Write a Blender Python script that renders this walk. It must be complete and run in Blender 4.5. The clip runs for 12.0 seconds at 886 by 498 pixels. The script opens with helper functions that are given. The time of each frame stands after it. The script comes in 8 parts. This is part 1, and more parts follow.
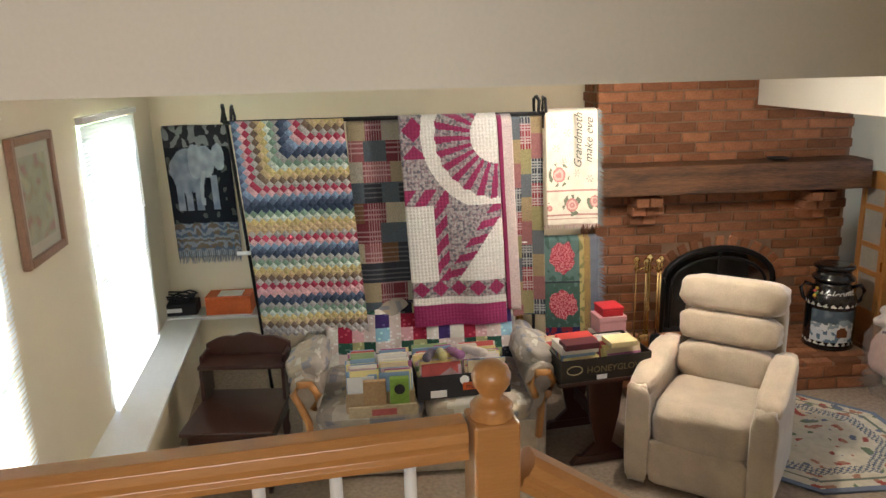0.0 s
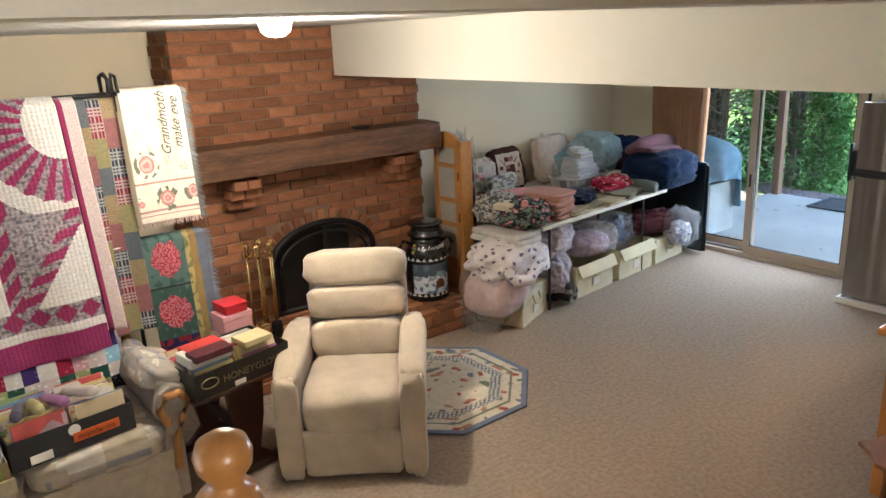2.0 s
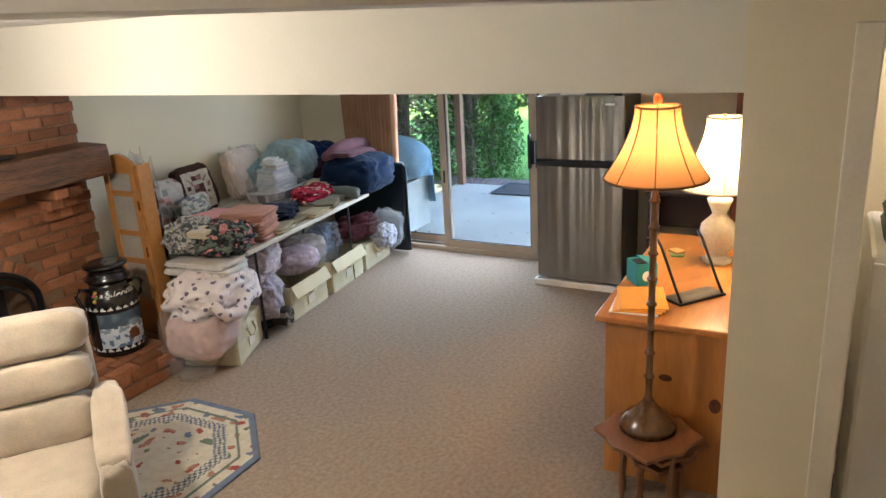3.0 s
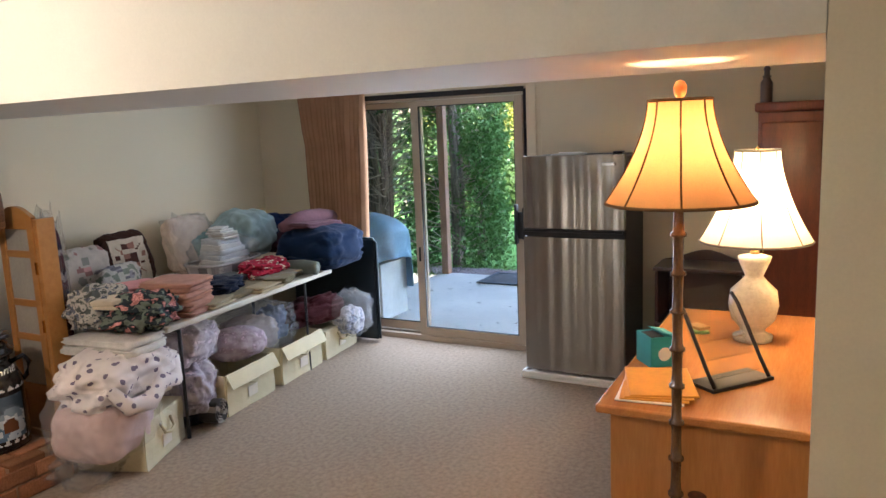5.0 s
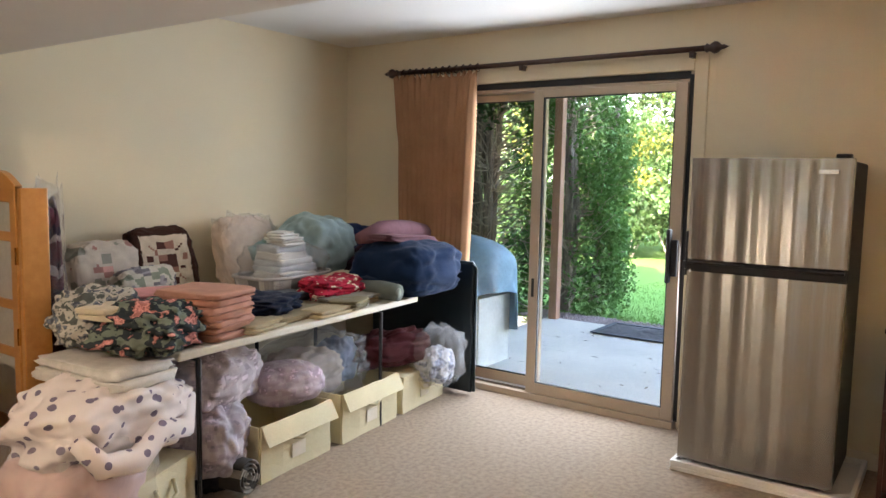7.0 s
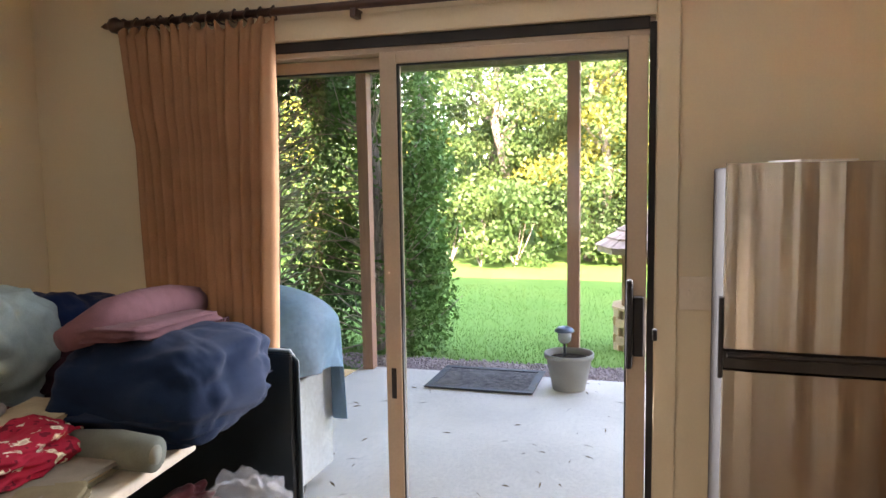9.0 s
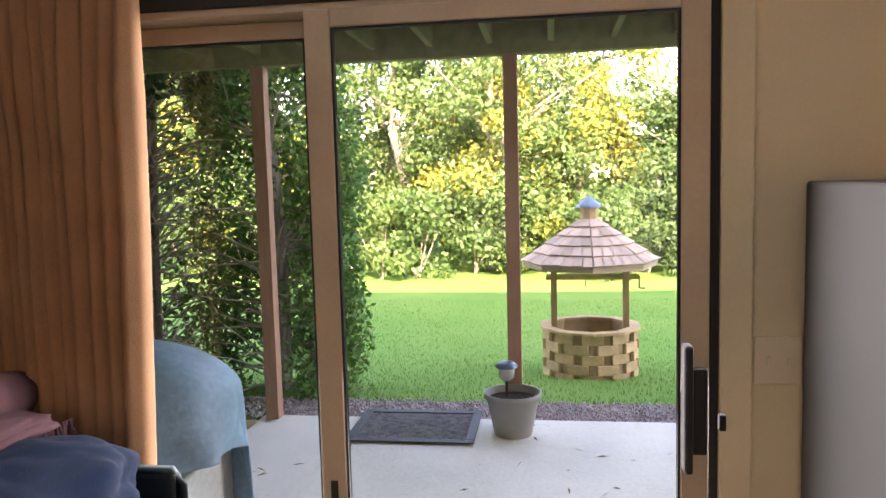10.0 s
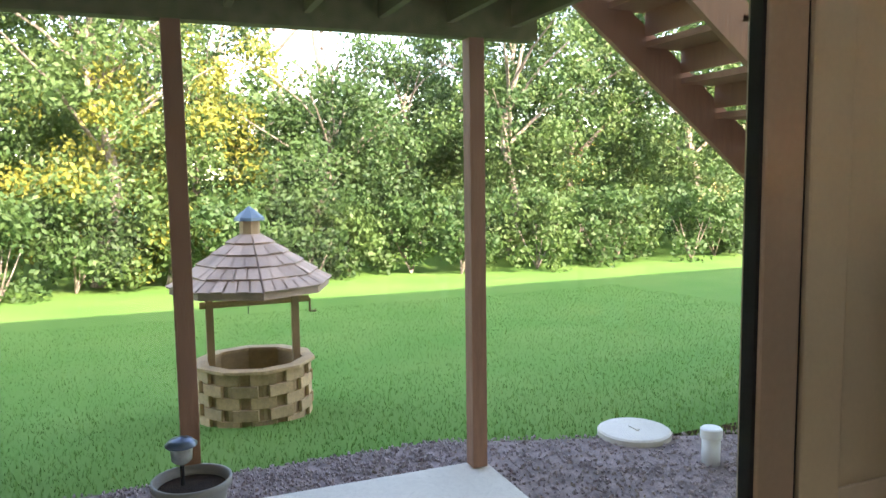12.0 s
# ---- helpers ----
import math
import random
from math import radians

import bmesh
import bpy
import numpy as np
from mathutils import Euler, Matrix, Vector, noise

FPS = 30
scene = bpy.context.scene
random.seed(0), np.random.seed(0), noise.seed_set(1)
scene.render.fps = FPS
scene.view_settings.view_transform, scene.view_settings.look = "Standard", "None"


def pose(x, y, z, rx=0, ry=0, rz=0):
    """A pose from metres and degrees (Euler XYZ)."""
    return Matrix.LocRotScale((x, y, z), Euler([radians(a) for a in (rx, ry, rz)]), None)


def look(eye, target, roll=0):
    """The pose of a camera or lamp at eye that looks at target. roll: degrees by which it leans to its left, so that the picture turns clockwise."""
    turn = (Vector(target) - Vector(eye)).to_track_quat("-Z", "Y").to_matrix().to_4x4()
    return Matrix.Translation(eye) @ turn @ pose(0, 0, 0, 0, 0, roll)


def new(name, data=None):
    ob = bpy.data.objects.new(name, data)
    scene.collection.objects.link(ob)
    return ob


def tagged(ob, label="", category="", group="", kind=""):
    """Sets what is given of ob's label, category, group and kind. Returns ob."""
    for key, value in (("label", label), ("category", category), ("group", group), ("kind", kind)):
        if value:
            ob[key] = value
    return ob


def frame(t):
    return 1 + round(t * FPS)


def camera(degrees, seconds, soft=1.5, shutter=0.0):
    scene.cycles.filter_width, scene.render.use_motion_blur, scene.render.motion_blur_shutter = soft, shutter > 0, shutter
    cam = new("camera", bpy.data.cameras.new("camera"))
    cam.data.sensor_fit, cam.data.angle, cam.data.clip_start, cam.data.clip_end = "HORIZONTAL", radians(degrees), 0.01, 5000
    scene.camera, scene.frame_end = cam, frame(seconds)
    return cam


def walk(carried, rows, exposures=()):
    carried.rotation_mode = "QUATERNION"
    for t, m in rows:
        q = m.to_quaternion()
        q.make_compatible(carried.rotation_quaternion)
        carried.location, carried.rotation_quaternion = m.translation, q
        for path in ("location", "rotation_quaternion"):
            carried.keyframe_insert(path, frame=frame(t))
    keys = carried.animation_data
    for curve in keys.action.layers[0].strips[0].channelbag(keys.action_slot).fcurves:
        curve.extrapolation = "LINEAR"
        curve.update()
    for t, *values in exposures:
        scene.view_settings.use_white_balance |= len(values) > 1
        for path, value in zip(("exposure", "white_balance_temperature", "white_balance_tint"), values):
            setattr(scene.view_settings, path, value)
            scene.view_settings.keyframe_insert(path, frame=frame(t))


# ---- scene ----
cam = camera(62.2, 12.0)
PATH = [
    (0, (1.332, 1.265, 2.226), (1.46, 3.202, 1.746), -1.5),
    (0.5, (1.297, 1.292, 2.22), (1.419, 3.232, 1.746), -2.7),
    (1, (1.224, 1.384, 2.191), (1.678, 3.266, 1.687), -2.8),
    (1.5, (1.172, 1.484, 2.18), (1.96, 3.239, 1.633), -3.0),
    (2, (1.238, 1.674, 2.168), (2.401, 3.201, 1.605), -2.5),
    (2.5, (1.352, 1.837, 2.183), (2.831, 3.055, 1.611), -2.6),
    (3, (1.499, 2.007, 2.18), (3.175, 2.917, 1.581), -3.3),
    (3.2, (1.582, 2.046, 2.169), (3.293, 2.892, 1.572), -3.6),
    (4.8, (2.226, 2.243, 1.797), (3.988, 3.126, 1.455), -2.6),
    (5, (2.3, 2.249, 1.747), (4.047, 3.17, 1.43), -2.3),
    (5.5, (2.49, 2.359, 1.635), (4.212, 3.343, 1.381), -0.9),
    (6, (2.715, 2.52, 1.495), (4.382, 3.608, 1.299), 0.2),
    (6.5, (3.036, 2.71, 1.429), (4.633, 3.903, 1.269), 1.0),
    (6.7, (3.165, 2.819, 1.423), (4.765, 4.006, 1.249), 1.2),
    (8.3, (4.375, 3.937, 1.553), (6.215, 4.702, 1.340), -0.7),
    (8.5, (4.505, 4.039, 1.53), (6.362, 4.755, 1.326), -0.7),
    (9, (4.961, 4.262, 1.532), (6.868, 4.83, 1.336), -0.9),
    (9.5, (5.395, 4.475, 1.564), (7.335, 4.925, 1.379), -1.3),
    (10, (5.779, 4.685, 1.565), (7.751, 4.968, 1.383), -1.5),
    (10.5, (6.098, 4.84, 1.586), (8.086, 4.951, 1.402), -1.8),
    (11, (6.399, 4.971, 1.618), (8.384, 4.804, 1.44), -1.7),
    (11.5, (6.684, 5.106, 1.649), (8.604, 4.576, 1.471), -1.3),
    (12, (6.882, 5.072, 1.62), (8.728, 4.328, 1.423), -0.8),
]
EXPOSURES = [(0.0, 4.05, 6050, 13), (3.0, 4.35, 6050, 13), (5.0, 4.25, 6100, 18), (6.5, 4.55, 6800, 18), (8.5, 4.5, 7100, 22), (9.5, 4.15, 8300, 30), (10.5, 3.9, 8100, 27), (12.0, 3.38, 7400, 18)]
walk(cam, [(t, look(eye, target, roll)) for t, eye, target, roll in PATH], EXPOSURES)

# ---- world, sun and lamps ----
SUN_ELEV, SUN_FROM = radians(28), (-0.965, -0.26)
world = bpy.data.worlds.new("sky")
scene.world = world
world.use_nodes = True
wn = world.node_tree.nodes
sky = wn.new("ShaderNodeTexSky")
sky.sky_type, sky.sun_disc = "NISHITA", False
sky.sun_elevation, sky.sun_rotation = SUN_ELEV, math.atan2(SUN_FROM[0], SUN_FROM[1])
wn["Background"].inputs["Strength"].default_value = 0.15
world.node_tree.links.new(sky.outputs[0], wn["Background"].inputs[0])

sun = new("sun", bpy.data.lights.new("sun", "SUN"))
sun.data.energy, sun.data.angle, sun.data.color = 2.6, radians(0.6), (1.0, 0.94, 0.86)
sun.matrix_world = look((SUN_FROM[0] * math.cos(SUN_ELEV), SUN_FROM[1] * math.cos(SUN_ELEV), math.sin(SUN_ELEV)), (0, 0, 0))


def area_lamp(name, at, target, sx, sy, watts, colour):
    la = bpy.data.lights.new(name, "AREA")
    la.shape, la.size, la.size_y, la.energy, la.color = "RECTANGLE", sx, sy, watts, colour
    ob = new(name, la)
    ob.matrix_world = look(at, target)
    return ob


def bulb_lamp(name, at, watts, colour, radius=0.035):
    la = bpy.data.lights.new(name, "POINT")
    la.energy, la.color, la.shadow_soft_size = watts, colour, radius
    ob = new(name, la)
    ob.location = at
    return ob


# daylight in the openings: the patio door, the two west windows
area_lamp("door_daylight", (7.57, 5.0, 1.05), (0, 5.0, 0.7), 1.5, 1.85, 3.3, (0.74, 0.87, 1.0))
area_lamp("window_daylight", (-0.62, 5.64, 1.25), (2, 5.9, 0.9), 0.75, 1.4, 0.4, (0.9, 0.95, 1.0))
area_lamp("window_daylight", (-0.40, 3.40, 1.25), (2, 3.65, 0.9), 0.95, 1.4, 0.4, (0.9, 0.95, 1.0))
# added fill lamp at an unseen opening assumed behind the landing
area_lamp("landing_fill", (1.2, -1.75, 2.3), (1.4, 3, 1.6), 1.8, 1.6, 4.4, (1.0, 0.93, 0.83))
bulb_lamp("floor_lamp_bulb", (4.45, 2.62, 1.66), 0.8, (1.0, 0.62, 0.30))
bulb_lamp("table_lamp_bulb", (5.5, 2.5, 1.45), 1.25, (1.0, 0.66, 0.33))
bulb_lamp("ceiling_lamp_bulb", (2.766, 4.85, 2.15), 3.8, (1.0, 0.88, 0.70), 0.05)
bulb_lamp("laundry_lamp_bulb", (4.5, 0.9, 2.2), 1.5, (1.0, 0.9, 0.75), 0.08)
# ---- materials ----
def lin(r, g, b):
    """Linear colour from display values 0..255."""
    return tuple(((c / 255 + 0.055) / 1.055) ** 2.4 if c > 10 else c / 255 / 12.92 for c in (r, g, b))


def mat(name, colour, rough=0.6, metal=0.0, vary=0.14, coarse=3.0, fine=60.0, bump=0.12, depth=0.004, second=None, stretch=(1, 1, 1),
        coat=0.0, attribute=False, per_object=0.0, sheen=0.0, translucent=0.0):
    """A procedural surface: base colour, blotches at two scales, fine relief."""
    m = bpy.data.materials.new(name)
    m.use_nodes = True
    nt = m.node_tree
    n, l = nt.nodes, nt.links
    p = n["Principled BSDF"]
    tc, mp = n.new("ShaderNodeTexCoord"), n.new("ShaderNodeMapping")
    mp.inputs["Scale"].default_value = stretch
    l.new(tc.outputs["Object"], mp.inputs[0])
    a, b = n.new("ShaderNodeTexNoise"), n.new("ShaderNodeTexNoise")
    a.inputs["Scale"].default_value, b.inputs["Scale"].default_value = coarse, fine
    a.inputs["Detail"].default_value, b.inputs["Detail"].default_value = 4, 5
    l.new(mp.outputs[0], a.inputs["Vector"]), l.new(mp.outputs[0], b.inputs["Vector"])
    mix = n.new("ShaderNodeMix")
    mix.data_type = "RGBA"
    mix.inputs["A"].default_value = (*colour, 1)
    mix.inputs["B"].default_value = (*(second or [c * (1 - 2.2 * vary) for c in colour]), 1)
    if attribute:
        at = n.new("ShaderNodeVertexColor")
        at.layer_name = "Col"
        hs = n.new("ShaderNodeHueSaturation")
        hs.inputs["Value"].default_value = 1 - 2.0 * vary
        l.new(at.outputs[0], hs.inputs["Color"])
        l.new(at.outputs[0], mix.inputs["A"]), l.new(hs.outputs[0], mix.inputs["B"])
    ad = n.new("ShaderNodeMath")
    ad.operation = "ADD"
    s1, s2 = n.new("ShaderNodeMath"), n.new("ShaderNodeMath")
    s1.operation = s2.operation = "MULTIPLY_ADD"
    s1.inputs[1].default_value, s1.inputs[2].default_value = 2.2, -0.85
    s2.inputs[1].default_value, s2.inputs[2].default_value = 1.6, -0.55
    l.new(a.outputs[0], s1.inputs[0]), l.new(b.outputs[0], s2.inputs[0])
    l.new(s1.outputs[0], ad.inputs[0]), l.new(s2.outputs[0], ad.inputs[1])
    ad.use_clamp = True
    l.new(ad.outputs[0], mix.inputs["Factor"])
    out = mix.outputs["Result"]
    if per_object:
        oi, hv = n.new("ShaderNodeObjectInfo"), n.new("ShaderNodeHueSaturation")
        mr = n.new("ShaderNodeMapRange")
        mr.inputs["To Min"].default_value, mr.inputs["To Max"].default_value = 1 - per_object, 1 + per_object
        l.new(oi.outputs["Random"], mr.inputs["Value"]), l.new(mr.outputs[0], hv.inputs["Value"]), l.new(out, hv.inputs["Color"])
        out = hv.outputs[0]
    l.new(out, p.inputs["Base Color"])
    p.inputs["Roughness"].default_value, p.inputs["Metallic"].default_value = rough, metal
    p.inputs["Coat Weight"].default_value, p.inputs["Coat Roughness"].default_value = coat, 0.12
    p.inputs["Sheen Weight"].default_value = sheen
    p.inputs["Specular IOR Level"].default_value = 0.12 if rough >= 0.85 else 0.5
    if bump:
        bp = n.new("ShaderNodeBump")
        bp.inputs["Strength"].default_value, bp.inputs["Distance"].default_value = bump, depth
        l.new(b.outputs[0], bp.inputs["Height"]), l.new(bp.outputs[0], p.inputs["Normal"])
    if translucent:
        tr, ms = n.new("ShaderNodeBsdfTranslucent"), n.new("ShaderNodeMixShader")
        ms.inputs[0].default_value = translucent
        l.new(out, tr.inputs[0]), l.new(p.outputs[0], ms.inputs[1]), l.new(tr.outputs[0], ms.inputs[2])
        l.new(ms.outputs[0], n["Material Output"].inputs[0])
    return m


def glow(name, colour, strength):
    m = bpy.data.materials.new(name)
    m.use_nodes = True
    p = m.node_tree.nodes["Principled BSDF"]
    p.inputs["Base Color"].default_value = (*colour, 1)
    p.inputs["Emission Color"].default_value, p.inputs["Emission Strength"].default_value = (*colour, 1), strength
    return m


def clear(name, colour=(1, 1, 1), rough=0.02, weight=0.86):
    """Thin clear sheet: mostly see-through with a real glossy face."""
    m = bpy.data.materials.new(name)
    m.use_nodes = True
    n, l = m.node_tree.nodes, m.node_tree.links
    t, g, ms, fr = n.new("ShaderNodeBsdfTransparent"), n.new("ShaderNodeBsdfGlossy"), n.new("ShaderNodeMixShader"), n.new("ShaderNodeLayerWeight")
    t.inputs[0].default_value = (*[c * weight / 0.86 if weight < 0.86 else c for c in colour], 1)
    g.inputs["Roughness"].default_value = rough
    pw, ma = n.new("ShaderNodeMath"), n.new("ShaderNodeMath")
    pw.operation, ma.operation = "POWER", "MULTIPLY_ADD"
    fr.inputs[0].default_value, pw.inputs[1].default_value, ma.inputs[1].default_value, ma.inputs[2].default_value = 0.5, 4.0, 0.5, 0.02
    l.new(fr.outputs["Facing"], pw.inputs[0]), l.new(pw.outputs[0], ma.inputs[0])
    l.new(ma.outputs[0], ms.inputs[0]), l.new(t.outputs[0], ms.inputs[1]), l.new(g.outputs[0], ms.inputs[2])
    l.new(ms.outputs[0], n["Material Output"].inputs[0])
    return m


def film(name, colour, cover, rough=0.18):
    """Crinkled clear plastic: partly covering, shiny."""
    m = mat(name, colour, rough, 0, 0.05, 6, 26, 0.9, 0.03)
    n, l = m.node_tree.nodes, m.node_tree.links
    t, ms = n.new("ShaderNodeBsdfTransparent"), n.new("ShaderNodeMixShader")
    ms.inputs[0].default_value = cover
    l.new(t.outputs[0], ms.inputs[1]), l.new(n["Principled BSDF"].outputs[0], ms.inputs[2]), l.new(ms.outputs[0], n["Material Output"].inputs[0])
    return m


WALL = mat("painted_wall", (0.70, 0.61, 0.44), 0.75, 0, 0.03, 1.2, 130, 0.05, 0.002)
CREAM = mat("painted_header", (0.66, 0.62, 0.53), 0.75, 0, 0.03, 1.2, 130, 0.05, 0.002)
CEIL = mat("ceiling_paint", (0.74, 0.72, 0.68), 0.85, 0, 0.04, 1.5, 90, 0.12, 0.003)
CARPET = mat("beige_carpet", (0.37, 0.29, 0.22), 0.95, 0, 0.17, 38, 190, 0.6, 0.006, (0.25, 0.19, 0.14))
BRICK = mat("red_brick", (0.33, 0.14, 0.07), 0.88, 0, 0.2, 9, 90, 0.5, 0.006, per_object=0.38)
MORTAR = mat("brown_mortar", (0.27, 0.165, 0.105), 0.95, 0, 0.15, 6, 120, 0.6, 0.006)
BEAM_WOOD = mat("dark_beam_wood", (0.20, 0.088, 0.034), 0.6, 0, 0.3, 3, 22, 0.8, 0.012, (0.055, 0.024, 0.010), (0.7, 6, 6))
OAK = mat("honey_oak", (0.50, 0.235, 0.07), 0.32, 0, 0.12, 3, 40, 0.12, 0.002, (0.42, 0.185, 0.05), (1, 9, 9), coat=0.5)
WHITE = mat("white_paint", (0.80, 0.79, 0.76), 0.45, 0, 0.03, 4, 60, 0.05, 0.002)
TRIM = mat("cream_trim_paint", (0.70, 0.62, 0.50), 0.5, 0, 0.04, 4, 70, 0.06, 0.002)
FRAME = mat("almond_door_frame", (0.50, 0.40, 0.30), 0.42, 0.1, 0.05, 5, 90, 0.05, 0.001)
BLACK = mat("black_metal", (0.012, 0.012, 0.013), 0.42, 0.3, 0.1, 8, 80, 0.1, 0.001)
RUBBER = mat("black_rubber", (0.015, 0.015, 0.016), 0.7, 0, 0.1, 8, 80, 0.1, 0.001)
BRASS = mat("polished_brass", (0.74, 0.52, 0.22), 0.2, 1.0, 0.05, 8, 60, 0.03, 0.001)
STEEL = mat("brushed_steel", (0.50, 0.47, 0.43), 0.24, 1.0, 0.05, 2, 60, 0.05, 0.0006, None, (90, 90, 0.6))
FRIDGE = mat("brushed_stainless_door", (0.33, 0.305, 0.275), 0.26, 1.0, 0.05, 1.5, 60, 0.0, 0.0006, None, (60, 60, 0.5))
fp = FRIDGE.node_tree.nodes["Principled BSDF"]
fp.inputs["Anisotropic"].default_value, fp.inputs["Anisotropic Rotation"].default_value = 0.9, 0.25
tg = FRIDGE.node_tree.nodes.new("ShaderNodeTangent")
tg.direction_type, tg.axis = "RADIAL", "Z"
FRIDGE.node_tree.links.new(tg.outputs[0], fp.inputs["Tangent"])
GREY_SIDE = mat("grey_enamel", (0.06, 0.058, 0.055), 0.7, 0.0, 0.04, 4, 150, 0.15, 0.001)
CLOTH = mat("fabric", (0.5, 0.5, 0.5), 0.92, 0, 0.11, 18, 260, 0.35, 0.003, attribute=True, sheen=0.04)
PAINT = mat("printed_surface", (0.5, 0.5, 0.5), 0.5, 0, 0.05, 10, 90, 0.05, 0.001, attribute=True)
GLASS = clear("window_glass")
PINE = mat("knotty_pine", (0.47, 0.20, 0.05), 0.3, 0, 0.14, 2.5, 22, 0.1, 0.002, (0.38, 0.145, 0.032), (6, 6, 0.7), coat=0.5)
PINE_TOP = mat("pine_top", (0.52, 0.225, 0.058), 0.25, 0, 0.12, 2.5, 22, 0.08, 0.002, (0.42, 0.165, 0.038), (0.7, 7, 7), coat=0.6)
DARK_WOOD = mat("dark_maple", (0.04, 0.011, 0.007), 0.32, 0, 0.2, 4, 30, 0.1, 0.002, (0.045, 0.011, 0.006), (1, 6, 6), coat=0.4)
CHERRY = mat("cherry_wood", (0.24, 0.052, 0.018), 0.4, 0, 0.15, 4, 30, 0.1, 0.002, None, (6, 6, 1), coat=0.3)
RECLINER = mat("beige_microfibre", (0.53, 0.44, 0.335), 0.9, 0, 0.12, 7, 170, 0.35, 0.004, sheen=0.5)
CURTAIN = mat("tan_curtain_cloth", (0.37, 0.20, 0.11), 0.9, 0, 0.1, 6, 230, 0.3, 0.003, translucent=0.03)
CONCRETE = mat("patio_concrete", (0.74, 0.67, 0.57), 0.85, 0, 0.1, 1.3, 40, 0.3, 0.006)
POST = mat("brown_stained_post", (0.40, 0.20, 0.125), 0.7, 0, 0.12, 4, 40, 0.2, 0.003, None, (8, 8, 1))
DECK = mat("weathered_green_joist", (0.27, 0.25, 0.14), 0.9, 0, 0.25, 3, 40, 0.3, 0.004, (0.16, 0.17, 0.08), (1, 5, 5))
# ---- mesh helpers ----
def link(name, bm, material, parent=None, label="", smooth=False):
    me = bpy.data.meshes.new(name)
    bm.to_mesh(me)
    bm.free()
    for m in material if isinstance(material, (list, tuple)) else [material]:
        me.materials.append(m)
    if smooth:
        me.polygons.foreach_set("use_smooth", [True] * len(me.polygons))
    ob = new(name, me)
    if parent is not None:
        ob.parent = parent
    if label:
        ob["label"] = label
    return ob


def part(name, bm, material, parent, label="", smooth=False):
    return link(name, bm, material, parent, label, smooth)


def thing(name, m, label, category, group=""):
    ob = new(name)
    ob.empty_display_size = 0.1
    ob.matrix_basis = m
    return tagged(ob, label, category, group)


def setting(ob, label=""):
    return tagged(ob, label, kind="structure")


def box(x0, x1, y0, y1, z0, z1, bevel=0.0, bm=None, seg=2):
    own = bmesh.new()
    bmesh.ops.create_cube(own, size=1, matrix=Matrix.Translation(((x0 + x1) / 2, (y0 + y1) / 2, (z0 + z1) / 2)) @ Matrix.Diagonal((x1 - x0, y1 - y0, z1 - z0, 1)))
    if bevel:
        bmesh.ops.bevel(own, geom=own.edges[:], offset=bevel, segments=seg, affect="EDGES", profile=0.5)
    return merge(bm, own)


def merge(bm, own, m=None):
    if m is not None:
        own.transform(m)
    if bm is None:
        return own
    me = bpy.data.meshes.new("tmp")
    own.to_mesh(me)
    own.free()
    bm.from_mesh(me)
    bpy.data.meshes.remove(me)
    return bm


def turned(profile, n=24, bm=None, m=None, caps=True):
    """A turned shape about z from (radius, height) pairs."""
    own = bmesh.new()
    rings = [[own.verts.new((r * math.cos(6.28318 * i / n), r * math.sin(6.28318 * i / n), z)) for i in range(n)] for r, z in profile]
    for a, b in zip(rings, rings[1:]):
        for i in range(n):
            own.faces.new((a[i], a[(i + 1) % n], b[(i + 1) % n], b[i]))
    if caps:
        own.faces.new(rings[0][::-1]), own.faces.new(rings[-1])
    return merge(bm, own, m)


def tube(points, radius, n=10, bm=None, m=None, closed=False):
    """A tube along points; radius may be a list."""
    own = bmesh.new()
    pts = [Vector(p) for p in points]
    rad = radius if isinstance(radius, (list, tuple)) else [radius] * len(pts)
    rings = []
    for i, p in enumerate(pts):
        d = (pts[min(i + 1, len(pts) - 1)] - pts[max(i - 1, 0)]).normalized()
        side = d.cross(Vector((0, 0, 1)) if abs(d.z) < 0.95 else Vector((1, 0, 0))).normalized()
        up = side.cross(d)
        rings.append([own.verts.new(p + rad[i] * (side * math.cos(6.28318 * k / n) + up * math.sin(6.28318 * k / n))) for k in range(n)])
    for a, b in zip(rings, rings[1:]):
        for k in range(n):
            own.faces.new((a[k], a[(k + 1) % n], b[(k + 1) % n], b[k]))
    own.faces.new(rings[0][::-1]), own.faces.new(rings[-1])
    bmesh.ops.recalc_face_normals(own, faces=own.faces[:])
    return merge(bm, own, m)


def prism(outline, z0, z1, bevel=0.0, bm=None, m=None):
    """An upright prism over an outline of (x, y) points."""
    own = bmesh.new()
    low = [own.verts.new((x, y, z0)) for x, y in outline]
    top = [own.verts.new((x, y, z1)) for x, y in outline]
    k = len(outline)
    own.faces.new(low[::-1]), own.faces.new(top)
    for i in range(k):
        own.faces.new((low[i], low[(i + 1) % k], top[(i + 1) % k], top[i]))
    bmesh.ops.recalc_face_normals(own, faces=own.faces[:])
    if bevel:
        bmesh.ops.bevel(own, geom=own.edges[:], offset=bevel, segments=2, affect="EDGES", profile=0.5)
    return merge(bm, own, m)


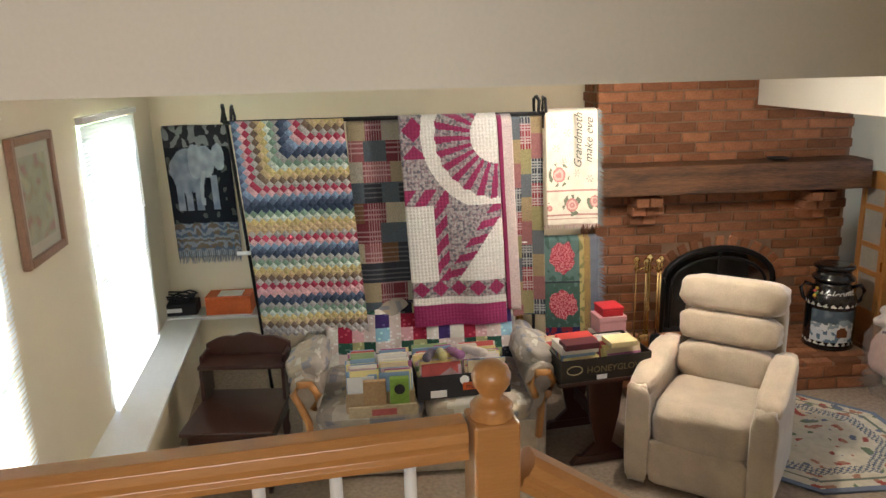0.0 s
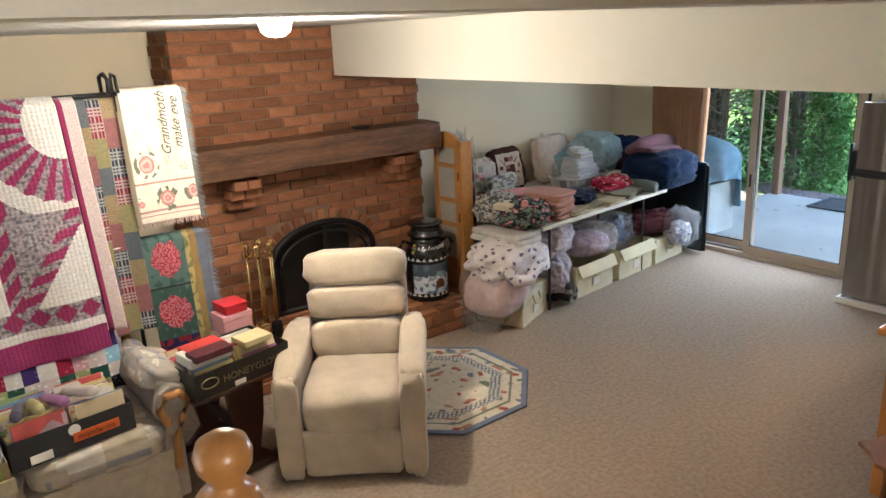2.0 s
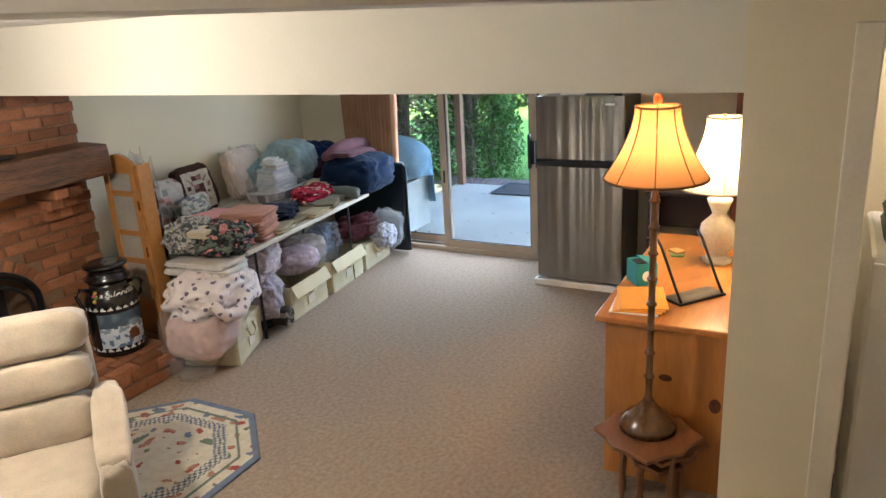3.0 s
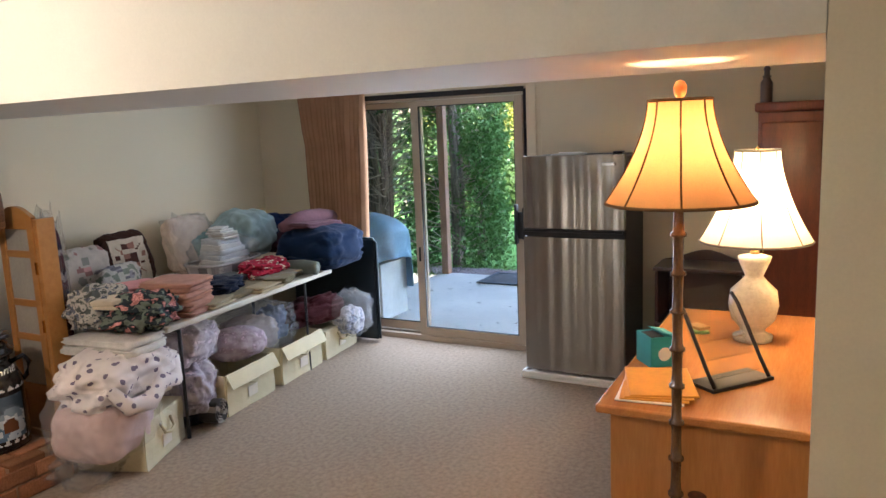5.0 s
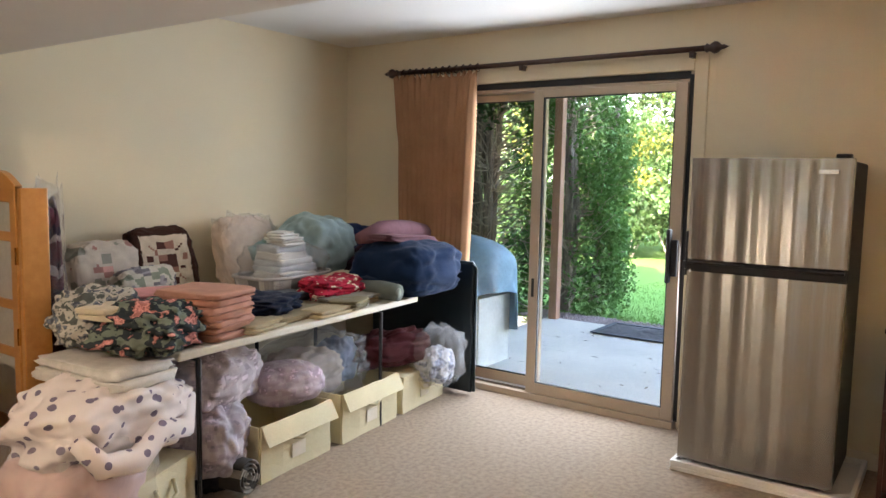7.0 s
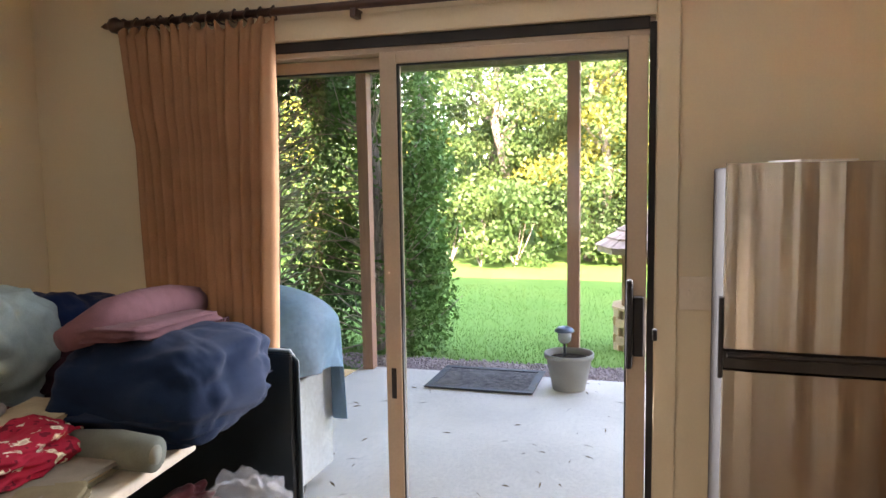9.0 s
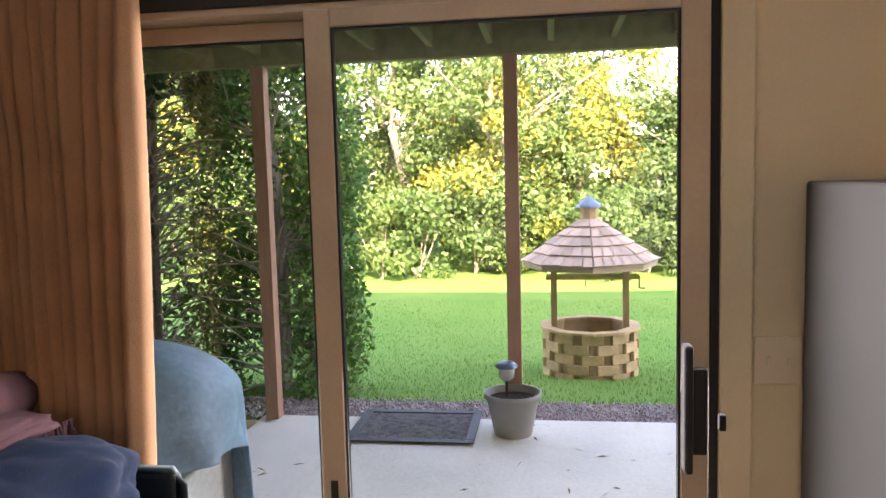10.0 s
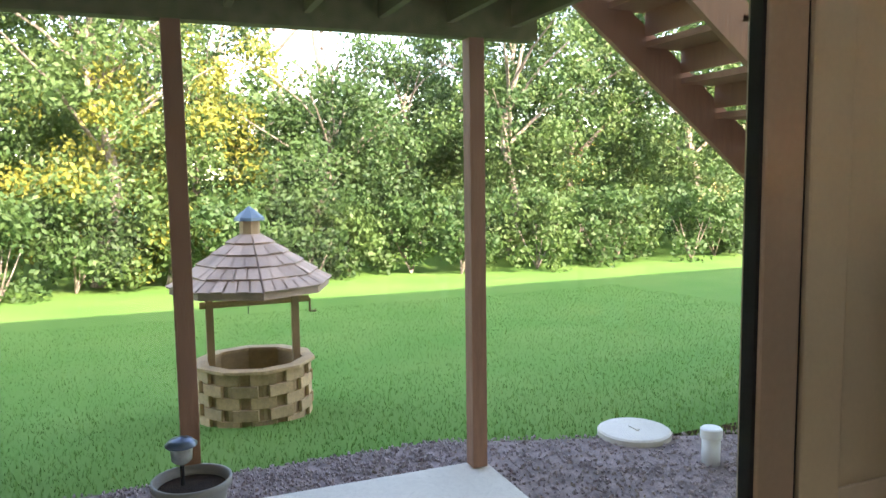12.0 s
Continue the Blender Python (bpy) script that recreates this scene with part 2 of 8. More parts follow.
def pillow(w, d, h, power=0.55, wrinkle=0.01, seed=0, bm=None, m=None, n=20, freq=7.0):
    """A soft stuffed shape: a rounded box with bulging faces and creases."""
    own = bmesh.new()
    bmesh.ops.create_uvsphere(own, u_segments=2 * n, v_segments=n, radius=1)
    for v in own.verts:
        c = v.co
        q = Vector((math.copysign(abs(c.x) ** power, c.x), math.copysign(abs(c.y) ** power, c.y), math.copysign(abs(c.z) ** (power + 0.15), c.z)))
        k = 1 + wrinkle / max(min(w, d, h), 0.05) * (noise.noise(q * freq * 0.4 + Vector((seed, 0, 0))) + 0.5 * noise.noise(q * freq + Vector((0, seed, 0))))
        v.co = Vector((q.x * w / 2, q.y * d / 2, q.z * h / 2)) * k
    return merge(bm, own, m)


def cloth(name, place, colour, nu, nv, parent=None, thick=0.006, material=None, label=""):
    """A sheet: place(u, v) gives the point, colour(u, v) the dye of each small square."""
    verts = [place(i / nu, j / nv) for j in range(nv + 1) for i in range(nu + 1)]
    faces = [(j * (nu + 1) + i, j * (nu + 1) + i + 1, (j + 1) * (nu + 1) + i + 1, (j + 1) * (nu + 1) + i) for j in range(nv) for i in range(nu)]
    me = bpy.data.meshes.new(name)
    me.from_pydata([tuple(v) for v in verts], [], faces)
    col = me.attributes.new("Col", "FLOAT_COLOR", "CORNER")
    data = np.ones((len(faces), 4, 4), np.float32)
    k = 0
    for j in range(nv):
        for i in range(nu):
            data[k, :, :3] = colour((i + 0.5) / nu, (j + 0.5) / nv)
            k += 1
    col.data.foreach_set("color", data.ravel())
    me.polygons.foreach_set("use_smooth", [True] * len(faces))
    me.materials.append(material or CLOTH)
    ob = new(name, me)
    if thick:
        so = ob.modifiers.new("thickness", "SOLIDIFY")
        so.thickness, so.offset = thick, 0
    if parent is not None:
        ob.parent = parent
    if label:
        ob["label"] = label
    return ob


def dyed(ob, colour):
    """Gives a mesh object the fabric dye colour, or a colour per face centre when a function."""
    me = ob.data
    col = me.attributes.new("Col", "FLOAT_COLOR", "CORNER")
    data = np.ones((len(me.loops), 4), np.float32)
    if callable(colour):
        for p in me.polygons:
            data[p.loop_start:p.loop_start + p.loop_total, :3] = colour(p.center)
    else:
        data[:, :3] = colour
    col.data.foreach_set("color", data.ravel())
    return ob


def cut_wall(name, axis, at0, at1, a0, a1, z0, z1, holes, material, label):
    """A wall slab between at0 and at1 across one axis, from a0 to a1 along the other, with rectangular openings."""
    bm = bmesh.new()
    cuts_a = sorted({a0, a1, *[h[0] for h in holes], *[h[1] for h in holes]})
    cuts_z = sorted({z0, z1, *[h[2] for h in holes], *[h[3] for h in holes]})
    cuts_a, cuts_z = [c for c in cuts_a if a0 <= c <= a1], [c for c in cuts_z if z0 <= c <= z1]
    na, nz = len(cuts_a) - 1, len(cuts_z) - 1
    solid = {}
    for i in range(na):
        for j in range(nz):
            ca, cz = (cuts_a[i] + cuts_a[i + 1]) / 2, (cuts_z[j] + cuts_z[j + 1]) / 2
            solid[i, j] = not any(h[0] < ca < h[1] and h[2] < cz < h[3] for h in holes)
    vs = {}

    def vert(s, i, j):
        if (s, i, j) not in vs:
            t, a, z = (at0, at1)[s], cuts_a[i], cuts_z[j]
            vs[s, i, j] = bm.verts.new((t, a, z) if axis == "x" else (a, t, z))
        return vs[s, i, j]
    for (i, j), ok in solid.items():
        if not ok:
            continue
        for s in (0, 1):
            bm.faces.new([vert(s, i, j), vert(s, i + 1, j), vert(s, i + 1, j + 1), vert(s, i, j + 1)])
        for di, dj, e in ((-1, 0, ((0, 0), (0, 1))), (1, 0, ((1, 0), (1, 1))), (0, -1, ((0, 0), (1, 0))), (0, 1, ((0, 1), (1, 1)))):
            if not solid.get((i + di, j + dj), False):
                (p, q), (r, s2) = e
                bm.faces.new([vert(0, i + p, j + q), vert(0, i + r, j + s2), vert(1, i + r, j + s2), vert(1, i + p, j + q)])
    bmesh.ops.recalc_face_normals(bm, faces=bm.faces[:])
    return setting(link(name, bm, material), label)


# ---- the setting ----
CEILING, BACK, EAST, WEST, LANDING = 2.40, 6.9, 7.6, -0.50, 0.75
DOOR = (4.33, 6.14, 0.0, 2.03)
setting(link("floor", box(-0.7, 7.74, -2.0, 7.1, -0.12, 0.0), CARPET), "worn beige cut-pile carpet over the lower room")
cut_wall("wall_east", "x", EAST, EAST + 0.16, -2.0, 7.06, -0.3, 6.6, [(4.17, DOOR[1], 0.0, 2.06)], WALL, "cream painted wall with the patio door opening")
cut_wall("wall_north", "y", BACK, BACK + 0.16, -0.71, 7.6, -0.3, 6.6, [], WALL, "cream painted back wall behind the quilts and fireplace")
WIN_A, WIN_B = (5.08, 6.20, 0.445, 2.02), (2.90, 3.88, 0.445, 2.02)
# the west wall runs six degrees out of square with the chimney wall
SKEW = Matrix.Translation((-0.436, 6.9, 0)) @ Matrix.Rotation(math.atan(0.11), 4, "Z") @ Matrix.Translation((-WEST, -6.9, 0))


def skewed(ob):
    ob.matrix_basis = SKEW @ ob.matrix_basis
    return ob


skewed(cut_wall("wall_west", "x", WEST - 0.16, WEST, 2.42, 7.0, -0.3, 2.4, [WIN_A, WIN_B], WALL, "cream painted wall with two blind-covered windows"))
cut_wall("wall_west", "x", WEST - 0.16, WEST, -2.0, 2.46, -0.3, 6.6, [], WALL, "cream painted wall beside the landing")
setting(link("wall_jog", box(WEST, 0.02, 2.40, 2.46, LANDING, 2.19), WALL), "short cream wall return at the end of the railing")
cut_wall("wall_south", "y", -2.16, -2.0, -0.71, 7.76, -0.3, 6.6, [(0.3, 2.1, 1.4, 3.0)], WALL, "plain unseen wall behind the landing with an assumed opening")
# wall beside the stairs, with the laundry doorway, and the wall behind the desk
cut_wall("wall_laundry", "x", 3.96, 4.08, -1.9, 2.26, 0.0, 2.395, [(1.12, 1.90, 0.0, 2.03)], WALL, "pale green-grey wall with the laundry doorway")
cut_wall("wall_desk", "y", 2.10, 2.22, 4.08, 7.6, 0.0, 2.395, [], WALL, "cream wall behind the pine desk")
setting(link("ceiling", box(4.86, 7.6, 2.22, 6.9, CEILING, CEILING + 0.12), CEIL), "flat off-white textured ceiling")
setting(link("ceiling", box(-0.5, 4.86, 2.52, 6.9, 2.26, 2.396), CEIL), "flat off-white ceiling over the fireplace end")
setting(link("ceiling", box(-0.55, 7.6, -2.0, 2.40, 3.25, 3.37), CEIL), "off-white ceiling over the landing")
setting(link("ceiling", box(4.08, 7.6, -1.9, 2.10, CEILING, CEILING + 0.1), CEIL), "ceiling of the laundry room")
setting(link("soffit", box(3.98, 4.86, 2.262, 6.484, 1.908, 2.258), CREAM), "boxed-in beam painted cream, crossing the room")
setting(link("header", box(-0.55, 3.96, 2.40, 2.52, 2.195, 3.25), CREAM), "cream upper wall edge over the railing")
setting(link("landing", box(-0.55, 1.62, -2.0, 2.46, 0.0, LANDING), CARPET), "carpeted entrance landing above the lower room")
# stairs from the landing down to the room
st = bmesh.new()
for k in range(3):
    box(1.62 + 0.27 * k, 1.89 + 0.27 * k, 1.2, 2.38, 0.0, LANDING - 0.1875 * (k + 1), 0.01, st)
setting(link("stairs", st, CARPET), "short flight of carpeted steps down from the landing")
setting(link("wall_stairs", box(1.62, 3.96, 1.06, 1.18, 0.0, 3.25), WALL), "plain wall beside the steps")
# ledge of the lower wall, on two sides, with a nosing
skewed(setting(link("ledge", box(WEST, -0.27, 4.55, 6.60, 0.0, 0.42), WALL), "low masonry ledge under the west windows"))
skewed(setting(link("ledge_cap", box(WEST, -0.245, 4.53, 6.60, 0.42, 0.445, 0.006), WHITE), "white painted cap of the west ledge"))
setting(link("ledge", box(-0.40, 2.805, 6.66, 6.9, 0.0, 0.42), WALL), "low masonry ledge along the back wall")
setting(link("ledge_cap", box(-0.43, 2.805, 6.635, 6.9, 0.42, 0.445, 0.006), WHITE), "white painted cap of the back ledge")
for a0, a1 in ((4.735, 7.6),):
    setting(link("baseboard", box(a0, a1, BACK - 0.014, BACK, 0.0, 0.09, 0.004), TRIM), "cream baseboard")
setting(link("baseboard", box(EAST - 0.014, EAST, 2.22, DOOR[0] - 0.1, 0.0, 0.09, 0.004), TRIM), "cream baseboard")
setting(link("baseboard", box(EAST - 0.014, EAST, DOOR[1] + 0.1, 6.885, 0.0, 0.09, 0.004), TRIM), "cream baseboard")
# unseen rest of the house, sized to shade the lawn; the wings are added
setting(link("upper_storey", box(-0.5, 7.6, 2.56, 6.9, 2.72, 6.6), CREAM), "unseen upper storey sized to shade the lawn")
setting(link("roof", prism([(-1.3, 6.6), (8.3, 6.6), (3.5, 8.9)], -14.4, 14.4, m=Matrix(((1, 0, 0, 0), (0, 0, -1, 0), (0, 1, 0, 0), (0, 0, 0, 1)))), GREY_SIDE), "unseen gabled roof sized to shade the lawn")
setting(link("shade_wing", box(-0.71, 7.6, -14.0, -2.17, -0.3, 6.6), CREAM), "unseen block added to throw shade on the lawn")
setting(link("shade_wing", box(-0.71, 7.6, 7.07, 14.0, -0.3, 6.6), CREAM), "unseen block added to throw shade on the lawn")
# ---- shared small builders ----
def words(body, size, thick=0.001, slant=0.0):
    """Lettering as a flat mesh in the xy plane, centred."""
    cu = bpy.data.curves.new("lettering", "FONT")
    cu.body, cu.size, cu.extrude, cu.align_x, cu.align_y, cu.resolution_u, cu.shear = body, size, thick, "CENTER", "CENTER", 3, slant
    ob = bpy.data.objects.new("lettering", cu)
    scene.collection.objects.link(ob)
    me = bpy.data.meshes.new_from_object(ob)
    bm = bmesh.new()
    bm.from_mesh(me)
    bpy.data.objects.remove(ob)
    bpy.data.curves.remove(cu)
    bpy.data.meshes.remove(me)
    return bm


def rough_edges(bm, amount, freq):
    for v in bm.verts:
        v.co += noise.noise_vector(v.co * freq) * amount
    return bm


def on_xz(outline, y0, y1, bevel=0.0, bm=None):
    """A prism over an outline of (x, z) points, from y0 to y1."""
    return prism([(x, z) for x, z in outline], -y1, -y0, bevel, bm, Matrix(((1, 0, 0, 0), (0, 0, -1, 0), (0, 1, 0, 0), (0, 0, 0, 1))))


# ---- fireplace ----
BX0, BX1, BY = 2.81, 4.73, 6.5
AX, AR, AZ = 3.77, 0.43, 0.60


def arch_top(x, rise=0.25, extra=0.0):
    return AZ + extra + rise * math.sqrt(max(0.0, 1 - ((x - AX) / (AR + extra)) ** 2))


arch = [(AX - AR * math.cos(math.pi * i / 16), arch_top(AX - AR * math.cos(math.pi * i / 16))) for i in range(17)]
breast = setting(link("chimney_breast", on_xz([(BX0 + 0.01, 0.0), (AX - AR, 0.0), *arch, (AX + AR, 0.0), (BX1 - 0.01, 0.0), (BX1 - 0.01, 2.256), (BX0 + 0.01, 2.256)], 6.499, 6.898), MORTAR),
                 "red brick chimney breast with an arched fireplace opening")
part("firebox", box(AX - AR - 0.02, AX + AR + 0.02, 6.86, 6.894, 0.0, 0.9), RUBBER, breast, "black firebox back")
hearth = setting(link("hearth", box(2.86, 4.63, 5.765, 6.51, 0.0, 0.19), MORTAR), "raised red brick hearth in front of the fireplace")

# firedoor
door = thing("fireplace_door", pose(AX, 6.5, 0.2), "black metal arched fireplace screen with glass doors", "fireplace door")
fr = bmesh.new()
pts = [(-AR + 0.0, -0.02, 0.005)] + [(x - AX, -0.02, z - 0.2) for x, z in arch] + [(AR, -0.02, 0.005)]
tube(pts, 0.024, 8, fr)
tube([(-AR, -0.02, 0.02), (AR, -0.02, 0.02)], 0.022, 8, fr)
part("frame", fr, BLACK, door, smooth=True)
inner = [(-AR + 0.06, -0.03, 0.04)] + [((x - AX) * 0.86, -0.03, (z - 0.2) * 0.86 + 0.02) for x, z in arch] + [(AR - 0.06, -0.03, 0.04)]
part("inner_frame", tube(inner, 0.012, 8), BLACK, door, smooth=True)
part("mullion", box(-0.012, 0.012, -0.04, -0.02, 0.02, 0.62), BLACK, door)
for s in (-1, 1):
    pane = part("glass_pane", on_xz([(0.014 * s, 0.03), (0.41 * s, 0.03), (0.41 * s, 0.42), (0.3 * s, 0.56), (0.15 * s, 0.62), (0.014 * s, 0.63)], -0.018, -0.014), GLASS, door, "smoked glass pane")
    part("handle", tube([(0.05 * s, -0.03, 0.25), (0.05 * s, -0.055, 0.26), (0.05 * s, -0.055, 0.34), (0.05 * s, -0.03, 0.35)], 0.006, 8), BRASS, door, smooth=True)

# mantel beam
mb = box(0, 1.99, 0, 0.270, 0, 0.205, 0.012)
bmesh.ops.subdivide_edges(mb, edges=[e for e in mb.edges if e.calc_length() > 0.15], cuts=14, use_grid_fill=True)
rough_edges(mb, 0.007, 5.0)
mantel = tagged(link("mantel", mb, BEAM_WOOD), "rough-hewn dark wooden mantel beam on brick corbels", "mantel")
mantel.location = (2.735, 6.215, 1.315)
tray = thing("ash_tray", pose(4.1, 6.36, 1.522), "small dark metal dish lying on the mantel", "dish")
part("bowl", turned([(0.02, 0.0), (0.07, 0.004), (0.075, 0.012), (0.06, 0.008)], 20), BLACK, tray, smooth=True)
part("rim", tube([(0.075 * math.cos(a * 0.5236), 0.075 * math.sin(a * 0.5236), 0.012) for a in range(13)], 0.004, 6), BLACK, tray, smooth=True)

# fire tools
tools = thing("fireplace_tool_set", pose(3.1, 6.12, 0.205), "polished brass fireplace tool set on a round base", "fire tools")
part("base", turned([(0.10, 0), (0.10, 0.02), (0.06, 0.035), (0.02, 0.05)], 24), BRASS, tools, smooth=True)
part("stem", turned([(0.012, 0.04), (0.012, 0.3), (0.02, 0.32), (0.012, 0.34), (0.012, 0.66), (0.028, 0.69), (0.012, 0.72)], 14), BRASS, tools, smooth=True)
part("hanger", tube([(-0.09, 0, 0.6), (-0.05, 0, 0.62), (0.05, 0, 0.62), (0.09, 0, 0.6)], 0.007, 8), BRASS, tools, smooth=True)
for k, (dx, dy) in enumerate(((-0.085, 0.02), (-0.04, -0.05), (0.045, -0.05), (0.09, 0.02))):
    tool = part(("poker", "shovel", "brush", "tongs")[k], tube([(dx, dy, 0.1), (dx, dy, 0.62)], 0.006, 8), BRASS, tools, smooth=True)
    part("knob", turned([(0.008, 0.60), (0.02, 0.63), (0.012, 0.65), (0.024, 0.675), (0.012, 0.70)], 12, m=Matrix.Translation((dx, dy, 0))), BRASS, tool, smooth=True)
    if k in (1, 2):
        part("head", pillow(0.08, 0.03, 0.12, 0.5, 0, 0, m=Matrix.Translation((dx, dy, 0.09)), n=10), BLACK if k == 2 else BRASS, tool, smooth=True)
logstand = thing("hearth_tool_rack", pose(2.94, 5.9, 0.0), "small black and brass fire poker rest on the carpet", "fire tools")
part("bar", tube([(-0.1, 0, 0.16), (0.1, 0, 0.16)], 0.008, 8), BRASS, logstand)
for s in (-1, 1):
    part("leg", tube([(0.1 * s, 0, 0.17), (0.1 * s, -0.05, 0.0)], 0.008, 8), BLACK, logstand)

# milk can
can = thing("milk_can", pose(4.43, 6.08, 0.2, 0, 0, -22), "black milk can painted with a snowy cabin and the word Welcome", "milk can")
GLOSS_BLACK = mat("gloss_black_paint", (0.01, 0.01, 0.011), 0.18, 0, 0.1, 6, 60, 0.05, 0.001, coat=0.5)


def can_paint(p):
    a, z = math.atan2(p.y, p.x), p.z
    d = abs((a + math.pi / 2 + math.pi) % (2 * math.pi) - math.pi)
    if d < 0.95 and 0.07 < z < 0.30:
        n1 = noise.noise(Vector((a * 4, z * 20, 0)))
        if 0.11 < z < 0.18 and 0.15 < (a + math.pi / 2) < 0.62:
            return (0.16, 0.06, 0.025) if z < 0.15 + 0.05 * (1 - abs(a + math.pi / 2 - 0.38) / 0.25) else (0.75, 0.8, 0.85)
        if z < 0.16 + 0.03 * n1:
            return (0.60, 0.68, 0.76) if n1 > -0.15 else (0.12, 0.2, 0.3)
        if z < 0.21 + 0.05 * n1:
            return (0.26, 0.34, 0.42) if n1 > 0 else (0.7, 0.75, 0.8)
        return (0.08 + 0.1 * max(0, n1), 0.12 + 0.12 * max(0, n1), 0.16 + 0.14 * max(0, n1))
    if 0.045 < z < 0.055 + 0.012 * math.sin(a * 22) or 0.325 < z < 0.335 + 0.010 * math.sin(a * 22) or 0.50 < z < 0.508:
        return (0.75, 0.75, 0.72)
    return (0.010, 0.010, 0.011)


prof = [(0.150, 0.0), (0.168, 0.012)] + [(0.165, 0.02 + 0.008 * i) for i in range(42)] + [(0.163, 0.365), (0.15, 0.40), (0.125, 0.44), (0.118, 0.46), (0.117, 0.49)]
CAN_PAINT = mat("painted_tin", (0.5, 0.5, 0.5), 0.22, 0, 0.05, 10, 90, 0.04, 0.001, attribute=True, coat=0.4)
dyed(part("body", turned(prof, 120), CAN_PAINT, can, smooth=True), can_paint)
lid = part("lid", turned([(0.118, 0.488), (0.14, 0.50), (0.142, 0.515), (0.12, 0.53), (0.11, 0.575), (0.135, 0.585), (0.135, 0.60), (0.10, 0.61), (0.0, 0.60)], 40, caps=False), GLOSS_BLACK, can, smooth=True)
for s in (-1, 1):
    part("handle", tube([(0.125 * s, 0, 0.44), (0.18 * s, 0, 0.46), (0.205 * s, 0, 0.42), (0.185 * s, 0, 0.35), (0.162 * s, 0, 0.33)], 0.013, 10), GLOSS_BLACK, can, smooth=True)
wb = words("Welcome", 0.075, 0.0008, 0.4)
for v in wb.verts:
    a = v.co.x / 0.145
    r = 0.1435 + v.co.z
    v.co = Vector((r * math.sin(a), -r * math.cos(a), 0.412 + v.co.y + 0.12 * v.co.x))
    v.co.xy *= 1 + (0.412 - v.co.z) * 1.6
part("lettering", wb, WHITE, can)
for k in range(5):
    part("painted_flower", pillow(0.022, 0.006, 0.022, 0.8, 0, k, n=6, m=Matrix.Translation((-0.115 - 0.012 * (k % 2), -0.10, 0.375 + 0.018 * k))),
         mat("flower_paint", ((0.5, 0.06, 0.08), (0.6, 0.4, 0.05), (0.1, 0.25, 0.06))[k % 3], 0.4), can)

# folding wooden screen beside the hearth
screen = thing("folding_screen", pose(4.81, 6.26, 0.0, 0, 0, -90), "honey wood folding screen with small frosted panels", "screen")
FROST = mat("frosted_panel", (0.42, 0.40, 0.36), 0.35, 0, 0.08, 8, 60, 0.1, 0.002)
W = 0.31
part("stile", box(-W / 2, -W / 2 + 0.05, -0.016, 0.016, 0, 1.37, 0.004), OAK, screen)
part("stile", box(W / 2 - 0.05, W / 2, -0.016, 0.016, 0, 1.37, 0.004), OAK, screen)
top = [(-W / 2, 1.30)] + [(-W / 2 + W * i / 10, 1.37 + 0.06 * math.sin(math.pi * i / 10)) for i in range(11)] + [(W / 2, 1.30)]
part("top_rail", on_xz(top, -0.015, 0.015, 0.003), OAK, screen)
for z0, z1 in ((1.14, 1.18), (0.86, 0.90), (0.66, 0.70), (0.36, 0.40), (0.04, 0.12)):
    part("rail", box(-W / 2 + 0.05, W / 2 - 0.05, -0.013, 0.013, z0, z1, 0.003), OAK, screen)
for z0, z1 in ((1.18, 1.31), (0.90, 1.14), (0.70, 0.86), (0.40, 0.66), (0.12, 0.36)):
    part("panel", box(-W / 2 + 0.045, W / 2 - 0.045, -0.004, 0.004, z0, z1), FROST if z0 > 0.15 else OAK, screen, "frosted panel" if z0 > 0.15 else "")
part("side_leaf", box(W / 2 + 0.002, W / 2 + 0.034, -0.01, 0.10, 0, 1.36, 0.004), OAK, screen)
for z in (0.72, 1.05):
    part("hinge", box(W / 2 - 0.008, W / 2 + 0.006, -0.02, -0.012, z, z + 0.07), BRASS, screen)

# ceiling lamp
cl = thing("ceiling_light", pose(2.766, 4.85, 2.258), "small round flush ceiling light, switched on", "ceiling light")
part("base", turned([(0.085, -0.012), (0.085, 0.0)], 32), WHITE, cl, smooth=True)
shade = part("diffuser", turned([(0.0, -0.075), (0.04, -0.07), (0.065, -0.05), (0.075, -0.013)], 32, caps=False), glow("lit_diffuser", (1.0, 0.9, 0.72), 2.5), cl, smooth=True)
shade.visible_shadow = False
# ---- railing at the landing ----
rail = thing("stair_railing", pose(1.489, 2.452, LANDING, 0, 0, 8), "honey oak railing with a turned newel post and white balusters", "railing")
nb = box(-0.042, 0.042, -0.042, 0.042, -0.7, 0.875, 0.006)
newel = part("newel_post", nb, OAK, rail)
part("finial", turned([(0.036, 0.87), (0.040, 0.88), (0.036, 0.888), (0.039, 0.896), (0.032, 0.904), (0.020, 0.912), (0.022, 0.920), (0.033, 0.936), (0.0355, 0.952), (0.030, 0.968), (0.014, 0.978), (0.0, 0.98)], 28, caps=False), OAK, newel, smooth=True)
hr = [(-0.034, 0.0), (0.034, 0.0), (0.036, 0.012), (0.03, 0.02), (0.036, 0.034), (0.034, 0.052), (0.02, 0.064), (-0.02, 0.064), (-0.034, 0.052), (-0.036, 0.034), (-0.03, 0.02), (-0.036, 0.012)]
part("handrail", prism(hr, 0, 1.93, 0.0015, None, Matrix(((0, 0, -1, -0.05), (1, 0, 0, 0), (0, 1, 0, 0.812), (0, 0, 0, 1)))), OAK, rail, smooth=False)
for k in range(14):
    part("baluster", turned([(0.014, 0.0), (0.014, 0.12), (0.010, 0.15), (0.013, 0.5), (0.011, 0.815)], 10, m=Matrix.Translation((-0.15 - 0.13 * k, 0, 0))), WHITE, rail, "white baluster", True)
